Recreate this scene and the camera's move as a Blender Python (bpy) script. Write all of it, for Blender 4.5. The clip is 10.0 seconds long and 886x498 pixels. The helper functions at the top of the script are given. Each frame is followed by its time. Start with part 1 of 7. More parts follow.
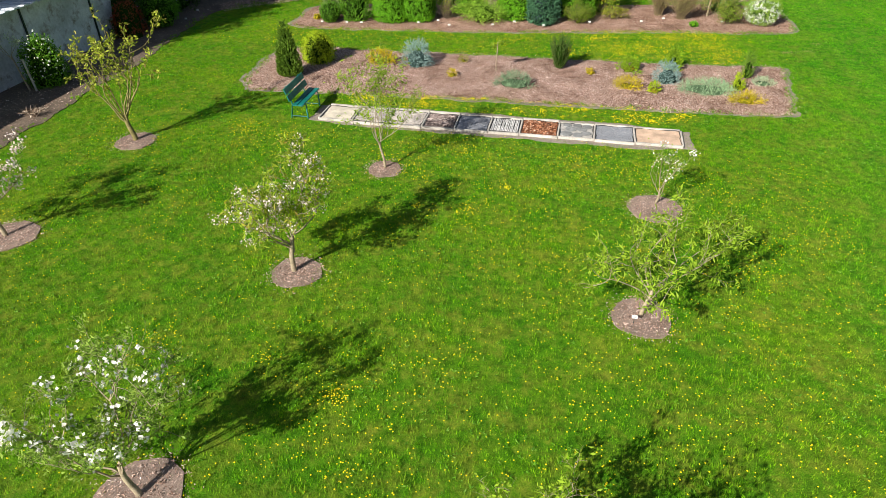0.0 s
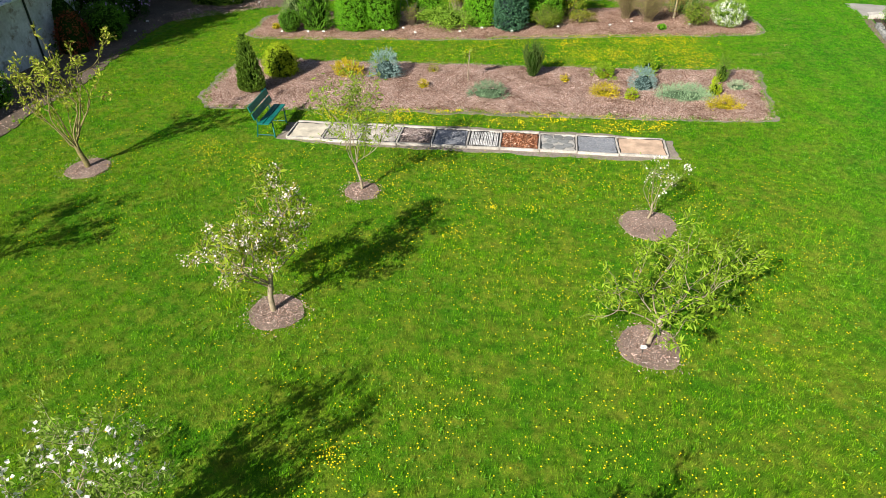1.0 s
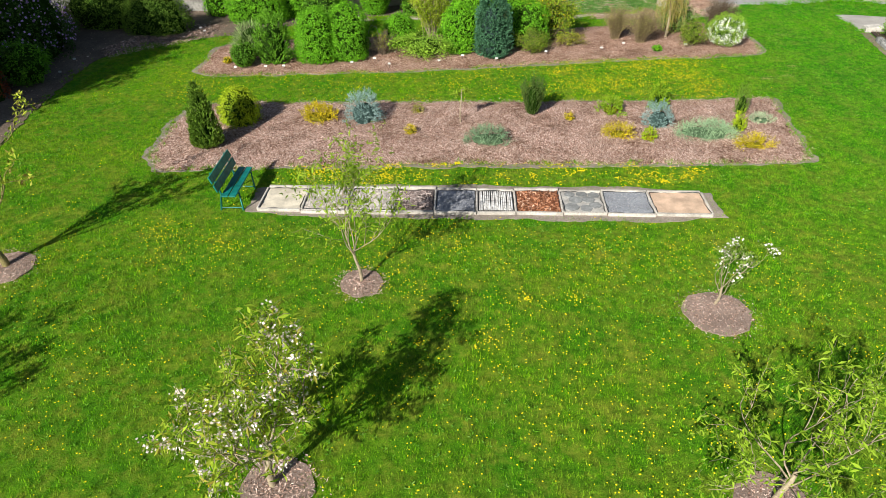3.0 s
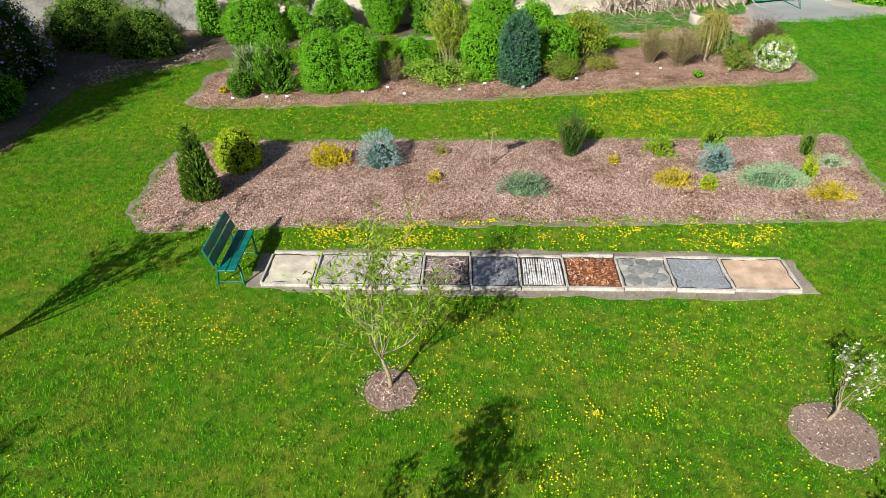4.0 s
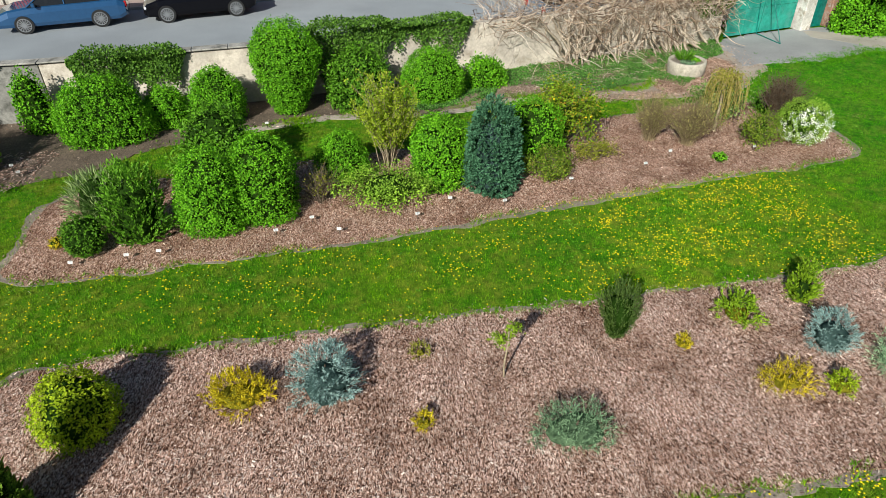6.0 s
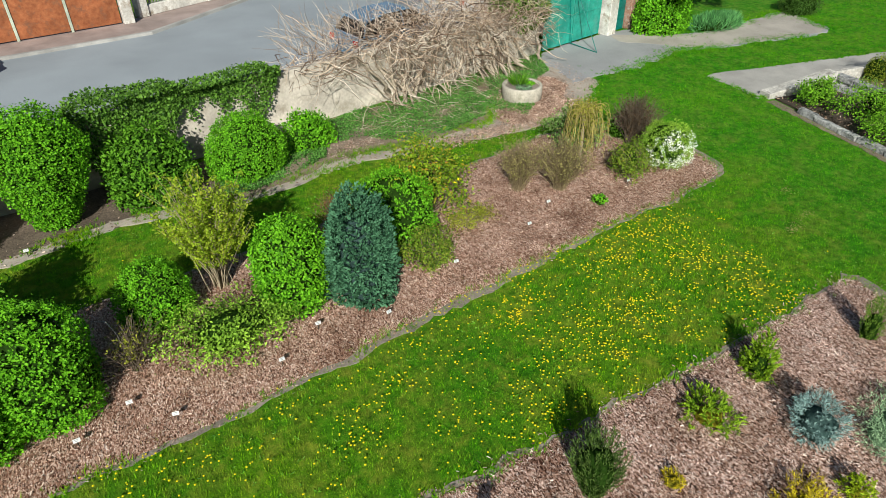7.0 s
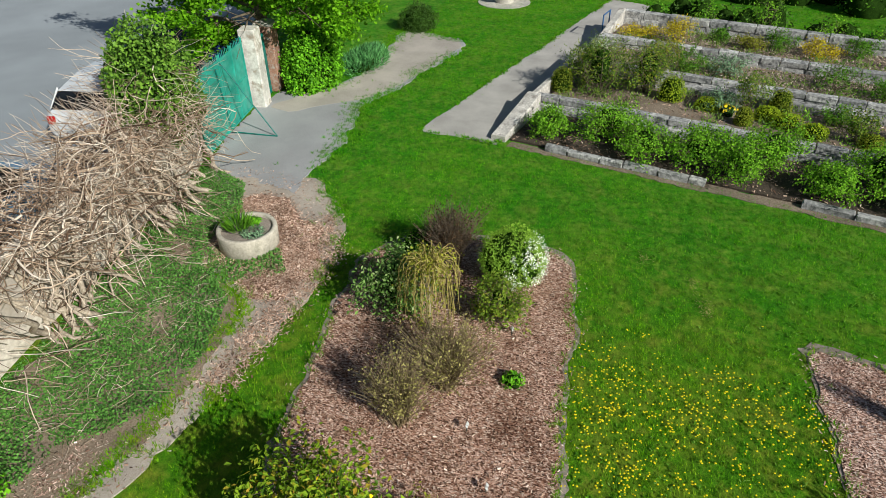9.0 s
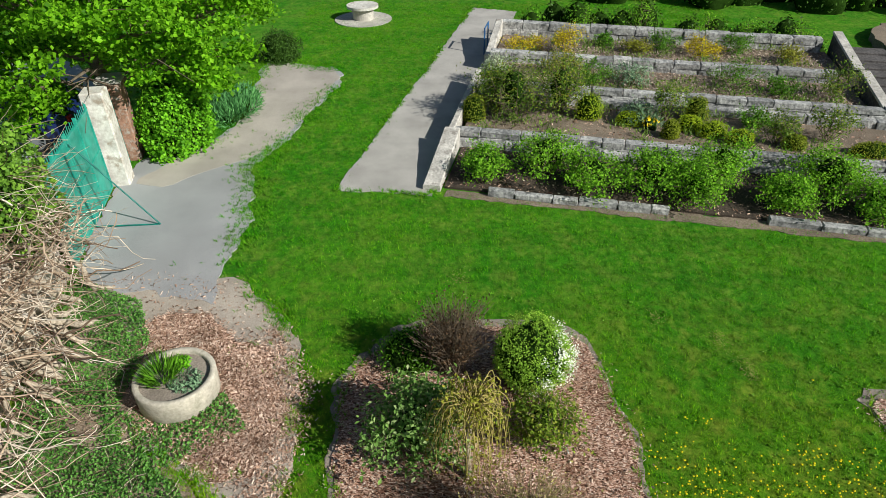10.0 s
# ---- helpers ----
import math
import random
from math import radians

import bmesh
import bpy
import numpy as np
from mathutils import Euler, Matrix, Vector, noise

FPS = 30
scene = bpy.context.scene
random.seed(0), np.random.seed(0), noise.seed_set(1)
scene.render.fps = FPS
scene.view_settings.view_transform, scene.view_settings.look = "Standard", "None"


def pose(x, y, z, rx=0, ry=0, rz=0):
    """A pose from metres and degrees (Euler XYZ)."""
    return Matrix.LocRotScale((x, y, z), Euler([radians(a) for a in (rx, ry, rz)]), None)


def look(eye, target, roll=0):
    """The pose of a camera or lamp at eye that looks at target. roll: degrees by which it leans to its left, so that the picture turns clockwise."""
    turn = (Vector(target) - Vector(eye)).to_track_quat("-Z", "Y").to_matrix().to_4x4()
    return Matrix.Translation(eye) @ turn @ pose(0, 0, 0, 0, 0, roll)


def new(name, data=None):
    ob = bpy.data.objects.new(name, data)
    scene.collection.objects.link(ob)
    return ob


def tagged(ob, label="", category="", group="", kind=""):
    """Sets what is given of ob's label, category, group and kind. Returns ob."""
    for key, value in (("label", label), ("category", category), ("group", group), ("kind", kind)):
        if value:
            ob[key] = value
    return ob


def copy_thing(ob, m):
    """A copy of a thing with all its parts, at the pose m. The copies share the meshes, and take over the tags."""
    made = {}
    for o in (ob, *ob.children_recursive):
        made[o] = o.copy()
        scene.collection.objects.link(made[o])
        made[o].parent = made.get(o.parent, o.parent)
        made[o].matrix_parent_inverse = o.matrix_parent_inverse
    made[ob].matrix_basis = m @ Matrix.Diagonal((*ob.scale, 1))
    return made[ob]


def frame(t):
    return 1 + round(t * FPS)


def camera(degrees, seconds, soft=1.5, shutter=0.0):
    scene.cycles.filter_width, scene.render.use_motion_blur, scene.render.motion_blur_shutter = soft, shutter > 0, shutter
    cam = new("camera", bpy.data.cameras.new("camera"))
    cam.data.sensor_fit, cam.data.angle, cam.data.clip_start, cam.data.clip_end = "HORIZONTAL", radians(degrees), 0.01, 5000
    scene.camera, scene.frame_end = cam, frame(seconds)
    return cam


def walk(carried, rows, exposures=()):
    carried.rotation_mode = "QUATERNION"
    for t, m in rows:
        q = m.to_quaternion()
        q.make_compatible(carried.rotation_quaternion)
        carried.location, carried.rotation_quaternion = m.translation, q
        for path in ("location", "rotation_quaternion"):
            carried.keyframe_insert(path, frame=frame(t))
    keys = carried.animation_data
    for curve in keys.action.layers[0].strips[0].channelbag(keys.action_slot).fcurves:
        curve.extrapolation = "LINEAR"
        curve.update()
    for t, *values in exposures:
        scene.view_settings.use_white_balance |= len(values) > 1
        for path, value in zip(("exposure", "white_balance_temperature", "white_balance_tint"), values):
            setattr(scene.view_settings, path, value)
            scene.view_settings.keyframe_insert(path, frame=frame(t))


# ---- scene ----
cam = camera(69.3, 10.0, soft=0.8)
# seconds, place, then yaw, pitch and roll in degrees
PATH = [
    (0.0, -0.000, 0.000, 7.362, 12.22, -34.92, -0.70),
    (0.5, -0.324, 0.374, 7.364, 10.20, -34.94, -0.62),
    (1.0, -0.703, 0.855, 7.356, 7.96, -34.93, -0.55),
    (1.5, -1.091, 1.440, 7.349, 5.60, -34.90, -0.54),
    (2.0, -1.469, 2.064, 7.353, 3.77, -34.89, -0.56),
    (2.5, -1.909, 2.917, 7.355, 2.89, -34.88, -0.60),
    (4.0, -3.241, 6.573, 7.323, 2.21, -34.66, -0.63),
    (4.5, -3.621, 8.142, 7.307, 1.44, -34.63, -0.65),
    (5.0, -3.991, 10.022, 7.283, 0.15, -34.58, -0.69),
    (6.5, -4.579, 15.771, 7.320, -16.31, -34.62, -0.53),
    (7.0, -4.591, 17.783, 7.323, -27.82, -34.52, -0.54),
    (7.5, -4.408, 19.909, 7.348, -38.94, -34.48, -0.57),
    (8.0, -4.063, 21.920, 7.361, -49.36, -34.47, -0.60),
    (8.5, -3.501, 23.866, 7.394, -59.77, -34.48, -0.60),
    (9.0, -2.676, 25.714, 7.444, -70.11, -34.62, -0.59),
    (9.5, -1.627, 27.338, 7.480, -79.53, -34.84, -0.41),
    (10.0, -0.354, 28.827, 7.510, -87.36, -34.89, -0.33),
]
walk(cam, [(t, pose(x, y, z, 0, 0, yaw) @ pose(0, 0, 0, 90 + pitch) @ pose(0, 0, 0, 0, 0, roll)) for t, x, y, z, yaw, pitch, roll in PATH], [(0.0, 0.64, 6500, 10), (2.5, 0.60, 6420, 9), (4.5, 0.44, 6330, 7), (6.4, 0.18, 6220, 5), (7.0, 0.18, 6180, 4), (8.5, 0.10, 6180, 5), (9.2, 0.12, 6180, 5), (10.0, 0.25, 6220, 5)])


# ---- light ----
SUN_AZ, SUN_EL = 240.0, 32.0
world = bpy.data.worlds.new("sky")
scene.world = world
world.use_nodes = True
wn = world.node_tree.nodes
sky = wn.new("ShaderNodeTexSky")
sky.sky_type, sky.sun_disc = "NISHITA", False
sky.sun_elevation, sky.sun_rotation = radians(SUN_EL), radians(90 - SUN_AZ)
world.node_tree.links.new(sky.outputs[0], wn["Background"].inputs[0])
wn["Background"].inputs[1].default_value = 0.05
sun_data = bpy.data.lights.new("sun", "SUN")
sun_data.energy, sun_data.angle, sun_data.color = 5.0, radians(0.6), (1.0, 0.95, 0.86)
sun = new("sun", sun_data)
SUN_WAY = Vector((math.cos(radians(SUN_AZ)) * math.cos(radians(SUN_EL)), math.sin(radians(SUN_AZ)) * math.cos(radians(SUN_EL)), math.sin(radians(SUN_EL))))
sun.matrix_world = look(SUN_WAY * 60, (0, 0, 0))


# ---- materials ----
def nodes_of(name):
    m = bpy.data.materials.new(name)
    m.use_nodes = True
    t = m.node_tree
    return m, t.nodes, t.links, t.nodes["Principled BSDF"]


def ramp(n, l, value, stops):
    r = n.new("ShaderNodeValToRGB")
    while len(r.color_ramp.elements) < len(stops):
        r.color_ramp.elements.new(0.5)
    for e, (at, c) in zip(r.color_ramp.elements, stops):
        e.position, e.color = at, (*c, 1)
    l.new(value, r.inputs[0])
    return r.outputs[0]


def noise_at(n, l, scale, detail=4, rough=0.6, vector=None):
    x = n.new("ShaderNodeTexNoise")
    x.inputs["Scale"].default_value, x.inputs["Detail"].default_value, x.inputs["Roughness"].default_value = scale, detail, rough
    if vector is None:
        vector = n.new("ShaderNodeTexCoord").outputs["Object"]
    l.new(vector, x.inputs["Vector"])
    return x.outputs["Fac"]


def mixed(n, l, fac, a, b, how="MIX"):
    x = n.new("ShaderNodeMix")
    x.data_type, x.blend_type = "RGBA", how
    for i, v in ((0, fac), (6, a), (7, b)):
        if isinstance(v, (tuple, list)):
            x.inputs[i].default_value = (*v, 1)
        elif isinstance(v, (int, float)):
            x.inputs[i].default_value = v
        else:
            l.new(v, x.inputs[i])
    return x.outputs[2]


def surface(name, dark, light, fine=30.0, coarse=1.5, rough=0.85, bump=0.3, metal=0.0, stain=None, spec=0.3, step=0.02, even=1.0, each=0.0):
    """A mottled surface: grain at one scale, patches at another, relief from the grain."""
    m, n, l, p = nodes_of(name)
    g = noise_at(n, l, fine, 5)
    c = ramp(n, l, g, [(0.3, dark), (0.7, light)])
    big = noise_at(n, l, coarse, 3)
    tone = ramp(n, l, big, [(0.35, (1 - 0.28 * even,) * 3), (0.65, (1 + 0.15 * even,) * 3)])
    c = mixed(n, l, 1.0, c, tone, "MULTIPLY")
    if each:
        r = n.new("ShaderNodeObjectInfo").outputs["Random"]
        c = mixed(n, l, 1.0, c, ramp(n, l, r, [(0.0, (1 - each,) * 3), (1.0, (1 + each, 1 + each * 0.95, 1 + each * 0.85))]), "MULTIPLY")
    if stain:
        f = ramp(n, l, noise_at(n, l, coarse * 2.3, 6, 0.7), [(0.52, (0, 0, 0)), (0.66, (1, 1, 1))])
        c = mixed(n, l, f, c, stain)
    l.new(c, p.inputs["Base Color"])
    p.inputs["Roughness"].default_value, p.inputs["Metallic"].default_value = rough, metal
    p.inputs["Specular IOR Level"].default_value = spec
    if bump:
        b = n.new("ShaderNodeBump")
        b.inputs["Strength"].default_value, b.inputs["Distance"].default_value = bump, step
        l.new(g, b.inputs["Height"])
        l.new(b.outputs[0], p.inputs["Normal"])
    return m


def leafy(name, dark, light, glow=0.3, rough=0.5, tip=None):
    """Leaves: each its own tint, patches over the plant, light passing through."""
    m, n, l, p = nodes_of(name)
    g = n.new("ShaderNodeNewGeometry")
    dark, light = [tuple(v * k for v in c) for c, k in ((dark, 0.95), (light, 1.45))]
    stops = [(0.0, dark), (0.75, light)] + ([(1.0, tip)] if tip else [])
    c = ramp(n, l, g.outputs["Random Per Island"], stops)
    tone = ramp(n, l, noise_at(n, l, 2.2, 2), [(0.3, (0.75, 0.78, 0.75)), (0.7, (1.2, 1.15, 1.1))])
    c = mixed(n, l, 1.0, c, tone, "MULTIPLY")
    l.new(c, p.inputs["Base Color"])
    p.inputs["Roughness"].default_value, p.inputs["Specular IOR Level"].default_value = rough, 0.12
    tr = n.new("ShaderNodeBsdfTranslucent")
    l.new(c, tr.inputs[0])
    mx = n.new("ShaderNodeMixShader")
    mx.inputs[0].default_value = glow
    l.new(p.outputs[0], mx.inputs[1]), l.new(tr.outputs[0], mx.inputs[2])
    l.new(mx.outputs[0], n["Material Output"].inputs[0])
    return m


def plain(name, c, rough=0.5, metal=0.0, spec=0.5, coat=0.0):
    m, n, l, p = nodes_of(name)
    g = noise_at(n, l, 9.0, 4)
    l.new(mixed(n, l, 1.0, ramp(n, l, g, [(0.3, tuple(v * 0.88 for v in c)), (0.7, c)]), (1, 1, 1), "MULTIPLY"), p.inputs["Base Color"])
    p.inputs["Roughness"].default_value, p.inputs["Metallic"].default_value, p.inputs["Specular IOR Level"].default_value = rough, metal, spec
    p.inputs["Coat Weight"].default_value = coat
    return m


DRY_GRASS = (0.29, 0.30, 0.03)


def off(n, l, v):
    """The same coordinates, shifted, for a second unrelated noise."""
    a = n.new("ShaderNodeVectorMath")
    a.inputs[1].default_value = (31.7, 12.3, 4.0)
    l.new(v, a.inputs[0])
    return a.outputs[0]


def mown(n, l, v):
    """Faint lighter and darker stripes left by the mower."""
    w = n.new("ShaderNodeTexWave")
    w.bands_direction = "X"
    w.inputs["Scale"].default_value, w.inputs["Distortion"].default_value, w.inputs["Detail"].default_value, w.inputs["Detail Scale"].default_value = 0.26, 0.8, 2.0, 0.5
    l.new(v, w.inputs["Vector"])
    return ramp(n, l, w.outputs["Fac"], [(0.3, (0.95, 0.96, 0.96)), (0.7, (1.05, 1.04, 1.04))])


def lawn_material(name):
    m, n, l, p = nodes_of(name)
    v = n.new("ShaderNodeTexCoord").outputs["Object"]
    a = noise_at(n, l, 55, 5, 0.7, v)
    # darker than the blades: thatch, with the shade among them painted in
    c = ramp(n, l, a, [(0.25, (0.032, 0.11, 0.004)), (0.5, (0.085, 0.24, 0.006)), (0.78, (0.17, 0.37, 0.010))])
    big = noise_at(n, l, 0.35, 4, 0.6, v)
    c = mixed(n, l, 1.0, c, ramp(n, l, big, [(0.3, (0.62, 0.84, 0.8)), (0.5, (1.02, 0.99, 1.0)), (0.7, (1.5, 1.14, 1.0))]), "MULTIPLY")
    mid = noise_at(n, l, 1.5, 6, 0.72, v)
    c = mixed(n, l, ramp(n, l, mid, [(0.46, (0, 0, 0)), (0.68, (0.8, 0.8, 0.8))]), c, (0.19, 0.25, 0.018))
    c = mixed(n, l, ramp(n, l, noise_at(n, l, 2.6, 7, 0.78, off(n, l, v)), [(0.48, (0, 0, 0)), (0.7, (0.85, 0.85, 0.85))]), c, DRY_GRASS)
    c = mixed(n, l, 1.0, c, ramp(n, l, noise_at(n, l, 5.5, 6, 0.8, v), [(0.33, (0.40, 0.50, 0.48)), (0.5, (0.88, 0.96, 1.0)), (0.68, (1.35, 1.32, 1.4))]), "MULTIPLY")
    sep = n.new("ShaderNodeSeparateXYZ")
    l.new(v, sep.inputs[0])
    mr = n.new("ShaderNodeMapRange")
    mr.inputs["From Min"].default_value, mr.inputs["From Max"].default_value = 4.5, 9.5
    l.new(sep.outputs["X"], mr.inputs["Value"])
    c = mixed(n, l, mr.outputs[0], c, mixed(n, l, 1.0, mixed(n, l, 1.0, c, (0.70, 1.0, 1.1), "MULTIPLY"), mown(n, l, v), "MULTIPLY"))
    l.new(c, p.inputs["Base Color"])
    p.inputs["Roughness"].default_value, p.inputs["Specular IOR Level"].default_value = 0.9, 0.1
    b = n.new("ShaderNodeBump")
    b.inputs["Strength"].default_value, b.inputs["Distance"].default_value = 0.8, 0.05
    l.new(a, b.inputs["Height"]), l.new(b.outputs[0], p.inputs["Normal"])
    return m


def blade_material(name):
    """Blades of grass, tinted by patches of the lawn."""
    m, n, l, p = nodes_of(name)
    g = n.new("ShaderNodeNewGeometry")
    v = n.new("ShaderNodeTexCoord").outputs["Object"]
    c = ramp(n, l, g.outputs["Random Per Island"], [(0.0, (0.08, 0.25, 0.004)), (0.5, (0.15, 0.39, 0.005)), (0.88, (0.23, 0.48, 0.008)), (1.0, (0.38, 0.48, 0.03))])
    big = noise_at(n, l, 0.35, 4, 0.6, v)
    c = mixed(n, l, 1.0, c, ramp(n, l, big, [(0.3, (0.62, 0.84, 0.8)), (0.5, (1.02, 0.99, 1.0)), (0.7, (1.5, 1.14, 1.0))]), "MULTIPLY")
    mid = noise_at(n, l, 1.5, 6, 0.72, v)
    c = mixed(n, l, ramp(n, l, mid, [(0.46, (0, 0, 0)), (0.68, (0.8, 0.8, 0.8))]), c, (0.24, 0.32, 0.018))
    c = mixed(n, l, ramp(n, l, noise_at(n, l, 2.6, 7, 0.78, off(n, l, v)), [(0.48, (0, 0, 0)), (0.7, (0.85, 0.85, 0.85))]), c, DRY_GRASS)
    c = mixed(n, l, 1.0, c, ramp(n, l, noise_at(n, l, 5.5, 6, 0.8, v), [(0.33, (0.40, 0.50, 0.48)), (0.5, (0.88, 0.96, 1.0)), (0.68, (1.35, 1.32, 1.4))]), "MULTIPLY")
    sep = n.new("ShaderNodeSeparateXYZ")
    l.new(v, sep.inputs[0])
    mr = n.new("ShaderNodeMapRange")
    mr.inputs["From Min"].default_value, mr.inputs["From Max"].default_value = 4.5, 9.5
    l.new(sep.outputs["X"], mr.inputs["Value"])
    c = mixed(n, l, mr.outputs[0], c, mixed(n, l, 1.0, mixed(n, l, 1.0, c, (0.70, 1.0, 1.1), "MULTIPLY"), mown(n, l, v), "MULTIPLY"))
    l.new(c, p.inputs["Base Color"])
    p.inputs["Roughness"].default_value, p.inputs["Specular IOR Level"].default_value = 0.8, 0.05
    tr = n.new("ShaderNodeBsdfTranslucent")
    l.new(c, tr.inputs[0])
    mx = n.new("ShaderNodeMixShader")
    mx.inputs[0].default_value = 0.3
    l.new(p.outputs[0], mx.inputs[1]), l.new(tr.outputs[0], mx.inputs[2])
    l.new(mx.outputs[0], n["Material Output"].inputs[0])
    return m


def chips_material(name, stops):
    m, n, l, p = nodes_of(name)
    g = n.new("ShaderNodeNewGeometry")
    c = ramp(n, l, g.outputs["Random Per Island"], stops)
    c = mixed(n, l, 1.0, c, ramp(n, l, noise_at(n, l, 1.6, 4), [(0.32, (0.62, 0.58, 0.55)), (0.66, (1.16, 1.1, 1.07))]), "MULTIPLY")
    l.new(c, p.inputs["Base Color"])
    p.inputs["Roughness"].default_value, p.inputs["Specular IOR Level"].default_value = 0.85, 0.2
    return m


def mulch_material(name, stops):
    """A bed of flakes: stretched cells lying two ways, over a fine grain."""
    m, n, l, p = nodes_of(name)
    v = n.new("ShaderNodeTexCoord").outputs["Object"]
    w = n.new("ShaderNodeTexNoise")
    w.inputs["Scale"].default_value, w.inputs["Detail"].default_value = 9.0, 3.0
    l.new(v, w.inputs["Vector"])
    bent = n.new("ShaderNodeVectorMath")
    bent.operation = "MULTIPLY_ADD"
    bent.inputs[1].default_value = (0.09, 0.09, 0.0)
    l.new(w.outputs["Color"], bent.inputs[0]), l.new(v, bent.inputs[2])
    cells = []
    for turn, sx, sy in ((25, 88, 24), (115, 76, 21)):
        mp = n.new("ShaderNodeMapping")
        mp.inputs["Rotation"].default_value = (0, 0, radians(turn))
        mp.inputs["Scale"].default_value = (sx, sy, 1)
        l.new(bent.outputs[0], mp.inputs["Vector"])
        vo = n.new("ShaderNodeTexVoronoi")
        vo.inputs["Scale"].default_value = 1.0
        l.new(mp.outputs[0], vo.inputs["Vector"])
        sp = n.new("ShaderNodeSeparateColor")
        l.new(vo.outputs["Color"], sp.inputs[0])
        cells.append(sp.outputs[0])
    pick = ramp(n, l, noise_at(n, l, 26, 2, 0.5, v), [(0.47, (0, 0, 0)), (0.53, (1, 1, 1))])
    val = mixed(n, l, pick, cells[0], cells[1])
    c = ramp(n, l, val, stops)
    c = mixed(n, l, 1.0, c, ramp(n, l, noise_at(n, l, 140, 3, 0.6, v), [(0.3, (0.6, 0.6, 0.6)), (0.7, (1.25, 1.25, 1.25))]), "MULTIPLY")
    c = mixed(n, l, 1.0, c, ramp(n, l, noise_at(n, l, 0.8, 4, 0.6, v), [(0.32, (0.56, 0.47, 0.42)), (0.48, (0.98, 0.92, 0.89)), (0.68, (1.22, 1.2, 1.22))]), "MULTIPLY")
    l.new(c, p.inputs["Base Color"])
    p.inputs["Roughness"].default_value, p.inputs["Specular IOR Level"].default_value = 0.95, 0.1
    b = n.new("ShaderNodeBump")
    b.inputs["Strength"].default_value, b.inputs["Distance"].default_value = 0.9, 0.03
    l.new(val, b.inputs["Height"]), l.new(b.outputs[0], p.inputs["Normal"])
    return m


LAWN = lawn_material("lawn")
BLADE = blade_material("grass_blade")
DANDELION = plain("dandelion_yellow", (0.76, 0.63, 0.012), 0.8, spec=0.1)
ROSETTE = leafy("weed_leaf", (0.05, 0.16, 0.007), (0.12, 0.30, 0.016), 0.2, tip=(0.27, 0.46, 0.08))
RING_SOIL = surface("ring_soil", (0.17, 0.115, 0.09), (0.42, 0.32, 0.265), 80, 1.5, 0.95, 0.6, step=0.02)
TERRACE_SOIL = surface("terrace_soil", (0.12, 0.088, 0.062), (0.33, 0.265, 0.20), 30, 1.1, 0.95, 0.6, step=0.03)
SIDE = surface("side_path_gravel", (0.34, 0.315, 0.29), (0.50, 0.47, 0.435), 90, 0.7, 0.95, 0.3, step=0.01, even=0.7)
DRY_CHIP = chips_material("dry_wood_chip", [(0.0, (0.055, 0.03, 0.022)), (0.2, (0.23, 0.137, 0.10)), (0.5, (0.52, 0.345, 0.275)), (0.8, (0.76, 0.585, 0.505)), (1.0, (0.94, 0.84, 0.77))])
RED_STOPS = [(0.0, (0.035, 0.018, 0.012)), (0.25, (0.225, 0.112, 0.074)), (0.58, (0.50, 0.305, 0.222)), (0.85, (0.76, 0.55, 0.445)), (1.0, (0.90, 0.78, 0.68))]
MULCH = mulch_material("mulch_ground", RED_STOPS)
DRY_MULCH = mulch_material("dry_mulch_ground", [(0.0, (0.03, 0.014, 0.01)), (0.25, (0.18, 0.095, 0.064)), (0.55, (0.53, 0.335, 0.255)), (0.8, (0.80, 0.60, 0.51)), (1.0, (0.95, 0.84, 0.76))])
CHIP = chips_material("wood_chip", [(0.0, (0.06, 0.032, 0.022)), (0.2, (0.27, 0.16, 0.105)), (0.55, (0.53, 0.36, 0.27)), (0.85, (0.74, 0.56, 0.45)), (1.0, (0.90, 0.78, 0.67))])
PATH_SOIL = surface("path_soil", (0.33, 0.275, 0.225), (0.52, 0.455, 0.39), 60, 0.9, 0.95, 0.4, step=0.015, even=0.8)
SOIL = surface("dry_soil", (0.21, 0.17, 0.135), (0.39, 0.33, 0.28), 35, 1.4, 0.95, 0.5, step=0.02)
# dark earth, taken darker to paint the shade among the roses
DARK_SHADED_SOIL = surface("dark_shaded_soil", (0.03, 0.023, 0.017), (0.105, 0.078, 0.058), 28, 1.2, 0.95, 0.6, step=0.03)
GRAVEL_PATH = surface("gravel_path", (0.26, 0.255, 0.26), (0.42, 0.415, 0.42), 110, 0.5, 0.95, 0.3, step=0.01, even=0.5)
BEIGE_PATH = surface("beige_path", (0.35, 0.305, 0.265), (0.51, 0.46, 0.41), 90, 0.7, 0.95, 0.3, step=0.01, even=0.6)
ASPHALT = surface("street_asphalt", (0.255, 0.275, 0.295), (0.37, 0.395, 0.42), 110, 0.25, 0.9, 0.2, step=0.006, even=0.5)
DARK_ROAD = surface("dark_road", (0.16, 0.175, 0.20), (0.25, 0.265, 0.29), 110, 0.8, 0.9, 0.2, step=0.006)
CONCRETE = surface("concrete", (0.42, 0.39, 0.34), (0.62, 0.58, 0.52), 22, 1.3, 0.9, 0.25, stain=(0.33, 0.31, 0.27))
PLASTER = surface("old_plaster", (0.54, 0.47, 0.39), (0.72, 0.645, 0.55), 14, 1.1, 0.9, 0.35, stain=(0.40, 0.34, 0.27))
WHITEWASH = surface("whitewash", (0.55, 0.51, 0.45), (0.80, 0.77, 0.71), 14, 1.2, 0.9, 0.3, stain=(0.33, 0.27, 0.21))
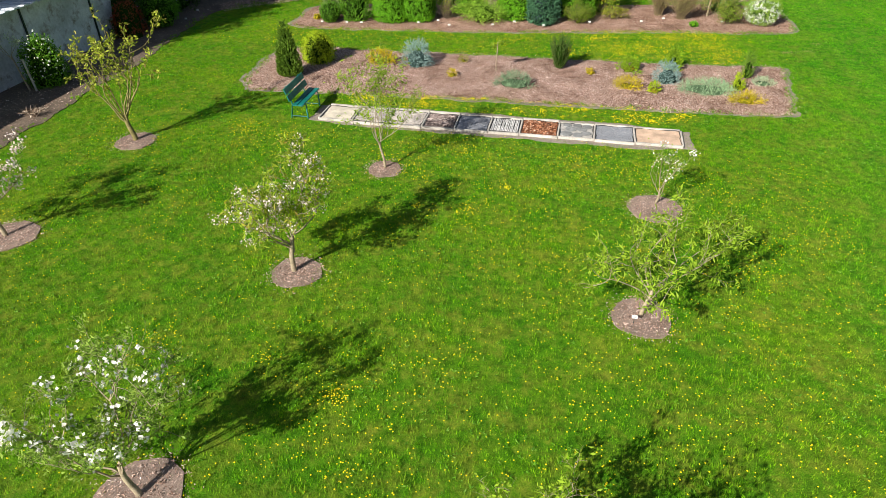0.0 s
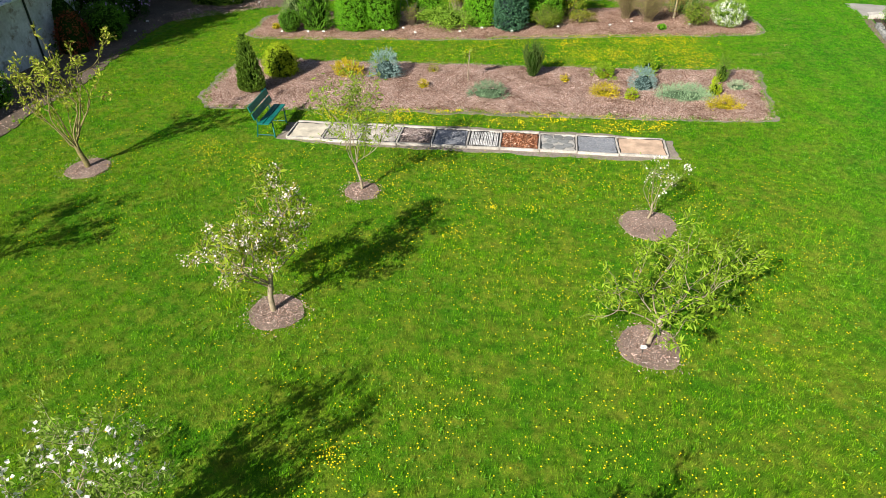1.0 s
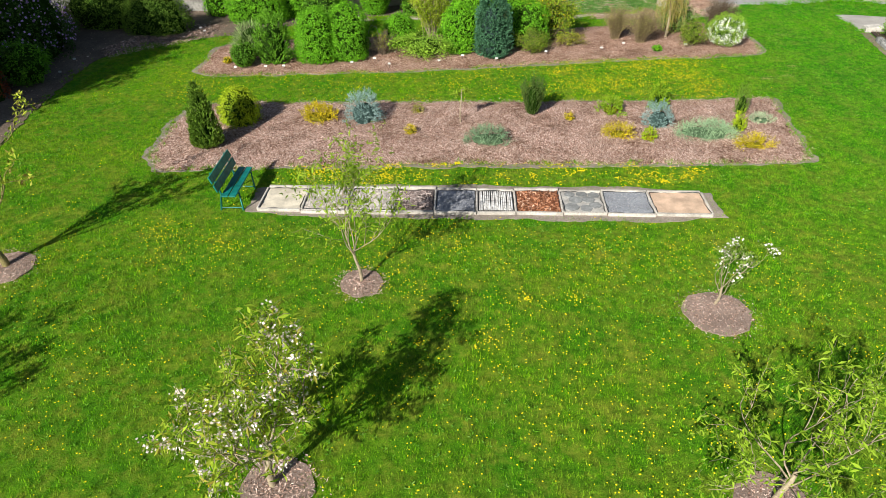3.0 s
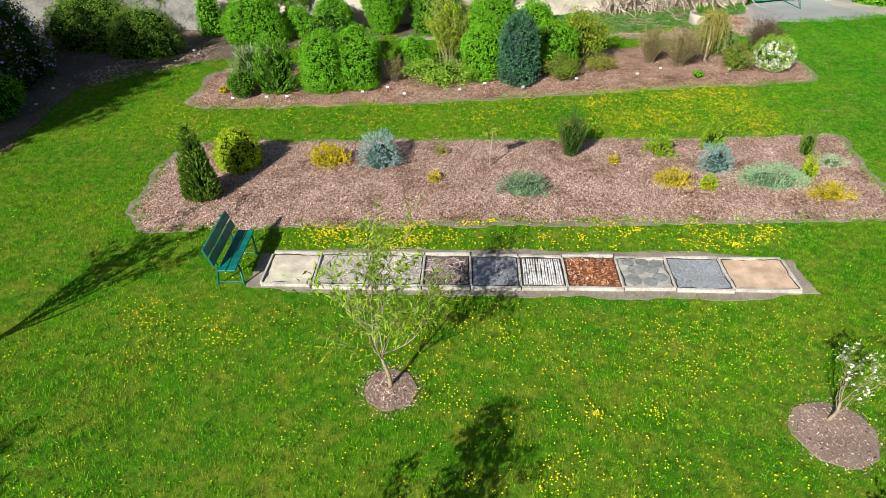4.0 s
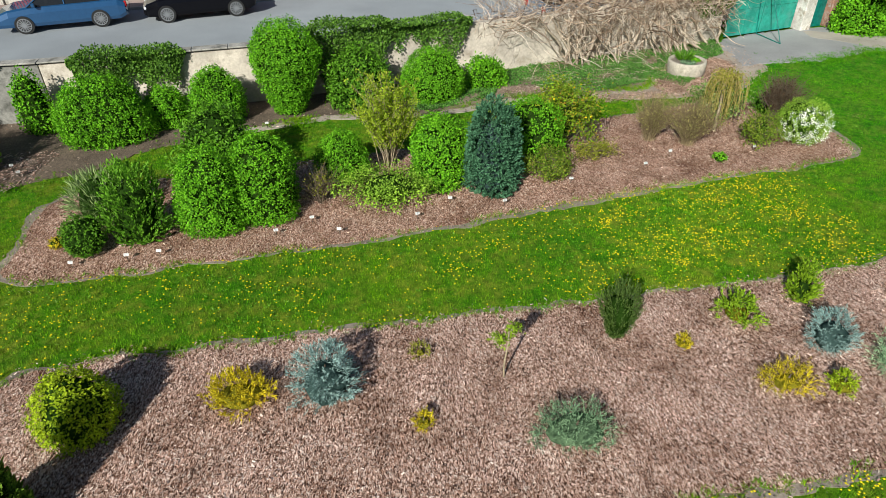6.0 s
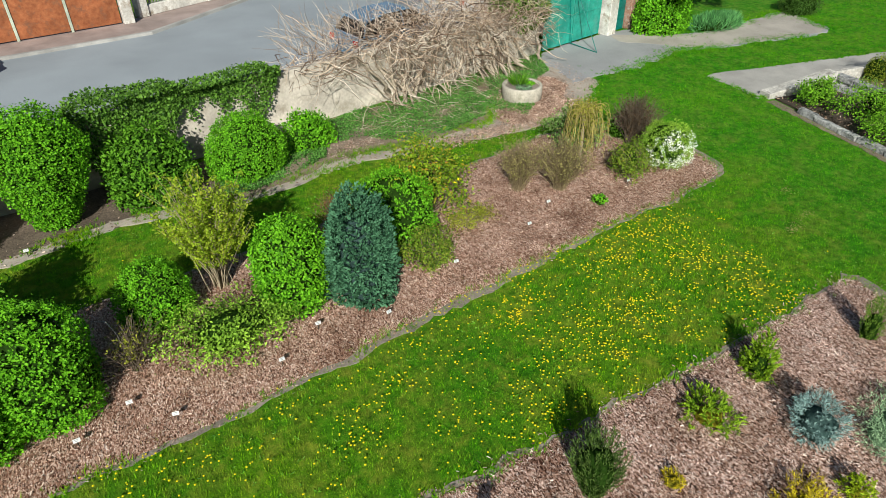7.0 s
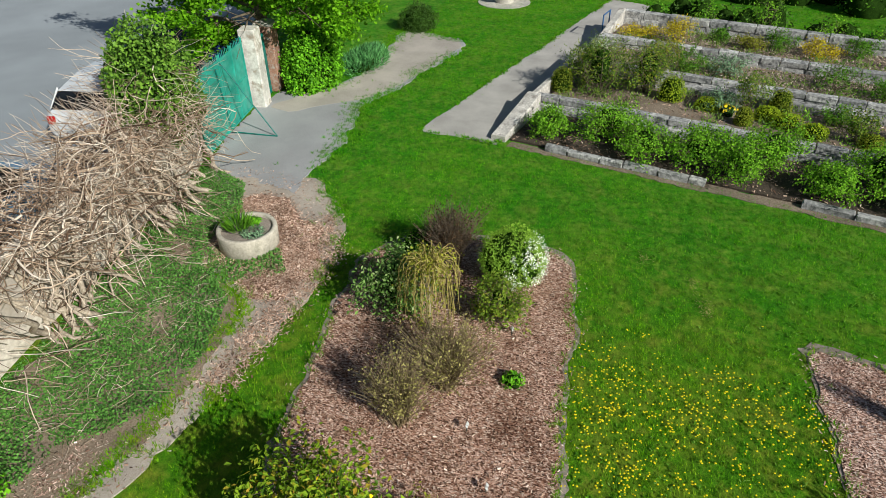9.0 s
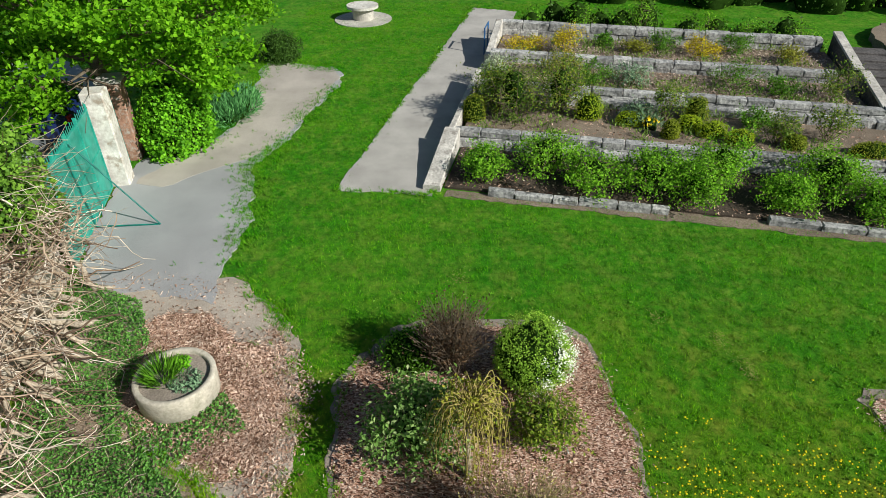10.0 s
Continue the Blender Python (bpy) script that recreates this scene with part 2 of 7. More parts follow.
GREY_WALL = surface("grey_render", (0.50, 0.51, 0.55), (0.68, 0.69, 0.73), 10, 0.9, 0.9, 0.2, stain=(0.25, 0.21, 0.19))
STONE = surface("grey_stone", (0.20, 0.20, 0.205), (0.60, 0.59, 0.575), 11, 1.6, 0.92, 0.9, stain=(0.11, 0.11, 0.11), step=0.05, each=0.3)
BED_SOIL = surface("bed_soil", (0.07, 0.052, 0.038), (0.24, 0.182, 0.135), 30, 1.0, 0.95, 0.6, step=0.03)
STONE_PALE = surface("pale_stone", (0.42, 0.39, 0.35), (0.66, 0.62, 0.57), 16, 2.0, 0.9, 0.5, stain=(0.28, 0.25, 0.22), step=0.02)
BRICK = surface("weathered_brick", (0.24, 0.12, 0.08), (0.40, 0.23, 0.16), 18, 3, 0.9, 0.5, stain=(0.40, 0.36, 0.32))
KERB_STONE = surface("kerb_stone", (0.34, 0.32, 0.30), (0.48, 0.46, 0.43), 40, 0.9, 0.9, 0.3)
PLANTER = surface("planter_concrete", (0.46, 0.41, 0.33), (0.66, 0.60, 0.50), 24, 1.6, 0.9, 0.3, stain=(0.36, 0.33, 0.26))
PAVER = surface("red_paver", (0.30, 0.225, 0.20), (0.44, 0.345, 0.31), 40, 0.7, 0.9, 0.3)
BARK = surface("bark", (0.10, 0.075, 0.05), (0.27, 0.21, 0.15), 40, 6, 0.9, 0.6)
BARK_GREY = surface("grey_bark", (0.26, 0.205, 0.13), (0.50, 0.42, 0.29), 40, 6, 0.9, 0.6)
VINE = chips_material("dry_vine", [(0.0, (0.09, 0.055, 0.036)), (0.3, (0.34, 0.245, 0.17)), (0.6, (0.64, 0.51, 0.385)), (1.0, (0.95, 0.88, 0.77))])
LITTER = surface("leaf_litter", (0.17, 0.12, 0.08), (0.42, 0.33, 0.245), 45, 1.6, 0.95, 0.6, step=0.03)
VINE_TRUNK = surface("vine_trunk", (0.26, 0.20, 0.14), (0.60, 0.51, 0.40), 25, 3.0, 0.9, 0.6)
TIMBER = surface("weathered_timber", (0.40, 0.36, 0.31), (0.70, 0.65, 0.58), 30, 3.0, 0.9, 0.4)
GREEN_PAINT = surface("green_paint", (0.0, 0.12, 0.10), (0.008, 0.20, 0.165), 8, 2.0, 0.45, 0.05, spec=0.5)
GATE_GREEN = surface("gate_green", (0.015, 0.25, 0.185), (0.04, 0.36, 0.275), 6, 1.2, 0.5, 0.05, stain=(0.07, 0.31, 0.25), spec=0.5)
DARK_METAL = plain("dark_metal", (0.02, 0.035, 0.03), 0.5, 0.3)
TAG_WHITE = plain("tag_white", (0.66, 0.66, 0.64), 0.5)
TAG_INK = plain("tag_ink", (0.05, 0.05, 0.05), 0.8)


# ---- building helpers ----
def mesh_of(name, verts, faces, smooth=False):
    me = bpy.data.meshes.new(name)
    v = np.asarray(verts, dtype=np.float32)
    f = np.asarray(faces, dtype=np.int32)
    k = f.shape[1]
    me.vertices.add(len(v))
    me.vertices.foreach_set("co", v.ravel())
    me.loops.add(f.size)
    me.loops.foreach_set("vertex_index", f.ravel())
    me.polygons.add(len(f))
    me.polygons.foreach_set("loop_start", np.arange(0, f.size, k, dtype=np.int32))
    me.polygons.foreach_set("use_smooth", np.full(len(f), smooth))
    me.update(calc_edges=True)
    return me


def put(name, me, material, parent=None, label="", at=None):
    if material is not None and not me.materials:
        me.materials.append(material)
    ob = new(name, me)
    if parent is not None:
        ob.parent = parent
    if at is not None:
        ob.matrix_basis = at
    if label:
        ob["label"] = label
    return ob


def part(name, bm, material, parent=None, label="", smooth=False, at=None):
    me = bpy.data.meshes.new(name)
    bm.normal_update()
    bm.to_mesh(me)
    bm.free()
    if smooth:
        me.polygons.foreach_set("use_smooth", np.full(len(me.polygons), True))
    return put(name, me, material, parent, label, at)


def thing(name, at, label, category, group="", kind=""):
    ob = new(name)
    ob.empty_display_size = 0.2
    ob.matrix_basis = at
    return tagged(ob, label, category, group, kind)


def box(bm, x0, x1, y0, y1, z0, z1, bevel=0.0, m=None):
    r = bmesh.ops.create_cube(bm, size=1)
    for v in r["verts"]:
        v.co = Vector(((x0 + x1) / 2 + v.co.x * (x1 - x0), (y0 + y1) / 2 + v.co.y * (y1 - y0), (z0 + z1) / 2 + v.co.z * (z1 - z0)))
    vs = r["verts"]
    if bevel:
        es = list({e for v in vs for e in v.link_edges})
        o = bmesh.ops.bevel(bm, geom=es, offset=bevel, segments=1, affect="EDGES")
        vs = list({v for f in o["faces"] for v in f.verts} | {v for v in vs if v.is_valid})
    if m is not None:
        bmesh.ops.transform(bm, matrix=m, verts=vs)
    return vs


def a_box(*a, **k):
    bm = bmesh.new()
    box(bm, *a, **k)
    return bm


def tube_arrays(paths, sides=4):
    """Tapered tubes along point lists: [(points, r0, r1), ...]."""
    V, F, base = [], [], 0
    ang = np.linspace(0, 2 * np.pi, sides, endpoint=False)
    cs = np.stack([np.cos(ang), np.sin(ang)], 1)
    for pts, r0, r1 in paths:
        p = np.asarray(pts, float)
        k = len(p)
        d = np.gradient(p, axis=0)
        d /= np.linalg.norm(d, axis=1)[:, None] + 1e-9
        ref = np.array([0.31, 0.23, 0.92]) if abs(d[:, 2]).mean() < 0.8 else np.array([0.93, 0.21, 0.1])
        s = np.cross(d, ref)
        s /= np.linalg.norm(s, axis=1)[:, None] + 1e-9
        u = np.cross(d, s)
        r = np.linspace(r0, r1, k)[:, None, None]
        V.append((p[:, None] + r * (cs[None, :, :1] * s[:, None] + cs[None, :, 1:] * u[:, None])).reshape(-1, 3))
        i = np.arange(k - 1)[:, None] * sides + np.arange(sides)[None]
        j = np.arange(k - 1)[:, None] * sides + (np.arange(sides)[None] + 1) % sides
        F.append((np.stack([i, j, j + sides, i + sides], 2).reshape(-1, 4)) + base)
        base += k * sides
    return np.concatenate(V), np.concatenate(F)


def tubes(name, paths, material, parent=None, label="", sides=4, at=None):
    v, f = tube_arrays(paths, sides)
    return put(name, mesh_of(name, v, f, True), material, parent, label, at)


def unit(a):
    return a / (np.linalg.norm(a, axis=-1, keepdims=True) + 1e-9)


def leaf_arrays(P, N, size, rng, aspect=0.5, spread=0.9, up=0.0):
    """A folded diamond leaf at each point: broad ones face outward, narrow ones point outward."""
    k = len(P)
    v = unit(N + spread * rng.normal(size=(k, 3)) + np.array([0, 0, up]))
    s = unit(np.cross(v, rng.normal(size=(k, 3))))
    if aspect < 0.42:
        d, n = v, np.cross(v, s)
    else:
        d = unit(np.cross(v, s) + 0.35 * v)
        n = v
    L = size * rng.uniform(0.65, 1.25, (k, 1))
    mid = P + d * L * 0.5
    V = np.stack([P, mid + s * L * aspect * 0.5 + n * L * 0.1, P + d * L, mid - s * L * aspect * 0.5 + n * L * 0.1], 1)
    return V.reshape(-1, 3), np.arange(4 * k).reshape(k, 4)


def leaves(name, P, N, size, rng, material, parent=None, label="", **k):
    v, f = leaf_arrays(np.asarray(P), np.asarray(N), size, rng, **k)
    ob = put(name, mesh_of(name, v, f), material, parent, label)
    ob["kind"] = "stuff"
    return ob


def inside(px, py, poly):
    """Which of the points lie in the polygon."""
    r = np.zeros(len(px), bool)
    for (x0, y0), (x1, y1) in zip(poly, poly[1:] + poly[:1]):
        if y0 != y1:
            r ^= ((y0 > py) != (y1 > py)) & (px < (x1 - x0) * (py - y0) / (y1 - y0) + x0)
    return r


def outline(corners, step=0.14, wobble=0.08, seed=1, rounds=1):
    """A closed line through rounded corners, a little ragged."""
    c = np.array(corners, float)
    for _ in range(rounds):
        nx = np.roll(c, -1, 0)
        c = np.stack([c * 0.85 + nx * 0.15, c * 0.15 + nx * 0.85], 1).reshape(-1, 2)
    out = []
    for a, b in zip(c, np.roll(c, -1, 0)):
        k = max(1, int(np.linalg.norm(b - a) / step))
        for i in range(k):
            p = a + (b - a) * i / k
            q = Vector((p[0] * 1.3, p[1] * 1.3, seed * 7.7))
            w2 = Vector((p[0] * 6.1, p[1] * 6.1, seed * 3.3))
            out.append((p[0] + wobble * (1.6 * noise.noise(q) + 0.9 * noise.noise(w2)), p[1] + wobble * (1.6 * noise.noise(q + Vector((31, 17, 5))) + 0.9 * noise.noise(w2 + Vector((9, 4, 2))))))
    return out


def sheet(name, corners, z, material, label="", category="", kind="structure", thick=0.05, parent=None, **k):
    """A thin ground cover with a ragged edge."""
    pts = outline(corners, **k)
    bm = bmesh.new()
    vs = [bm.verts.new((x, y, z)) for x, y in pts]
    es = [bm.edges.new((a, b)) for a, b in zip(vs, vs[1:] + vs[:1])]
    bmesh.ops.triangle_fill(bm, use_beauty=True, use_dissolve=False, edges=es)
    for f in bm.faces:
        if f.normal.z < 0:
            f.normal_flip()
    low = [bm.verts.new((x, y, z - thick)) for x, y in pts]
    for i in range(len(vs)):
        j = (i + 1) % len(vs)
        bm.faces.new((vs[i], low[i], low[j], vs[j]))
    bmesh.ops.recalc_face_normals(bm, faces=bm.faces)
    ob = part(name, bm, material, parent)
    if parent is None:
        tagged(ob, label, category, "", kind)
    return ob, pts


# ---- ground, beds, paths ----
bm = bmesh.new()
bmesh.ops.create_grid(bm, x_segments=40, y_segments=40, size=400)
ground = tagged(part("ground", bm, LAWN), "green lawn dotted with dandelions", "lawn", "", "structure")

LONG_BED = [(-10.45, 17.75), (-10.7, 21.3), (-9.9, 22.0), (-5.1, 22.15), (1.8, 22.3), (6.4, 22.75), (6.7, 22.4), (6.1, 18.7), (5.6, 18.4), (-2.4, 18.25), (-3.7, 18.15), (-7, 17.9)]
SHRUB_BED = [(-11.5, 24.3), (-8, 24.55), (-3.5, 25.0), (0.1, 25.75), (4.2, 26.3), (7.6, 26.7), (8.05, 27.3), (7.95, 29.9), (6.5, 30.8), (3.1, 30.25), (0, 29.3), (-6, 28.6), (-11.6, 27.9)]
EDGE_BED = [(-14.2, 6), (-14.75, 14), (-14.95, 20), (-15.7, 25.8), (-14.6, 27.6), (-12.4, 28.5), (-11.0, 29.0), (-9.9, 30.0), (-7.4, 30.85), (-5.0, 31.35), (-3.0, 31.15), (-3.0, 33.9), (-24, 33), (-24, 6)]
FOOTPATH = [(9.2, 36.2), (9.3, 33.2), (7.75, 31.7), (6.5, 31.3), (5.0, 31.25), (3.0, 31.4), (2.2, 31.42), (1.2, 31.42), (0.0, 31.6), (-0.7, 31.37), (-1.4, 31.1), (-2.3, 30.93), (-3.4, 31.0), (-5.0, 31.2), (-7.4, 30.7), (-9.0, 30.3), (-9.0, 30.6), (-7.4, 31.0), (-5.0, 31.5), (-3.4, 31.3), (-2.5, 31.22), (-1.8, 31.4), (-1.0, 31.7), (-0.1, 32.08), (0.5, 32.1), (1.4, 31.9), (2.4, 31.9), (3.2, 31.98), (4.6, 32.3), (5.4, 33.6), (7.6, 34.6), (8.4, 36.0)]
DRIVE = [(9.0, 36.35), (8.6, 33.9), (8.4, 33.35), (9.5, 33.55), (11.2, 33.5), (12.7, 33.85), (13.6, 34.25), (16.1, 33.65), (20.95, 33.0), (21.9, 36.0), (18.6, 35.7), (15.9, 35.4), (14.3, 36.2), (14.2, 37.2), (12.6, 37.25)]
SIDE_PATH = [(12.75, 31.95), (12.55, 29.7), (28.6, 26.9), (29.2, 28.8)]
VERGE = [(-3, 31.1), (-2.3, 31.12), (-1.0, 31.6), (-0.1, 31.98), (0.5, 32.0), (1.4, 31.8), (3.2, 31.88), (4.6, 32.2), (5.4, 33.5), (7.6, 34.5), (8.9, 36.2), (0.9, 34.4), (-3, 33.7)]


def grown(poly, d):
    c = np.array(poly).mean(0)
    return [tuple(np.array(p) + d * (np.array(p) - c) / np.linalg.norm(np.array(p) - c)) for p in poly]


sheet("soil_edge", grown(LONG_BED, 0.2), 0.012, SOIL, "bare grey soil edge round the mulch", "soil", seed=2, wobble=0.1)
long_bed, LONG_LINE = sheet("mulch_bed", LONG_BED, 0.03, DRY_MULCH, "long bed of brown wood chip mulch", "flower bed", seed=2)
sheet("soil_edge", grown(SHRUB_BED, 0.2), 0.012, SOIL, "bare grey soil edge round the mulch", "soil", seed=3, wobble=0.1)
shrub_bed, SHRUB_LINE = sheet("mulch_bed", SHRUB_BED, 0.03, MULCH, "wood chip mulch under a row of shrubs", "flower bed", seed=3)
edge_bed, EDGE_LINE = sheet("soil_bed", EDGE_BED, 0.02, BED_SOIL, "dark soil bed along the wall and shed", "flower bed", seed=4, wobble=0.12)
footpath, FOOT_LINE = sheet("footpath", FOOTPATH, 0.026, PATH_SOIL, "trodden soil footpath strewn with wood chips", "path", seed=5, wobble=0.1)
drive, DRIVE_LINE = sheet("driveway", DRIVE, 0.032, GRAVEL_PATH, "worn grey gravel driveway inside the gate", "driveway", seed=6, wobble=0.13, rounds=2)
BEIGE = [(12.85, 36.95), (14.35, 36.2), (15.9, 35.38), (18.6, 35.65), (21.85, 35.95), (20.9, 33.08), (16.1, 33.75), (14.3, 34.35), (13.6, 35.3), (12.7, 36.0)]
sheet("path", BEIGE, 0.037, BEIGE_PATH, "worn beige footpath curving from the gate", "path", seed=10, wobble=0.04)
side_path, SIDE_LINE = sheet("path", SIDE_PATH, 0.02, SIDE, "pale grey path beside the stone terraces", "path", seed=7, wobble=0.05, rounds=0)
verge, VERGE_LINE = sheet("soil_verge", VERGE, 0.036, LITTER, "soil under ivy along the old wall", "soil", seed=8, wobble=0.12)


def scatter(poly, n, rng):
    a = np.array(poly)
    lo, hi = a.min(0), a.max(0)
    p = rng.uniform(lo, hi, (int(n * 2.6), 2))
    return p[inside(p[:, 0], p[:, 1], list(poly))][:n]


def chips(parent, line, n, seed, z=0.03, size=0.055, material=None, name="wood_chips", spill=0.06):
    """Loose chips lying at all angles."""
    rng = np.random.default_rng(seed)
    p = scatter(line, n, rng)
    p = p + rng.normal(0, spill, p.shape)
    k = len(p)
    P = np.column_stack([p, np.full(k, z + 0.006) + rng.uniform(0, 0.02, k)])
    a = rng.uniform(0, 2 * np.pi, k)
    d = np.column_stack([np.cos(a), np.sin(a), rng.normal(0, 0.25, k)])
    s = np.column_stack([-np.sin(a), np.cos(a), rng.normal(0, 0.4, k)])
    L = size * rng.uniform(0.5, 1.5, (k, 1))
    W = L * rng.uniform(0.12, 0.36, (k, 1))
    V = np.stack([P - d * L / 2 - s * W / 2, P + d * L / 2 - s * W / 2, P + d * L / 2 + s * W / 2, P - d * L / 2 + s * W / 2], 1).reshape(-1, 3)
    ob = put(name, mesh_of(name, V, np.arange(4 * k).reshape(k, 4)), material or CHIP, parent)
    ob["kind"] = "stuff"
    return ob


chips(long_bed, LONG_LINE, 56000, 11, size=0.036, material=DRY_CHIP, spill=0.12)
chips(shrub_bed, SHRUB_LINE, 48000, 12, size=0.036, spill=0.12)
chips(edge_bed, EDGE_LINE, 7000, 13, 0.02, 0.04)
chips(edge_bed, [(-15.2, 26.0), (-12.4, 28.6), (-12.2, 30.2), (-14.5, 30.4), (-16, 27)], 4500, 16, 0.02, 0.05, DRY_CHIP)
chip_path, CHIP_LINE = sheet("chip_path", [(8.2, 34.5), (8.2, 33.6), (7.3, 32.15), (6.2, 31.65), (4.9, 31.65), (4.9, 32.3), (5.6, 33.5), (7.2, 34.4)], 0.031, MULCH, "reddish wood chips round the planter", "path", seed=15, wobble=0.14)
chips(chip_path, CHIP_LINE, 16000, 14, 0.031, 0.042, spill=0.1)
chips(footpath, FOOT_LINE, 7000, 15, 0.026, 0.042)
chips(footpath, [(2.6, 31.2), (6.6, 31.2), (8.0, 32.2), (7.2, 32.4), (5.0, 31.75), (2.6, 31.75)], 6500, 17, 0.027, 0.042, spill=0.1)

# ---- street beyond the wall ----
STREET = 0.6
WALL = [(-26, 32.2), (-13, 32.4), (-7, 33.0), (0.9, 34.65), (9.2, 36.5)]
bm = bmesh.new()
back = [(x, y + 0.3) for x, y in WALL]
street_line = back + [(15.5, 38.2), (19.5, 41.5), (23, 47.0), (27, 60), (12, 60), (5.0, 49.8), (0.3, 46.05), (-2.8, 43.7), (-8.5, 42.9), (-40, 39.5), (-40, 32.2)]
vs = [bm.verts.new((x, y, STREET)) for x, y in street_line]
bmesh.ops.triangle_fill(bm, use_beauty=True, use_dissolve=False, edges=[bm.edges.new((a, b)) for a, b in zip(vs, vs[1:] + vs[:1])])
bmesh.ops.recalc_face_normals(bm, faces=bm.faces)
for f in bm.faces:
    if f.normal.z < 0:
        f.normal_flip()
tagged(part("road", bm, ASPHALT), "grey asphalt street behind the garden wall", "road", "", "structure")
KERB = [(-40, 39.5), (-8.5, 42.9), (-2.8, 43.7), (0.3, 46.05), (5.0, 49.8), (10, 56)]


def strip(name, line, off0, off1, z0, z1, material, label, category):
    """A long low slab along a line, between two offsets to its left."""
    bm = bmesh.new()
    p = np.array(line)
    d = unit(np.gradient(p, axis=0))
    nn = np.column_stack([-d[:, 1], d[:, 0]])
    ring = []
    for q, w in zip(p, nn):
        a, b = q + w * off0, q + w * off1
        ring.append([bm.verts.new((*a, z0)), bm.verts.new((*a, z1)), bm.verts.new((*b, z1)), bm.verts.new((*b, z0))])
    for r, s in zip(ring, ring[1:]):
        for i in range(3):
            bm.faces.new((r[i], r[i + 1], s[i + 1], s[i]))
    for r in (ring[0], ring[-1]):
        bm.faces.new(r)
    bmesh.ops.recalc_face_normals(bm, faces=bm.faces)
    return tagged(part(name, bm, material), label, category, "", "structure")


# irregular area darker than the street, 4 mm above it
sheet("road_dark_area", [(9.5, 46.3), (10.1, 45.6), (9.6, 44.8), (8.7, 44.1), (7.1, 42.3), (6.2, 42.5), (5.6, 43.2), (6.6, 44.1), (7.7, 44.3)], STREET + 0.004, DARK_ROAD, "irregular darker area on the grey street", "road", seed=31, wobble=0.1, thick=0.003)
strip("kerb", KERB, 0.0, 0.14, STREET - 0.1, STREET + 0.105, KERB_STONE, "pale concrete kerb along the street", "kerb")
strip("pavement", KERB, 0.16, 2.1, STREET - 0.1, STREET + 0.10, PAVER, "reddish block pavement across the street", "pavement")
strip("street_bank", [(-40, 60), (20, 75)], -29, 60, -0.2, STREET - 0.02, LAWN, "ground under the far side of the street", "ground")

# ---- old garden wall ----
WALL_TOP = 1.62


def wall_run(name, front, material, label, seed):
    """A stretch of the old wall with an uneven top."""
    bm = bmesh.new()
    p = np.array(outline(front + [(x, y + 0.3) for x, y in front[::-1]], step=0.5, wobble=0.015, seed=seed, rounds=0))
    f = bm.faces.new([bm.verts.new((x, y, 0)) for x, y in p])
    r = bmesh.ops.extrude_face_region(bm, geom=[f])
    for v in r["geom"]:
        if isinstance(v, bmesh.types.BMVert):
            v.co.z = WALL_TOP + 0.05 * noise.noise(Vector((v.co.x * 0.7, v.co.y * 0.7, 3)))
    bmesh.ops.recalc_face_normals(bm, faces=bm.faces)
    return tagged(part(name, bm, material), label, "wall", "", "structure")


# western stretch: a darker grey than the northern plaster
WEST_GREY = surface("west_grey_plaster", (0.17, 0.165, 0.15), (0.31, 0.30, 0.27), 14, 1.1, 0.9, 0.35, stain=(0.10, 0.10, 0.085))
wall_run("wall_west", WALL[:2], WEST_GREY, "grey western stretch of the garden wall", 10)
garden_wall = wall_run("wall_north", [(-12.97, 32.403)] + WALL[2:], PLASTER, "old plastered garden wall with stains", 9)
bm = bmesh.new()
for (x0, y0), (x1, y1) in zip(WALL[:3], WALL[1:4]):
    L, a = math.hypot(x1 - x0, y1 - y0), math.degrees(math.atan2(y1 - y0, x1 - x0))
    k = int(L / 0.95)
    for i in range(k):
        if (x0 + (x1 - x0) * i / k) < -1.6:
            box(bm, L * i / k + 0.01, L * (i + 1) / k - 0.01, -0.04, 0.34, 0, 0.045, 0.012, pose(x0, y0, WALL_TOP + 0.045, 0, 0, a))
part("coping", bm, surface("coping_concrete", (0.26, 0.245, 0.22), (0.46, 0.44, 0.40), 22, 1.6, 0.9, 0.3, stain=(0.14, 0.135, 0.12)), garden_wall, "stained grey concrete coping slabs")

# ---- grey shed with a pale roof ----
shed = thing("shed", pose(-17.6, 8, 0), "low grey rendered shed with pale sheet roof", "shed")
part("wall", a_box(-2.0, 0, 0, 15.5, 0, 2.15, 0.02), GREY_WALL, shed)
ROOF = surface("pale_roof", (0.55, 0.60, 0.66), (0.75, 0.79, 0.84), 6, 0.8, 0.5, 0.1)
bm = bmesh.new()
for i in range(40):
    y = -0.3 + i * 0.403
    box(bm, -2.2, 0.35, y, y + 0.2, 0, 0.05, 0, pose(0, 0, 2.17, 0, -4))
    box(bm, -2.2, 0.35, y + 0.2, y + 0.403, 0, 0.02, 0, pose(0, 0, 2.17, 0, -4))
part("roof", bm, ROOF, shed, "pale corrugated sheet roof")
for y in (3.2, 6.5, 9.8, 13.0):
    part("downpipe", a_box(0.002, 0.05, y, y + 0.07, 0, 2.15, 0.01), DARK_METAL, shed)


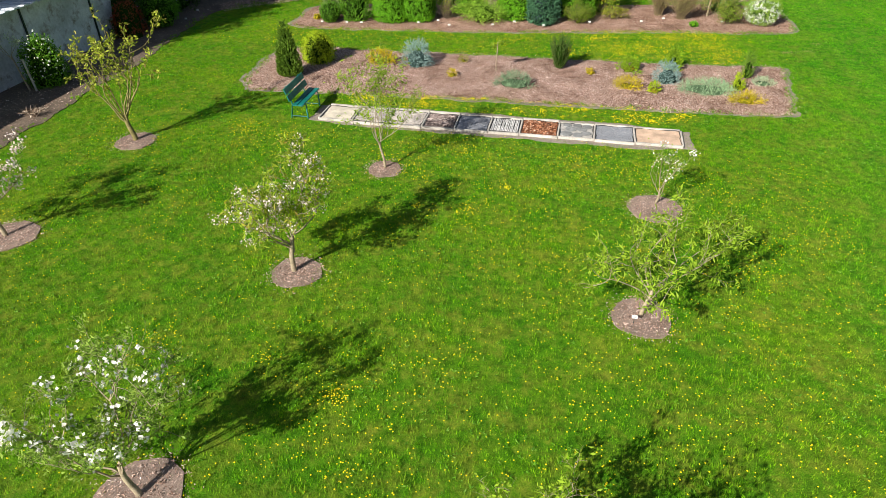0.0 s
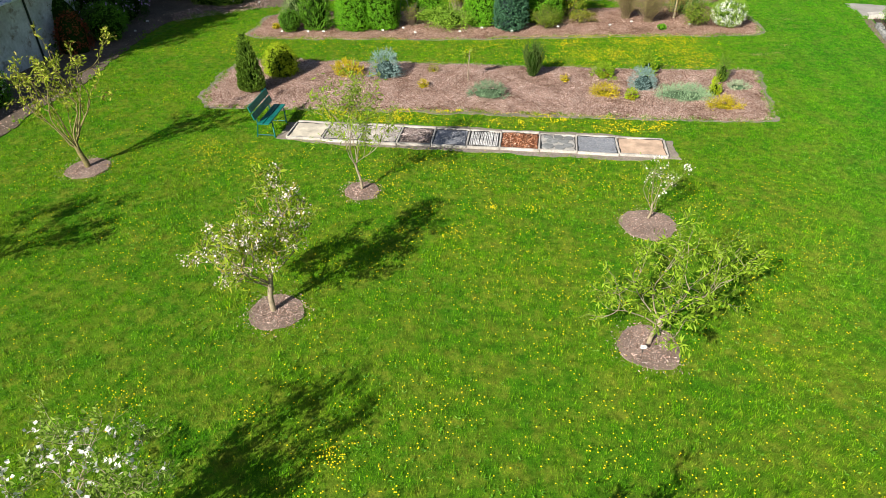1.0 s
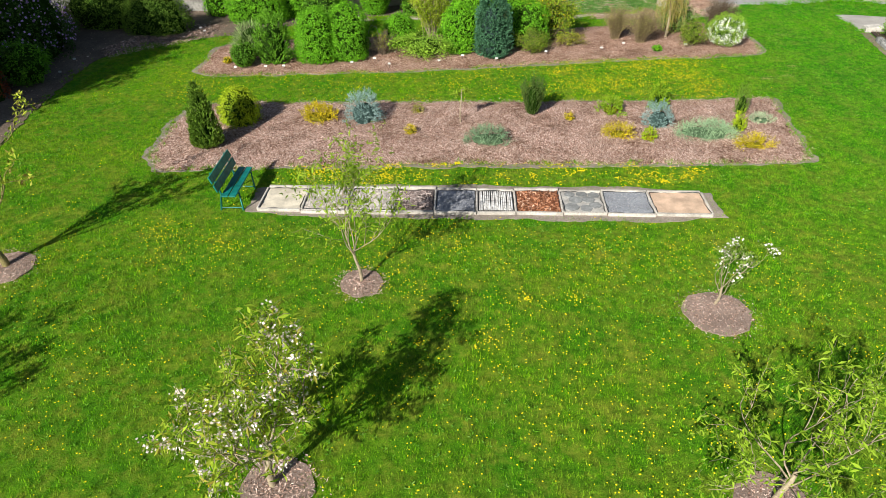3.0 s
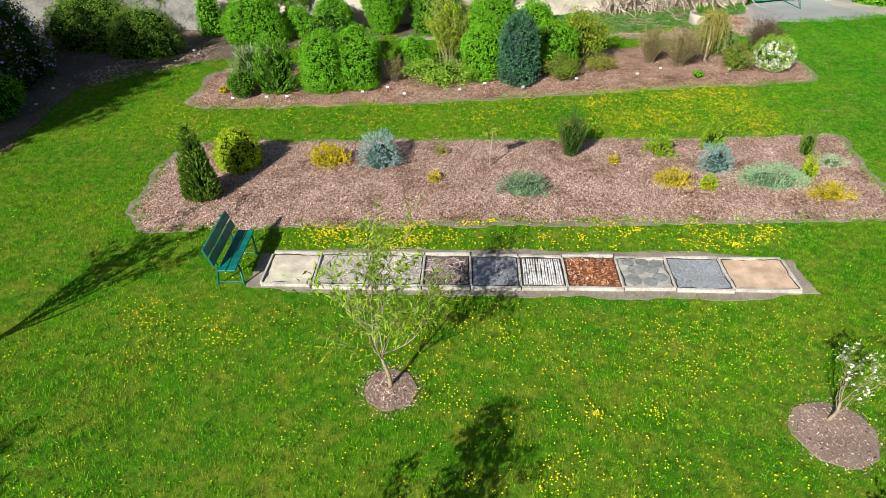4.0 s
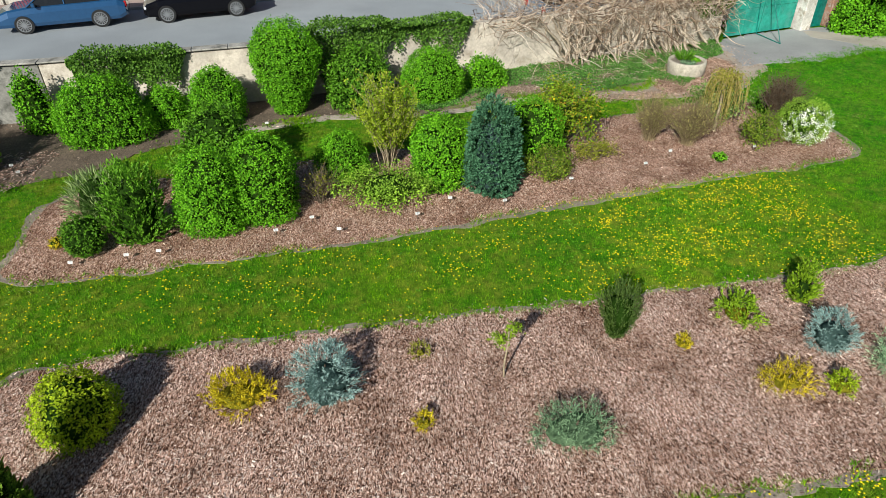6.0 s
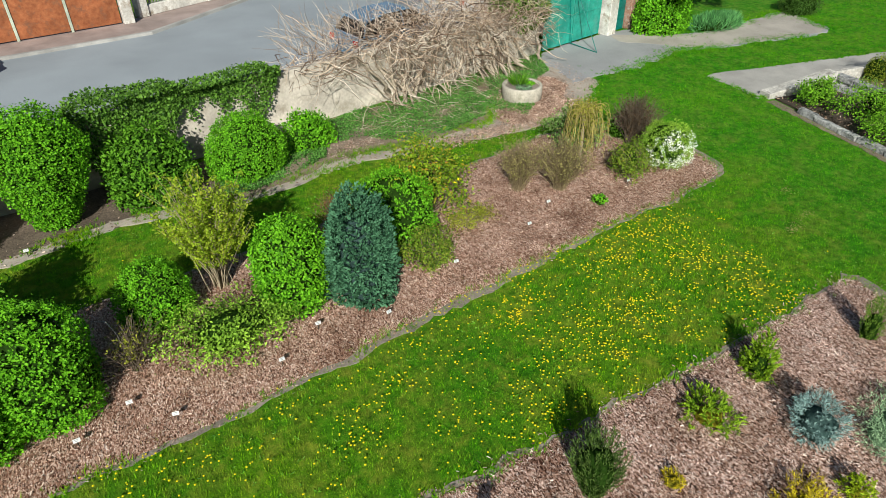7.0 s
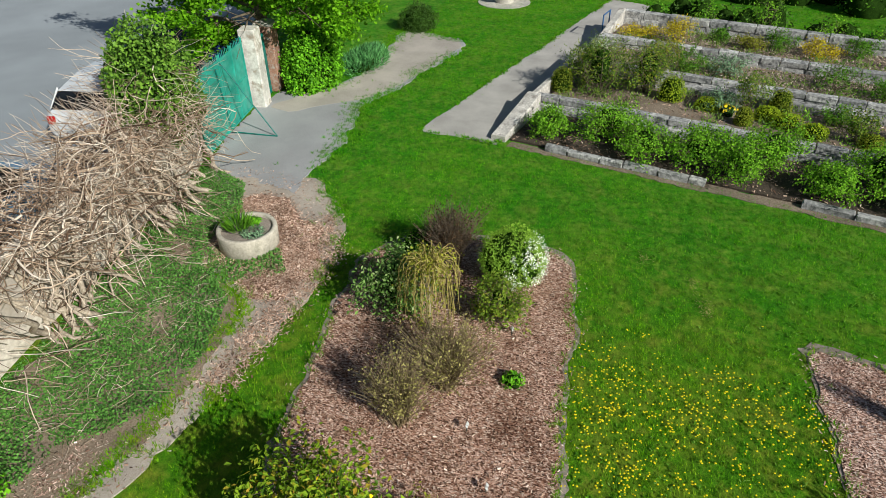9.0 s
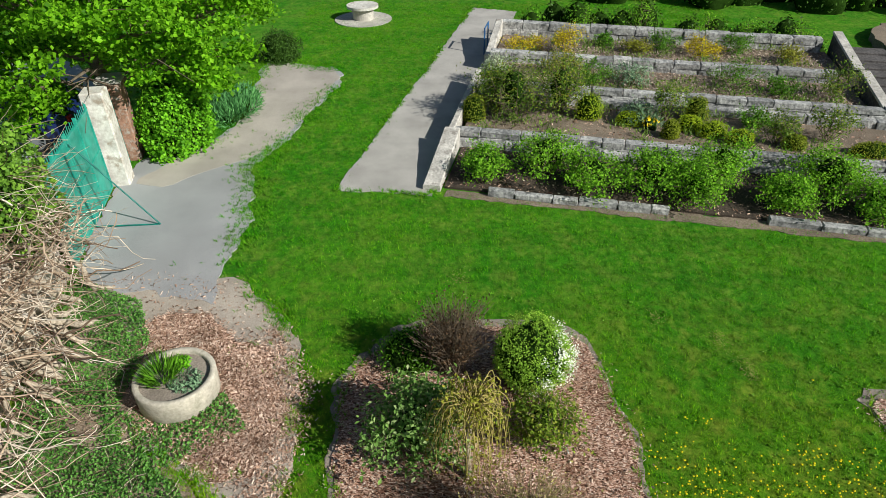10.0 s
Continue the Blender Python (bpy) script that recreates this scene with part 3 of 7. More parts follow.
# ---- plants ----
def profile(shape, t):
    if shape == "ball":
        return np.sqrt(np.clip(1 - (2 * t - 1) ** 2, 0, 1)) * 0.95 + 0.05
    if shape == "dome":
        return np.clip(1 - np.abs(t) ** 2.6, 0, 1) ** 0.55 * (0.86 + 0.14 * np.sin(np.clip(t * 2.5, 0, 1) * np.pi / 2))
    if shape == "cone":
        return np.clip(1 - t, 0, 1) ** 0.75 * np.clip(t * 9 + 0.45, 0, 1)
    if shape == "column":
        return np.clip(1 - t ** 4, 0, 1) ** 0.5 * np.clip(t * 4 + 0.7, 0, 1)
    if shape == "vase":
        return (0.35 + 0.65 * np.clip(t * 1.6, 0, 1) ** 0.8) * np.clip(1 - t ** 6, 0, 1) ** 0.5
    return np.clip(1 - t ** 2, 0, 1) ** 0.5


def shape_points(shape, w, d, h, n, rng, lump=0.12, jit=0.10, z0=0.0):
    """Points near the skin of a plant's form, evenly over its area, and their outward directions."""
    ph = rng.uniform(0, 6.28, 8)
    tt = np.linspace(0, 1, 120)
    rr = profile(shape, tt) * (w + d) / 4
    rr[-1] = 0
    dr, dz = np.diff(rr), np.diff(tt * h)
    seg = np.hypot(dr, dz)
    cum = np.concatenate([[0], np.cumsum(seg * (rr[1:] + rr[:-1]) / 2)])
    u = rng.uniform(0, cum[-1], n)
    i = np.clip(np.searchsorted(cum, u) - 1, 0, 118)
    f = (u - cum[i]) / (cum[i + 1] - cum[i] + 1e-9)
    t, r = tt[i] + f * (tt[i + 1] - tt[i]), (rr[i] + f * dr[i]) / ((w + d) / 4)
    a = rng.uniform(0, 2 * np.pi, n)
    bump = 1 + lump * (np.sin(2 * a + ph[0]) * np.sin(5 * t + ph[1]) + 0.7 * np.sin(3 * a + ph[2] + 4 * t) + 0.6 * np.sin(5 * a + ph[3] + 7 * t) * np.sin(8 * t + ph[4]))
    deep = 1 - np.abs(rng.normal(0, jit, n))
    q = r * bump * deep
    z = h * t * (1 - (1 - deep) * 0.6 * t) * (1 + lump * 0.5 * np.sin(3 * a + ph[5]) * t)
    P = np.column_stack([w / 2 * q * np.cos(a), d / 2 * q * np.sin(a), z0 + z])
    nr, nz = dz[i] / (seg[i] + 1e-9), -dr[i] / (seg[i] + 1e-9)
    return P, unit(np.column_stack([np.cos(a) * nr, np.sin(a) * nr, nz]))


def core(name, shape, w, d, h, material, parent, seed, z0=0.0, k=0.78):
    """A plant's solid core; its darker colour paints the shade inside."""
    rings, segs = 9, 14
    t = np.linspace(0.0, 1, rings)
    a = np.linspace(0, 2 * np.pi, segs, endpoint=False)
    R = profile(shape, t)[:, None] * (1 + 0.12 * np.sin(3 * a[None] + seed + 4 * t[:, None]))
    V = np.stack([w / 2 * k * R * np.cos(a), d / 2 * k * R * np.sin(a), (z0 + h * 0.93 * t)[:, None] + 0 * R], 2).reshape(-1, 3)
    i = np.arange(rings - 1)[:, None] * segs + np.arange(segs)
    j = np.arange(rings - 1)[:, None] * segs + (np.arange(segs) + 1) % segs
    F = np.stack([i, j, j + segs, i + segs], 2).reshape(-1, 4)
    return put(name, mesh_of(name, V, F, True), material, parent)


# core colours darker than the leaves: shade between leaves painted in, no twigs
INNER = surface("inner_shade", (0.010, 0.026, 0.004), (0.028, 0.062, 0.009), 25, 4, 0.95, 0.6, spec=0.0)
INNER_BLUE = surface("inner_shade_blue", (0.025, 0.05, 0.045), (0.06, 0.10, 0.092), 25, 4, 0.95, 0.6, spec=0.0)
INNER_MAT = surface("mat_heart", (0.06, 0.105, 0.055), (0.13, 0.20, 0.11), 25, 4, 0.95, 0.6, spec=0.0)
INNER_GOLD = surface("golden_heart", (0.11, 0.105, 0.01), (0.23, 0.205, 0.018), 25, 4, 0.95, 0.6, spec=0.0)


def bush(name, label, category, x, y, w, h, material, n, leaf, shape="dome", depth=None, seed=1, aspect=0.55, spread=0.8, up=0.2, lump=0.1, jit=0.1, z=0.0, lean=(0, 0), inner=None, group="", extra=None, tuft=7):
    """A shrub or small conifer: stems, a core coloured as inner shade, and a skin of leaves."""
    rng = np.random.default_rng(seed)
    d = depth or w
    ob = thing(name, pose(x, y, z, lean[0], lean[1], 0), label, category, group)
    tubes("stem", [([(0, 0, -0.03), (0, 0, h * 0.25), (0.02 * w, 0, h * 0.6)], 0.03 + 0.02 * w, 0.012)], BARK, ob, sides=6)
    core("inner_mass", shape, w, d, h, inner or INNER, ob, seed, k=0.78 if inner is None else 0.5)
    if tuft > 1 and w > 1.0 and aspect > 0.45:
        n, leaf = int(n * 1.6), leaf * 0.84
        P, N = shape_points(shape, w, d, h, n // tuft, rng, lump, jit)
        size = np.repeat(rng.uniform(0.6, 1.3, n // tuft), tuft)[:, None]
        P, N = np.repeat(P, tuft, 0), np.repeat(N, tuft, 0)
        P = P + rng.normal(0, 0.62 * leaf, P.shape) * size + N * leaf * rng.uniform(-0.5, 0.6, (len(P), 1)) * size
    else:
        P, N = shape_points(shape, w, d, h, n, rng, lump, jit)
    P[:, 2] = np.maximum(P[:, 2], 0.02)
    leaves("foliage", P, N, leaf, rng, material, ob, aspect=aspect, spread=spread, up=up)
    if extra:
        m2, n2, s2, top, nm = extra
        P, N = shape_points(shape, w * 1.05, d * 1.05, h * 1.02, n2 * 3, rng, lump, 0.04)
        side = P[:, 2] > h * top
        leaves(nm, P[side][:n2], N[side][:n2], s2, rng, m2, ob, aspect=0.9, spread=0.7)
    return ob


def spray_bush(name, label, category, x, y, w, h, material, shoots, length, needle, shape="dome", depth=None, seed=1, up=0.5, out=1.0, needles=12, aspect=0.2, lump=0.12, jit=0.12, z=0.0, inner=None, k=0.7, fan=0.7, rough=0.3):
    """A conifer: stem, a core coloured as inner shade, and many separate shoots, each set with needles round its axis.
    """
    rng = np.random.default_rng(seed)
    d = depth or w
    ob = thing(name, pose(x, y, z), label, category)
    tubes("stem", [([(0, 0, -0.03), (0, 0, h * 0.25), (0.02 * w, 0, h * 0.6)], 0.02 + 0.02 * w, 0.01)], BARK, ob, sides=6)
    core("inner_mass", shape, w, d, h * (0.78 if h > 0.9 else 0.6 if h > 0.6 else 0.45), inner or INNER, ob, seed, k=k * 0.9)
    P, N = shape_points(shape, w * 0.94, d * 0.94, h * 0.94, shoots, rng, lump, jit)
    D = unit(N * out + np.array([0, 0, up]) + rough * rng.normal(size=P.shape))
    L = length * rng.uniform(0.55, 1.35, (shoots, 1))
    A = P - D * L * 0.62
    m = shoots * needles
    t = np.tile(np.linspace(0.12, 0.97, needles), shoots)[:, None] + rng.normal(0, 0.03, (m, 1))
    A, D, L = np.repeat(A, needles, 0), np.repeat(D, needles, 0), np.repeat(L, needles, 0)
    r = rng.normal(size=(m, 3))
    r = unit(r - D * (r * D).sum(1)[:, None])
    way = unit(D + r * fan * (1.15 - 0.6 * t))
    Q = A + D * L * t
    Q[:, 2] = np.maximum(Q[:, 2], 0.015)
    side = unit(np.cross(way, rng.normal(size=(m, 3))))
    nl = needle * rng.uniform(0.75, 1.25, (m, 1))
    mid = Q + way * nl * 0.5
    V = np.stack([Q, mid + side * nl * aspect * 0.5, Q + way * nl, mid - side * nl * aspect * 0.5], 1).reshape(-1, 3)
    leaf = put("foliage", mesh_of("foliage", V, np.arange(4 * m).reshape(m, 4)), material, ob)
    leaf["kind"] = "stuff"
    return ob


def loose_bush(name, label, category, x, y, w, h, material, n, leaf, seed=1, depth=None, clumps=14, aspect=0.55, z=0.0, bark=None, group="", extra=None, base=0.15, heart=0.0):
    """An open shrub: stems that fork into clumps of leaves, with gaps between them."""
    rng = np.random.default_rng(seed)
    d = depth or w
    ob = thing(name, pose(x, y, z), label, category, group)
    paths, cs = [], []
    for i in range(clumps):
        a, q = i * 2.4 + rng.uniform(-0.4, 0.4), math.sqrt(rng.uniform(0.05, 1))
        top = h * (1 - 0.45 * q * q) * rng.uniform(0.62, 0.98)
        e = np.array([w / 2 * 0.86 * q * math.cos(a), d / 2 * 0.86 * q * math.sin(a), top])
        s = np.array([rng.normal(0, 0.05), rng.normal(0, 0.05), -0.02])
        m = s * 0.45 + e * 0.55 + np.array([e[0] * 0.12, e[1] * 0.12, 0.02])
        pts = np.array([s, m, e])
        paths.append((pts, 0.012, 0.005))
        for k in range(5):
            f = rng.uniform(base + 0.2, 1)
            c = m + (e - m) * f if f > 0.5 else s + (m - s) * (f + 0.4)
            g = c + rng.normal(0, 0.15, 3) * np.array([w, d, h * 0.7])
            g[2] = max(g[2], h * base)
            paths.append((np.linspace(c, g, 3), 0.006, 0.003))
            cs.append(g)
        cs.append(e)
    tubes("stem_frame", paths, bark or BARK, ob, sides=4)
    if heart:
        # dark ball that paints the shade between the leaf clumps
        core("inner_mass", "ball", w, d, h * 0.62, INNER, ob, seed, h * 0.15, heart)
    C = np.array(cs)
    P = C[rng.integers(0, len(C), n)] + rng.normal(0, 1, (n, 3)) * np.array([0.062 * w, 0.062 * d, 0.062 * h + 0.02])
    P[:, 2] = np.maximum(P[:, 2], 0.03)
    out = unit(P - np.array([0, 0, h * 0.3]))
    leaves("foliage", P, out, leaf, rng, material, ob, aspect=aspect, spread=0.8, up=0.4)
    if extra:
        m2, n2, s2, top, nm = extra
        P = C[rng.integers(0, len(C), n2 * 3)] + rng.normal(0, 0.08, (n2 * 3, 3)) * w
        P = P[P[:, 2] > h * top][:n2]
        leaves(nm, P, unit(P), s2, rng, m2, ob, aspect=0.9)
    return ob


def twig_bush(name, label, category, x, y, w, h, bark, n, seed, leaf_mat=None, leaf_n=0, leaf=0.04, droop=0.0, thin=0.008, z=0.0):
    """A shrub of many bare arching stems with few leaves."""
    rng = np.random.default_rng(seed)
    ob = thing(name, pose(x, y, z), label, category)
    paths, tips = [], []
    for i in range(n):
        a, out = rng.uniform(0, 6.28), rng.uniform(0.1, 1) * w / 2
        hh = h * rng.uniform(0.6, 1.0) * (1 - 0.25 * (out / (w / 2)) ** 2)
        t = np.linspace(0, 1, 6)
        bend = t ** 1.4
        px = out * np.cos(a) * bend + rng.normal(0, 0.02, 6).cumsum()
        py = out * np.sin(a) * bend + rng.normal(0, 0.02, 6).cumsum()
        pz = hh * (t - droop * t ** 3)
        b = rng.normal(0, 0.06, 2)
        pts = np.column_stack([px + b[0], py + b[1], pz])
        paths.append((pts, thin * rng.uniform(0.8, 1.6), thin * 0.4))
        tips.append(pts[2:])
        for _ in range(2):
            s = pts[rng.integers(2, 5)]
            e = s + np.array([np.cos(a) * 0.12, np.sin(a) * 0.12, 0.2]) * h * rng.uniform(0.5, 1.3) + rng.normal(0, 0.06, 3)
            paths.append((np.linspace(s, e, 3), thin * 0.6, thin * 0.3))
            tips.append(np.linspace(s, e, 4)[1:])
    tubes("branch_frame", paths, bark, ob, sides=3)
    if leaf_mat:
        T = np.concatenate(tips)
        P = T[rng.integers(0, len(T), leaf_n)] + rng.normal(0, 0.03, (leaf_n, 3))
        leaves("foliage", P, rng.normal(size=(leaf_n, 3)), leaf, rng, leaf_mat, ob, up=0.3)
    return ob


def weeping_shrub(x, y, h, reach, seed):
    """A grafted weeper: bare trunk, straw-coloured shoots that arch over and hang."""
    rng = np.random.default_rng(seed)
    ob = thing("weeping_shrub", pose(x, y, B), "straw-coloured weeping shrub on a bare trunk", "shrub")
    tubes("trunk", [([(0, 0, -0.03), (0.03, 0.02, h * 0.4), (-0.02, 0, h * 0.86)], 0.05, 0.035)], BARK_GREY, ob, "", 7)
    paths, spots = [], []
    for i in range(95):
        a, r = rng.uniform(0, 6.283), reach * rng.uniform(0.3, 1.1)
        t = np.linspace(0, 1, 8)
        out = r * np.sin(t * 1.75) / math.sin(1.75)
        z = h * 0.84 + 0.42 * np.sin(t * 3.0) * rng.uniform(0.5, 1.1) - h * rng.uniform(0.25, 0.72) * t ** 2.2
        w = rng.normal(0, 0.025, (8, 2)).cumsum(0)
        pts = np.column_stack([out * math.cos(a) + w[:, 0], out * math.sin(a) + w[:, 1], np.maximum(z, 0.08)])
        paths.append((pts, 0.008 * rng.uniform(0.7, 1.5), 0.004))
        spots.append(pts[2:])
    tubes("branch_frame", paths, STRAW, ob, sides=3)
    T = np.concatenate(spots)
    P = T[rng.integers(0, len(T), 1500)] + rng.normal(0, 0.03, (1500, 3))
    leaves("foliage", P, rng.normal(size=(1500, 3)), 0.055, rng, OLIVE, ob, up=-0.4)
    return ob


def tree(name, label, x, y, h, spread, trunk_h, seed, bark, leaf_mat, leaf_n, leaf=0.07, flower_mat=None, flower_n=0, flower=0.06, limbs=5, lean=(0.0, 0.0), trunk_r=0.055, upright=0.5, z=0.0, twigs=5, cluster=1, droop=0.0, category="tree", aspect=0.45):
    """A young fruit tree: tapered trunk, limbs, twigs, leaves and blossom."""
    rng = np.random.default_rng(seed)
    ob = thing(name, pose(x, y, z), label, category)
    fork = np.array([lean[0], lean[1], trunk_h])
    t = np.linspace(0, 1, 6)[:, None]
    trunk = t * fork + np.column_stack([0.02 * np.sin(t[:, 0] * 5 + seed), 0.02 * np.cos(t[:, 0] * 4), 0 * t[:, 0]])
    trunk[0, 2] = -0.05
    paths = [(trunk, trunk_r, trunk_r * 0.7)]
    tips = []

    def grow(start, way, length, r, level):
        k = 6
        pts = [start]
        w = way.copy()
        for i in range(k):
            w = unit(w + rng.normal(0, 0.16, 3) + np.array([0, 0, (0.10 * upright if level < 2 else 0.02) - droop * i / k]))
            pts.append(pts[-1] + w * length / k)
        pts = np.array(pts)
        paths.append((pts, r, r * 0.4))
        if level >= 1:
            tips.append(pts[1 if level > 1 else 3:])
        if level < 3:
            for j in range(twigs - level):
                i = rng.integers(2, k + 1) if j else k
                side = unit(rng.normal(size=3) * np.array([1, 1, 0.6]) + np.array([0, 0, 0.25]))
                grow(pts[i], unit(w * 0.7 + side * 0.75), length * rng.uniform(0.38, 0.62), r * 0.5, level + 1)

    top = h - trunk_h
    for i in range(limbs):
        a = i * 6.283 / limbs + rng.uniform(-0.35, 0.35)
        el = rng.uniform(0.45, 0.95) * upright * 1.6
        if i == limbs - 1:
            el = 3.0
        way = unit(np.array([np.cos(a), np.sin(a), el]))
        L = (spread * 0.36 / max(0.35, math.hypot(way[0], way[1]))) if el < 2 else top * 0.62
        L = min(L, top * 0.72)
        grow(fork + np.array([0, 0, -0.05 * i]), way, L, trunk_r * 0.42, 0)
    tubes("trunk", paths[:1], bark, ob, sides=8)
    tubes("branch_frame", paths[1:], bark, ob, sides=3)
    T = np.concatenate(tips)
    P = T[rng.integers(0, len(T), leaf_n)] + rng.normal(0, 0.035, (leaf_n, 3))
    leaves("foliage", P, rng.normal(size=(leaf_n, 3)) + np.array([0, 0, 0.2]), leaf, rng, leaf_mat, ob, aspect=aspect, up=0.1 if aspect > 0.42 else -0.5)
    if flower_mat:
        C = T[rng.integers(0, len(T), max(1, flower_n // cluster))]
        P = np.repeat(C, cluster, 0) + rng.normal(0, 0.045 if cluster > 1 else 0.03, (len(C) * cluster, 3))
        leaves("blossom", P, rng.normal(size=(len(P), 3)) + np.array([0, 0, 0.5]), flower, rng, flower_mat, ob, aspect=1.0)
    return ob


LEAF_APPLE = leafy("apple_leaf", (0.10, 0.19, 0.025), (0.24, 0.35, 0.06), 0.45)
LEAF_CHERRY = leafy("cherry_leaf", (0.13, 0.23, 0.015), (0.33, 0.44, 0.04), 0.5, tip=(0.44, 0.36, 0.07))
LEAF_PEAR = leafy("pear_leaf", (0.12, 0.21, 0.015), (0.28, 0.41, 0.035), 0.45)
LEAF_BRONZE = leafy("bronze_leaf", (0.19, 0.23, 0.02), (0.36, 0.42, 0.05), 0.4, tip=(0.36, 0.26, 0.09))
BARK_OLIVE = surface("olive_bark", (0.15, 0.125, 0.045), (0.34, 0.29, 0.12), 40, 6, 0.9, 0.6)
PETAL_WHITE = leafy("white_petal", (0.62, 0.60, 0.60), (0.86, 0.84, 0.83), 0.3)
PETAL_PINK = leafy("pale_pink_petal", (0.56, 0.46, 0.47), (0.78, 0.68, 0.68), 0.3)

tree("apple_tree", "young apple tree in white blossom on the lawn", -4.95, 4.05, 2.12, 2.2, 0.58, 21, BARK_GREY, LEAF_APPLE, 4000, 0.068, PETAL_WHITE, 620, 0.058, 7, (-0.14, 0.05), 0.045, 0.7, cluster=9)
tree("cherry_tree", "young cherry tree with fading pink blossom", -4.88, 9.0, 2.4, 2.1, 0.8, 122, BARK_GREY, LEAF_CHERRY, 2300, 0.12, PETAL_PINK, 1700, 0.036, 8, (0.06, 0.05), 0.055, 0.9, cluster=20, aspect=0.32)
tree("pear_tree", "young fruit tree with fresh yellow-green leaves", 1.56, 8.95, 2.65, 2.6, 0.62, 129, BARK_GREY, LEAF_PEAR, 1900, 0.105, None, 0, 0, 7, (0.08, 0.03), 0.042, 0.6, twigs=4, aspect=0.3)
tree("small_cherry_tree", "small slender tree with white blossom", 2.02, 12.9, 1.8, 0.85, 0.4, 31, BARK_GREY, LEAF_APPLE, 420, 0.055, PETAL_WHITE, 150, 0.045, 5, (0.06, 0.02), 0.028, 1.9, twigs=3, cluster=5)
tree("plum_tree", "thin young plum tree with sparse leaves", -4.33, 13.4, 2.9, 2.1, 0.7, 25, BARK_GREY, LEAF_PEAR, 1450, 0.11, None, 0, 0, 6, (-0.08, 0.02), 0.035, 1.1, aspect=0.28)
tree("walnut_tree", "young tree with sparse bronze new leaves", -11.36, 13.7, 3.2, 2.2, 0.68, 26, BARK_OLIVE, LEAF_BRONZE, 1300, 0.10, None, 0, 0, 7, (-0.08, 0.03), 0.075, 1.5, twigs=3)
tree("blossom_tree", "fruit tree covered in pale pink blossom", -11.3, 9.0, 2.8, 2.4, 0.75, 27, BARK_GREY, LEAF_APPLE, 800, 0.06, PETAL_PINK, 2600, 0.05, 7, (-0.1, 0.05), 0.05, 0.7, cluster=6)
tree("young_fruit_tree", "young fruit tree with yellow-green leaves", 0.35, 3.6, 2.35, 2.0, 0.6, 28, BARK_GREY, LEAF_PEAR, 1500, 0.08, None, 0, 0, 7, (0, 0.05), 0.04, 0.65)
DISCS = [(-4.95, 4.05, 0.62), (-4.82, 9.0, 0.52), (1.56, 8.9, 0.52), (2.0, 12.7, 0.62), (-4.33, 13.35, 0.44), (-11.3, 13.65, 0.55), (-11.2, 9.0, 0.6), (0.35, 3.6, 0.5)]
for i, (x, y, r) in enumerate(DISCS):
    ring = [(x + r * math.cos(a), y + r * math.sin(a)) for a in np.linspace(0, 6.283, 9)[:-1]]
    disc, line = sheet("mulch_ring", ring, 0.024, RING_SOIL, "round patch of wood chip mulch round a tree", "mulch", "stuff", wobble=0.05, step=0.2, seed=20 + i)
    chips(disc, line, 1500, 30 + i, 0.024, 0.026, DRY_CHIP, spill=0.12)


# ---- conifers and low shrubs of the long bed ----
THUJA = leafy("thuja_spray", (0.05, 0.11, 0.012), (0.155, 0.26, 0.032), 0.2, 0.6)
GOLD = leafy("golden_green_spray", (0.14, 0.24, 0.01), (0.37, 0.47, 0.02), 0.3, 0.6)
YELLOW = leafy("yellow_spray", (0.30, 0.235, 0.014), (0.55, 0.46, 0.022), 0.3, 0.6)
LIME = leafy("lime_spray", (0.08, 0.18, 0.01), (0.24, 0.37, 0.02), 0.3, 0.6)
BLUE = leafy("blue_needles", (0.10, 0.175, 0.17), (0.27, 0.39, 0.38), 0.15, 0.6)
MAT_GREEN = leafy("creeping_needles", (0.16, 0.26, 0.15), (0.31, 0.45, 0.27), 0.2, 0.6)
BLUE_GREEN = leafy("blue_green_needles", (0.08, 0.15, 0.09), (0.20, 0.31, 0.18), 0.2, 0.6)
YEW = leafy("yew_needles", (0.028, 0.065, 0.012), (0.085, 0.135, 0.03), 0.15, 0.6)
BRIGHT = leafy("bright_leaf", (0.045, 0.17, 0.006), (0.148, 0.375, 0.015), 0.22, 0.45)
MID = leafy("mid_green_leaf", (0.038, 0.12, 0.008), (0.12, 0.275, 0.02), 0.3, 0.45)
DEEP = leafy("deep_green_leaf", (0.02, 0.055, 0.008), (0.06, 0.12, 0.02), 0.2, 0.4)
IVY = leafy("ivy_leaf", (0.03, 0.085, 0.012), (0.11, 0.22, 0.03), 0.2, 0.4)
OLIVE = leafy("olive_leaf", (0.13, 0.15, 0.015), (0.30, 0.31, 0.04), 0.35, 0.5)
GREY_GREEN = leafy("grey_green_leaf", (0.20, 0.26, 0.16), (0.42, 0.48, 0.33), 0.2, 0.6)
CYPRESS = leafy("cypress_spray", (0.024, 0.08, 0.042), (0.08, 0.19, 0.105), 0.15, 0.6)
FLOWER_WHITE = leafy("white_flower", (0.66, 0.68, 0.62), (0.86, 0.87, 0.82), 0.2)
FLOWER_YELLOW = leafy("yellow_flower", (0.75, 0.52, 0.01), (0.85, 0.66, 0.02), 0.3)
FLOWER_LILAC = leafy("lilac_flower", (0.36, 0.20, 0.52), (0.55, 0.36, 0.74), 0.3)

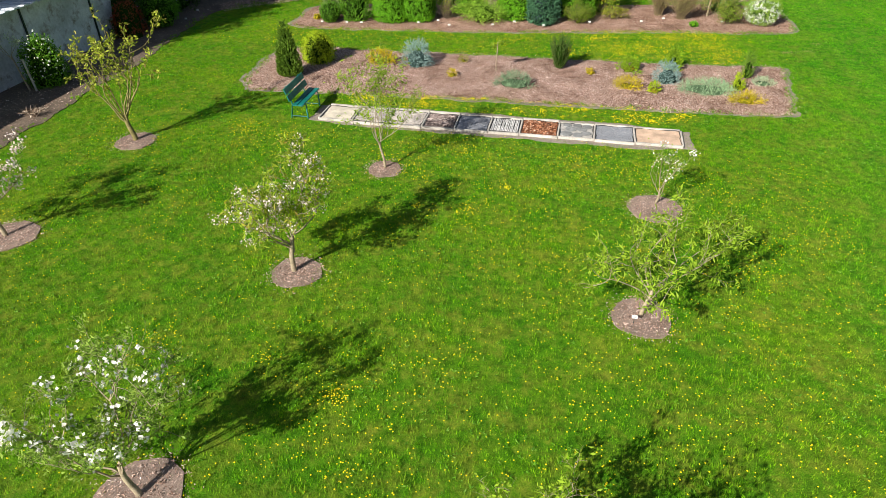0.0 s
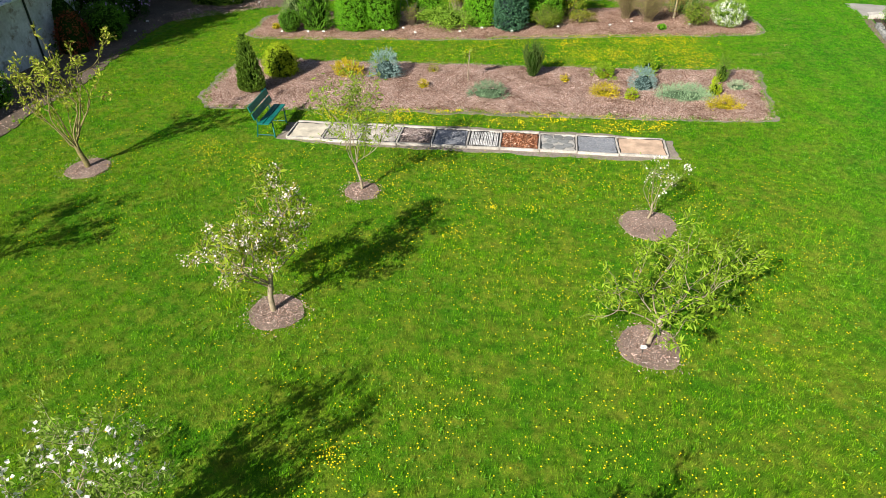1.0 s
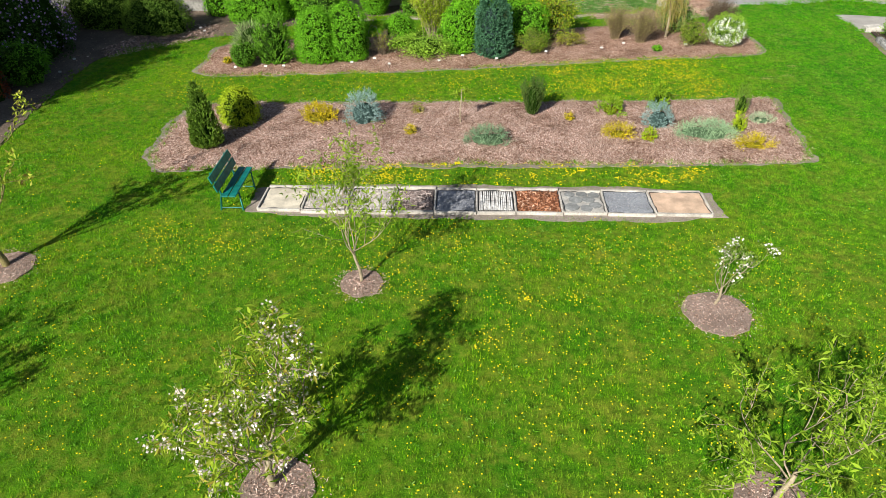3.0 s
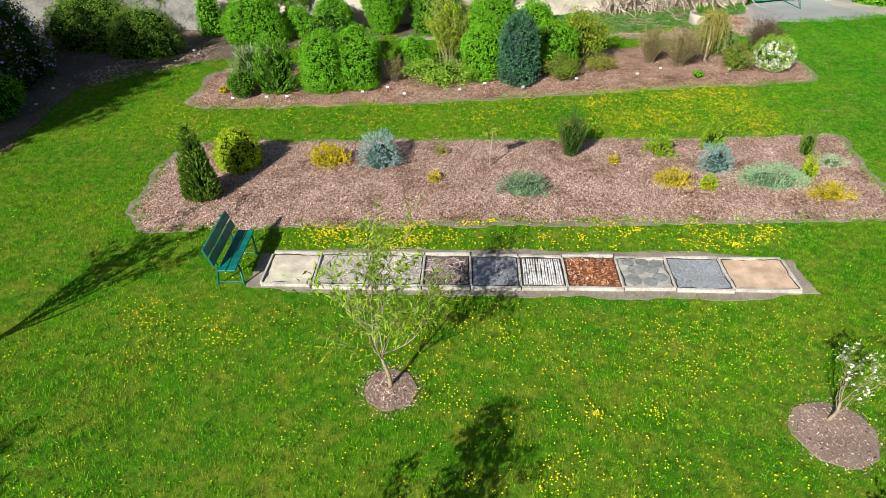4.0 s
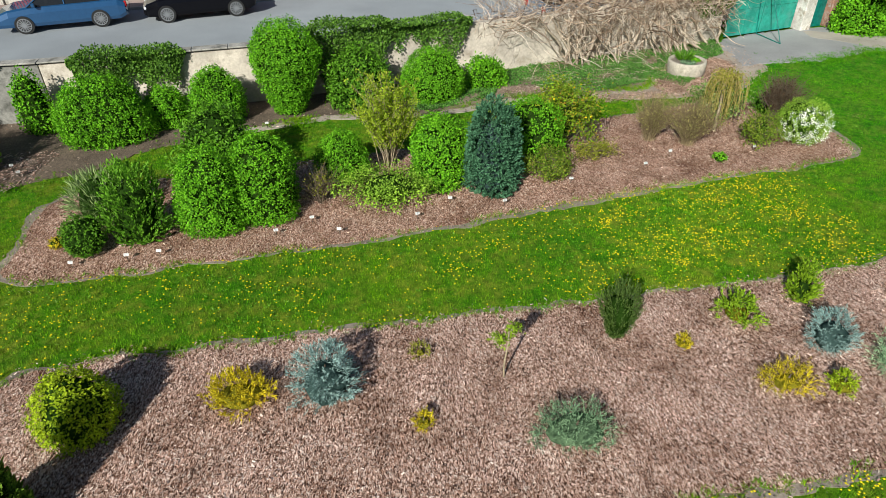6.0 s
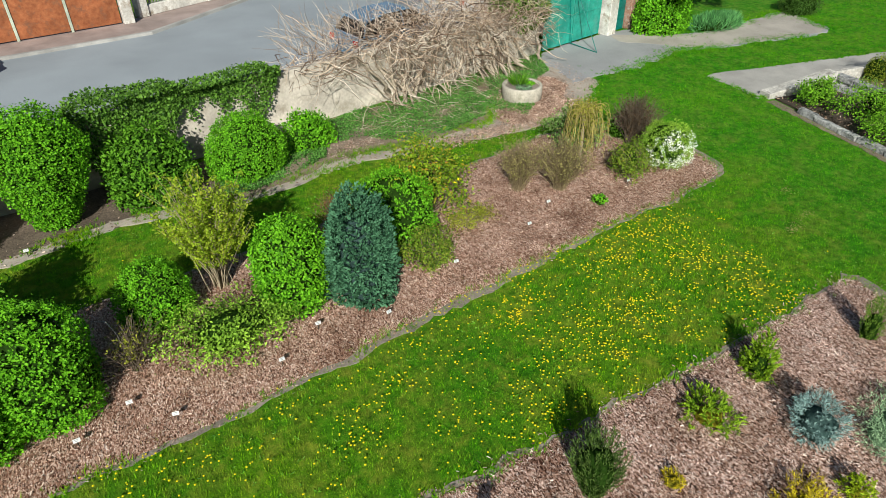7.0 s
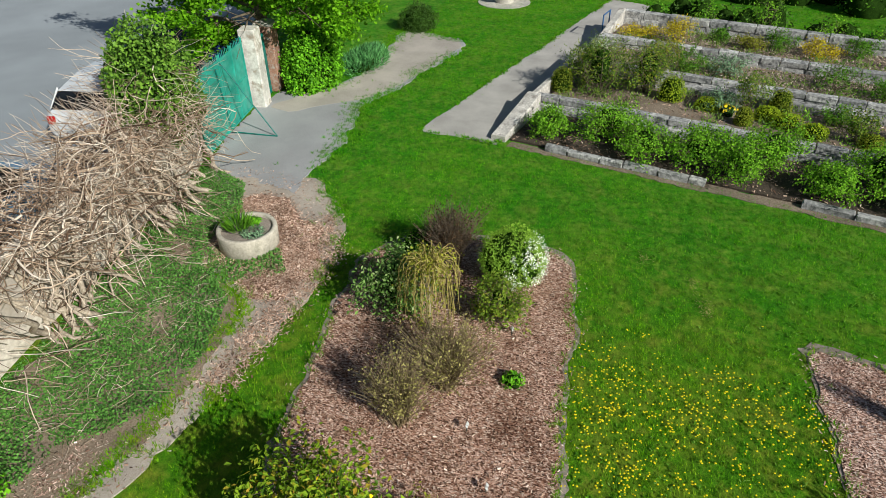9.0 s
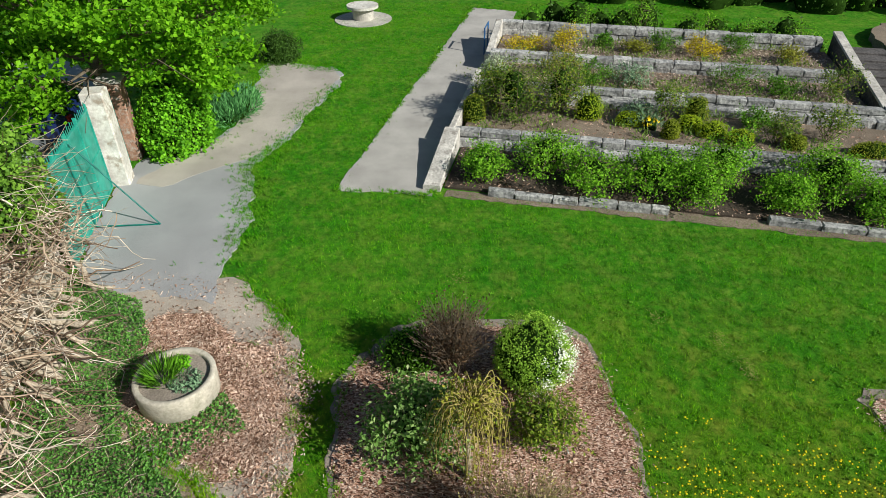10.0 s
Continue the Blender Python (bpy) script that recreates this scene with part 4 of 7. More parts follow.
B = 0.03
WILLOW = leafy("willow_leaf", (0.17, 0.26, 0.015), (0.38, 0.50, 0.04), 0.5, tip=(0.50, 0.48, 0.08))
MAHONIA = leafy("mahonia_leaf", (0.05, 0.125, 0.010), (0.24, 0.36, 0.022), 0.35, 0.4, tip=(0.48, 0.31, 0.04))
VARIEGATED = leafy("variegated_leaf", (0.06, 0.15, 0.025), (0.20, 0.34, 0.08), 0.35, 0.45, tip=(0.45, 0.54, 0.26))
TERRACE_BUSH = leafy("terrace_bush_leaf", (0.035, 0.085, 0.012), (0.15, 0.25, 0.025), 0.3, 0.45, tip=(0.36, 0.36, 0.04))
SPIREA = leafy("spirea_leaf", (0.12, 0.25, 0.02), (0.30, 0.48, 0.055), 0.35)
DRY_LEAF = leafy("dry_olive_leaf", (0.17, 0.155, 0.045), (0.33, 0.30, 0.11), 0.25)
LOW_LEAF = leafy("low_shrub_leaf", (0.06, 0.12, 0.012), (0.21, 0.31, 0.03), 0.35, tip=(0.32, 0.30, 0.06))
STRAW = surface("straw_stem", (0.32, 0.25, 0.07), (0.56, 0.46, 0.16), 30, 3, 0.9, 0.2)
DRY_TWIG = surface("dry_twig", (0.20, 0.15, 0.08), (0.36, 0.28, 0.16), 30, 3, 0.9, 0.2)
spray_bush("thuja", "dense dark green conical thuja in the mulch", "conifer", -9.2, 19.1, 0.92, 1.95, THUJA, 760, 0.16, 0.085, "cone", seed=41, up=1.6, needles=9, rough=0.16, aspect=0.34, lump=0.08, z=B, fan=0.5)
bush("globe_thuja", "clipped golden-green globe thuja", "conifer", -8.8, 20.65, 1.15, 1.0, GOLD, 3600, 0.06, "dome", seed=42, up=0.5, lump=0.08, jit=0.09, spread=0.6, z=B)
spray_bush("golden_juniper", "low golden yellow juniper in the mulch", "shrub", -6.6, 20.85, 1.1, 0.46, YELLOW, 256, 0.2, 0.055, "dome", depth=0.75, seed=43, up=0.7, needles=12, aspect=0.3, lump=0.25, z=B, inner=INNER_GOLD, rough=0.6)
spray_bush("blue_spruce", "small silvery blue spruce in the mulch", "conifer", -5.32, 20.85, 1.06, 0.86, BLUE, 420, 0.2, 0.055, "dome", seed=44, up=0.3, needles=13, aspect=0.24, lump=0.22, jit=0.12, z=B, inner=INNER_BLUE, k=0.75, fan=0.9)
spray_bush("dwarf_conifer", "tiny yellow-green dwarf conifer in the mulch", "conifer", -3.95, 19.95, 0.32, 0.26, YELLOW, 54, 0.1, 0.045, "dome", seed=45, needles=9, aspect=0.35, z=B, inner=INNER_GOLD, rough=0.6)
spray_bush("dwarf_conifer", "tiny straw-coloured dwarf shrub in the mulch", "shrub", -3.83, 21.4, 0.34, 0.22, OLIVE, 45, 0.12, 0.045, "dome", seed=46, needles=9, aspect=0.3, z=B, k=0.4, inner=INNER_GOLD, rough=0.6)
spray_bush("blue_juniper", "low spreading blue-green juniper", "shrub", -1.85, 19.5, 1.3, 0.4, BLUE_GREEN, 283, 0.24, 0.05, "dome", depth=0.95, seed=47, up=0.5, needles=14, lump=0.15, jit=0.15, z=B, inner=INNER_MAT, rough=0.6)
spray_bush("yew", "upright dark olive yew in the mulch", "conifer", -0.57, 21.35, 0.76, 1.12, YEW, 310, 0.34, 0.06, "vase", seed=48, up=2.4, needles=16, aspect=0.22, lump=0.06, jit=0.2, z=B, fan=0.55, rough=0.22)
spray_bush("dwarf_conifer", "tiny rust-yellow dwarf conifer in the mulch", "conifer", 0.44, 20.95, 0.32, 0.2, YELLOW, 45, 0.1, 0.045, "dome", seed=49, needles=9, aspect=0.35, z=B, inner=INNER_GOLD, rough=0.6)
spray_bush("juniper", "low bright green juniper with spiky shoots", "shrub", 1.68, 21.5, 0.8, 0.4, LIME, 108, 0.26, 0.07, "dome", seed=50, up=0.5, needles=14, aspect=0.3, lump=0.25, z=B, k=0.55, inner=INNER_GOLD, rough=0.6)
spray_bush("dwarf_cypress", "small upright green conifer in the mulch", "conifer", 3.08, 21.85, 0.6, 0.82, LIME, 162, 0.22, 0.07, "cone", seed=51, up=1.2, needles=14, aspect=0.32, lump=0.14, z=B)
spray_bush("blue_spruce", "small pale blue spruce beside a green conifer", "conifer", 2.82, 20.65, 0.8, 0.68, BLUE, 300, 0.17, 0.05, "dome", seed=52, up=0.3, needles=12, aspect=0.24, lump=0.22, jit=0.12, z=B, inner=INNER_BLUE, k=0.75, fan=0.9)
spray_bush("yellow_juniper", "flat bright yellow juniper in the mulch", "shrub", 1.6, 19.9, 0.92, 0.34, YELLOW, 135, 0.28, 0.055, "dome", depth=0.65, seed=53, up=0.8, needles=14, lump=0.2, z=B, k=0.5, inner=INNER_GOLD, rough=0.6)
spray_bush("dwarf_conifer", "small round yellow-green dwarf conifer", "conifer", 2.38, 19.7, 0.42, 0.32, GOLD, 81, 0.13, 0.05, "dome", seed=54, needles=10, aspect=0.35, z=B, inner=INNER_GOLD, rough=0.6)
spray_bush("creeping_juniper", "broad creeping blue-green juniper mat", "shrub", 3.95, 20.05, 1.95, 0.3, MAT_GREEN, 445, 0.3, 0.05, "dome", depth=1.15, seed=55, up=0.35, needles=14, lump=0.16, z=B, inner=INNER_MAT, rough=0.6)
spray_bush("golden_cypress", "small upright yellow-green cypress", "conifer", 4.87, 20.3, 0.4, 0.64, GOLD, 94, 0.2, 0.06, "cone", seed=56, up=1.2, needles=12, aspect=0.32, z=B)
spray_bush("columnar_yew", "slim dark columnar yew in the mulch", "conifer", 5.32, 21.5, 0.36, 0.9, THUJA, 135, 0.24, 0.055, "column", seed=57, up=2.2, needles=14, z=B, fan=0.5)
spray_bush("silver_shrub", "low silvery grey-green cushion shrub", "shrub", 5.72, 20.95, 0.72, 0.22, GREY_GREEN, 121, 0.12, 0.05, "dome", depth=0.55, seed=58, needles=10, aspect=0.35, z=B, inner=INNER_MAT, rough=0.6)
spray_bush("golden_juniper", "flat golden juniper at the bed's corner", "shrub", 4.95, 19.3, 1.05, 0.3, YELLOW, 148, 0.3, 0.055, "dome", depth=0.6, seed=59, up=0.6, needles=14, lump=0.2, z=B, k=0.5, inner=INNER_GOLD, rough=0.6)
tree("grafted_willow", "small weeping tree grafted on a bare stem", -2.6, 20.68, 1.12, 0.75, 0.95, 60, BARK_GREY, LEAF_PEAR, 240, 0.075, None, 0, 0, 5, (0.0, 0.0), 0.018, 0.2, z=B, twigs=3, droop=0.2)

# ---- shrubs of the second bed ----
bush("round_conifer", "small round dark green conifer", "conifer", -10.05, 25.3, 0.9, 0.78, MID, 1800, 0.06, "ball", seed=71, z=B)
bush("golden_tuft", "tiny yellow tuft plant in the mulch", "shrub", -10.75, 25.6, 0.3, 0.2, YELLOW, 240, 0.05, "dome", seed=72, z=B)
spray_bush("thuja", "upright feathery green thuja", "conifer", -9.1, 25.75, 1.15, 1.8, leafy("green_thuja_spray", (0.045, 0.14, 0.01), (0.14, 0.31, 0.024), 0.2, 0.6), 620, 0.2, 0.075, "column", seed=73, up=1.3, needles=9, aspect=0.4, lump=0.16, z=B)
bush("grass_clump", "arching clump of pale-striped grassy leaves", "shrub", -10.15, 26.75, 1.2, 0.95, leafy("striped_grass_leaf", (0.07, 0.13, 0.04), (0.24, 0.32, 0.13), 0.25), 800, 0.3, "dome", seed=74, aspect=0.08, spread=0.5, up=0.8, z=B)
bush("clipped_shrub", "clipped bright green rounded shrub", "shrub", -7.65, 25.95, 1.45, 1.75, BRIGHT, 9100, 0.057, "column", seed=75, aspect=0.7, lump=0.08, jit=0.09, spread=0.6, z=B)
bush("clipped_shrub", "clipped bright green rounded shrub", "shrub", -6.62, 26.3, 1.5, 1.86, BRIGHT, 9100, 0.057, "column", seed=76, aspect=0.7, lump=0.08, jit=0.09, spread=0.6, z=B)
bush("leafy_shrub", "broad leafy green shrub behind the clipped ones", "shrub", -7.75, 28.0, 1.9, 1.9, MID, 3400, 0.12, "dome", seed=77, aspect=0.5, lump=0.15, jit=0.14, z=B)
bush("round_shrub", "small round bright green shrub", "shrub", -4.95, 27.8, 1.3, 1.12, BRIGHT, 6300, 0.049, "dome", seed=78, aspect=0.7, lump=0.05, z=B)
twig_bush("forsythia", "upright shrub with sparse yellow-green leaves", "shrub", -3.8, 28.1, 1.5, 2.45, BARK_GREY, 90, 79, WILLOW, 11000, 0.068, 0.05, 0.010, z=B)
bush("clipped_shrub", "tall clipped bright green shrub", "shrub", -2.72, 27.1, 1.35, 1.66, BRIGHT, 7700, 0.065, "column", seed=80, aspect=0.75, lump=0.08, jit=0.09, spread=0.6, z=B)
spray_bush("blue_cypress", "tall dense blue-green columnar cypress", "conifer", -1.6, 26.6, 1.34, 2.3, CYPRESS, 2300, 0.12, 0.065, "column", seed=81, up=0.5, needles=8, aspect=0.5, lump=0.13, jit=0.14, z=B, inner=INNER_BLUE, k=0.72, fan=0.9, rough=0.5)
loose_bush("spreading_shrub", "low loose green shrub at the bed's edge", "shrub", -4.0, 26.35, 2.1, 0.85, SPIREA, 5200, 0.06, 82, 1.25, 30, z=B, bark=INNER, heart=0.5)
twig_bush("bare_rose", "brown twiggy rose with reddish shoots", "shrub", -5.45, 26.6, 1.4, 0.95, BARK, 75, 83, OLIVE, 420, 0.05, 0.1, 0.007, z=B)
bush("upright_shrub", "bright green shrub behind the cypress", "shrub", -0.3, 28.0, 1.75, 1.5, BRIGHT, 6200, 0.065, "column", seed=84, aspect=0.6, lump=0.12, z=B)
loose_bush("mahonia", "tall loose olive shrub with yellow flowers", "shrub", 0.68, 28.55, 1.65, 1.92, MAHONIA, 6200, 0.08, 186, None, 26, z=B, heart=0.3, extra=(FLOWER_YELLOW, 60, 0.055, 0.35, "blossom"))
twig_bush("barberry", "low shrub with dark reddish brown leaves", "shrub", -1.2, 28.8, 0.85, 0.95, BARK, 70, 97, leafy("barberry_leaf", (0.07, 0.04, 0.02), (0.16, 0.085, 0.035), 0.2), 1700, 0.045, 0.0, 0.006, z=B)
loose_bush("low_shrub", "low bright yellow-green leafy shrub", "shrub", -0.2, 26.85, 1.15, 0.9, LOW_LEAF, 3400, 0.056, 87, None, 16, z=B)
loose_bush("low_shrub", "low yellowish feathery shrub", "shrub", 1.25, 27.6, 1.1, 0.55, OLIVE, 1500, 0.05, 88, 0.75, 14, z=B)
twig_bush("dry_shrub", "fine twiggy shrub just coming into leaf", "shrub", 3.05, 28.5, 1.25, 1.25, DRY_TWIG, 260, 89, DRY_LEAF, 2200, 0.045, 0.0, 0.006, z=B)
twig_bush("dry_shrub", "bare brown twiggy shrub", "shrub", 3.9, 28.05, 1.7, 1.3, DRY_TWIG, 320, 90, DRY_LEAF, 2600, 0.045, 0.0, 0.006, z=B)
loose_bush("variegated_shrub", "upright shrub with pale-edged green leaves", "shrub", 5.4, 29.5, 1.35, 1.3, VARIEGATED, 3900, 0.08, 91, None, 30, z=B, heart=0.35)
loose_bush("olive_shrub", "rounded olive-green leafy shrub", "shrub", 5.65, 27.72, 0.95, 0.92, LOW_LEAF, 2900, 0.06, 92, None, 24, z=B, heart=0.35)
twig_bush("brown_shrub", "dense dark brown leafless shrub", "shrub", 6.95, 29.05, 1.35, 1.4, BARK, 330, 93, leafy("rust_leaf", (0.035, 0.02, 0.012), (0.09, 0.055, 0.03), 0.1), 2600, 0.05, 0.0, 0.007, z=B)
spirea = bush("white_spirea", "round shrub with clusters of small white flowers", "shrub", 6.86, 27.8, 1.28, 1.1, SPIREA, 6400, 0.045, "ball", seed=94, lump=0.08, z=B)
rng = np.random.default_rng(94)
P, N = shape_points("ball", 1.36, 1.36, 1.1, 9000, rng, 0.06, 0.03)
sunny = (N[:, 1] * 0.8 + N[:, 2] * 0.3 + N[:, 0] * 0.2 + rng.normal(0, 0.22, len(P)) < -0.24) & (P[:, 2] > 0.12)
P, N = np.repeat(P[sunny][:150], 11, 0), np.repeat(N[sunny][:150], 11, 0)
leaves("blossom", P + rng.normal(0, 0.032, P.shape), N, 0.026, rng, FLOWER_WHITE, spirea, aspect=0.9, spread=0.7)
weeping_shrub(5.0, 28.75, 1.6, 0.55, 95)
bush("low_shrub", "low dark green mound behind the brown shrub", "shrub", 7.2, 29.75, 1.0, 0.5, MID, 1300, 0.06, "dome", seed=98, lump=0.15, z=B)
bush("low_tuft", "small green tuft in the mulch", "shrub", 4.3, 27.1, 0.35, 0.16, BRIGHT, 160, 0.07, "dome", seed=96, z=B)

# ---- shrubs along the wall ----
W = 0.02
bush("tall_shrub", "tall clipped bright green shrub against the wall", "shrub", -6.4, 31.95, 1.95, 2.62, BRIGHT, 13300, 0.065, "vase", depth=1.5, seed=101, aspect=0.75, lump=0.08, jit=0.09, spread=0.6, z=W)
bush("clipped_shrub", "clipped green shrub by the wall", "shrub", -8.35, 31.7, 1.6, 1.55, BRIGHT, 7000, 0.061, "dome", depth=1.4, seed=102, aspect=0.75, lump=0.06, z=W)
bush("clipped_shrub", "small clipped green shrub by the wall", "shrub", -9.75, 31.7, 1.3, 1.05, BRIGHT, 4550, 0.061, "dome", seed=103, aspect=0.75, lump=0.06, z=W)
bush("clipped_shrub", "large clipped green shrub by the wall", "shrub", -11.15, 30.9, 2.5, 1.75, BRIGHT, 10850, 0.061, "dome", depth=1.9, seed=104, aspect=0.75, lump=0.08, z=W)
bush("leafy_shrub", "dark leafy shrub against the wall", "shrub", -4.4, 32.2, 2.0, 1.75, MID, 4600, 0.11, "dome", depth=1.4, seed=105, lump=0.12, jit=0.12, z=W)
bush("dome_shrub", "large clipped dome-shaped green shrub", "shrub", -2.2, 32.45, 2.0, 1.5, BRIGHT, 10500, 0.057, "dome", depth=1.7, seed=106, aspect=0.75, lump=0.08, jit=0.09, spread=0.6, z=W)
bush("small_shrub", "small bright yellow-green shrub by the wall", "shrub", -0.45, 33.1, 1.3, 0.9, BRIGHT, 2700, 0.10, "dome", depth=1.0, seed=107, lump=0.15, z=W)
bush("yew_hedge", "clipped dark yew hedge by the wall", "hedge", -16.9, 30.2, 4.0, 2.0, THUJA, 8000, 0.08, "dome", depth=1.9, seed=108, up=0.5, z=W)
bush("yew_hedge", "clipped yew mound with feathery shoots", "hedge", -14.7, 29.3, 2.9, 1.7, THUJA, 5600, 0.08, "dome", depth=1.7, seed=109, up=0.5, z=W)
bush("climber", "green climber growing up the wall", "shrub", -13.1, 31.6, 0.9, 1.75, BRIGHT, 1800, 0.09, "column", depth=0.6, seed=110, lump=0.2, z=W)
bush("lilac", "dark lilac bush with pale violet blossom", "shrub", -18.2, 26.2, 3.4, 3.0, DEEP, 5200, 0.11, "dome", seed=111, lump=0.2, jit=0.15, z=W, extra=(FLOWER_LILAC, 1100, 0.09, 0.15, "blossom"))
bush("dark_shrub", "dark green shrub in the shade", "shrub", -18.2, 22.7, 2.6, 2.2, DEEP, 3600, 0.11, "dome", seed=112, lump=0.2, jit=0.15, z=W)
bush("dark_shrub", "tall dark evergreen in the shade", "shrub", -20.2, 28.6, 3.6, 3.2, DEEP, 4800, 0.12, "dome", seed=113, lump=0.2, jit=0.15, z=W)
bush("round_shrub", "round green shrub by the shed's corner", "shrub", -16.6, 23.6, 1.5, 1.3, MID, 2400, 0.08, "ball", seed=114, z=W)
bush("red_shrub", "reddish brown shrub against the shed", "shrub", -17.0, 22.1, 1.2, 1.4, leafy("red_leaf", (0.12, 0.03, 0.015), (0.26, 0.07, 0.03), 0.2), 1200, 0.08, "dome", seed=115, z=W)
bush("flowering_shrub", "green shrub with small white flowers", "shrub", -16.55, 17.0, 1.15, 1.55, MID, 2600, 0.09, "column", seed=116, lump=0.12, z=W, extra=(FLOWER_WHITE, 170, 0.07, 0.2, "blossom"))
tree("staked_tree", "young tree with pale leaves tied to a stake", -16.75, 16.3, 2.5, 0.9, 1.1, 117, BARK_GREY, GREY_GREEN, 260, 0.07, None, 0, 0, 4, (-0.25, 0.05), 0.03, 1.0, z=W, twigs=3)
stake = tubes("stake", [([(0, 0, -0.05), (-0.12, 0.02, 1.0)], 0.035, 0.035)], TIMBER, None, "", 6, pose(-16.55, 16.35, W))
tagged(stake, "pale wooden tree stake leaning in soil", "stake")
twig_bush("dead_fern", "low brown dead fern clump", "shrub", -15.2, 14.6, 0.8, 0.35, VINE, 40, 118, None, 0, 0.05, 0.3, 0.008, z=W)


SHED_LINE = np.array([(-15.0, 11.5), (-14.75, 15), (-15.0, 18.5), (-16.6, 19), (-17.2, 15), (-17.0, 11.5)])
chips(edge_bed, SHED_LINE, 1300, 47, 0.03, 0.04, DRY_CHIP)

# unseen tall evergreens added behind the shed, to shade the garden's corner
for i, y in enumerate((13.6, 15.4, 17.6, 19.6, 22.0)):
    bush("shade_evergreen", "unseen tall evergreen added to shade the corner", "tree", -21.3, y, 2.8, (10.2, 10.7, 10.2, 8.2, 6.8)[i], DEEP, 1700, 0.33, "column", seed=120 + i, lump=0.12, jit=0.1, group="tall evergreens behind the shed")


# ---- bench ----
def bench_at(m):
    ob = thing("park_bench", m, "dark green slatted park bench with metal legs", "bench")
    for y in (-0.48, 0.48):
        tubes("leg", [([(0.22, y, 0), (0.2, y, 0.43), (-0.2, y, 0.41), (-0.27, y, 0.0)], 0.022, 0.022), ([(-0.2, y, 0.41), (-0.24, y, 0.6), (-0.34, y, 0.92)], 0.022, 0.018), ([(0.21, y, 0.06), (-0.26, y, 0.06)], 0.012, 0.012)], GREEN_PAINT, ob, "", 6)
    for x in (-0.06, 0.11):
        part("seat_slat", a_box(x - 0.075, x + 0.075, -0.68, 0.68, 0.435, 0.47, 0.006), GREEN_PAINT, ob)
    for z in (0.58, 0.78):
        part("back_slat", a_box(-0.017, 0.017, -0.68, 0.68, -0.085, 0.085, 0.006, m=pose(-0.215 - (z - 0.58) * 0.36, 0, z + 0.05, 0, -20)), GREEN_PAINT, ob)
    return ob


bench_at(pose(-7.55, 16.4, 0, 0, 0, 1))


# ---- barefoot path: ten framed fields ----
path_thing = thing("barefoot_path", pose(0, 0, 0), "timber-framed barefoot path with ten different fillings", "barefoot path")
X = [-7.0, -6.03, -5.02, -4.0, -3.1, -2.17, -1.32, -0.3, 0.65, 1.69, 2.9]
Y0, Y1 = 15.86, 16.88
sheet("soil_edge", [(-7.3, 15.66), (-7.25, 17.12), (3.15, 17.12), (3.2, 15.66)], 0.014, SOIL, "bare soil round the barefoot path", "soil", seed=66, wobble=0.06)
rng = np.random.default_rng(5)
for i, (a, b) in enumerate(zip(X, X[1:])):
    j = rng.uniform(-0.045, 0.045, 4)
    for y, t in ((Y0, 0), (Y1, 1)):
        part("plank", a_box(-(b - a) / 2 + 0.012, (b - a) / 2 - 0.012, -0.032, 0.032, 0, 0.075, 0.006, m=pose((a + b) / 2, y + j[t], 0, 0, 0, j[t + 2] * 40)), TIMBER, path_thing)
for i, x in enumerate(X):
    j = rng.uniform(-1, 1)
    part("plank", a_box(-0.022, 0.022, Y0 + 0.05 - 16.37, Y1 - 0.05 - 16.37, 0, 0.075, 0.008, m=pose(x, 16.37, 0, 0, 0, j * 1.5)), TIMBER, path_thing)
FILL = [
    ("sand", surface("cream_sand", (0.55, 0.48, 0.37), (0.72, 0.65, 0.52), 60, 3, 0.95, 0.3)),
    ("pale_pebbles", surface("pebble_bed", (0.50, 0.47, 0.43), (0.76, 0.72, 0.67), 40, 4, 0.9, 0.8)),
    ("pale_gravel", surface("gravel_bed", (0.52, 0.50, 0.47), (0.78, 0.75, 0.71), 50, 4, 0.9, 0.8)),
    ("stick_bed", surface("stick_bed", (0.12, 0.09, 0.08), (0.28, 0.23, 0.21), 30, 4, 0.9, 0.5)),
    ("dark_grit", surface("dark_grit", (0.19, 0.20, 0.225), (0.37, 0.385, 0.43), 90, 2.4, 0.95, 0.5)),
    ("log_bed", surface("log_bed", (0.05, 0.045, 0.04), (0.13, 0.115, 0.105), 30, 4, 0.9, 0.5)),
    ("bark_bed", surface("bark_bed", (0.14, 0.05, 0.025), (0.30, 0.13, 0.07), 30, 4, 0.9, 0.5)),
    ("slab_bed", surface("slab_bed", (0.36, 0.34, 0.31), (0.52, 0.49, 0.45), 50, 4, 0.9, 0.5)),
    ("blue_grit", surface("blue_grit", (0.26, 0.28, 0.31), (0.43, 0.45, 0.49), 90, 2.4, 0.95, 0.5)),
    ("orange_sand", surface("orange_sand", (0.56, 0.38, 0.26), (0.70, 0.51, 0.37), 60, 3, 0.95, 0.25)),
]
LINER = plain("black_liner", (0.025, 0.025, 0.028), 0.7)
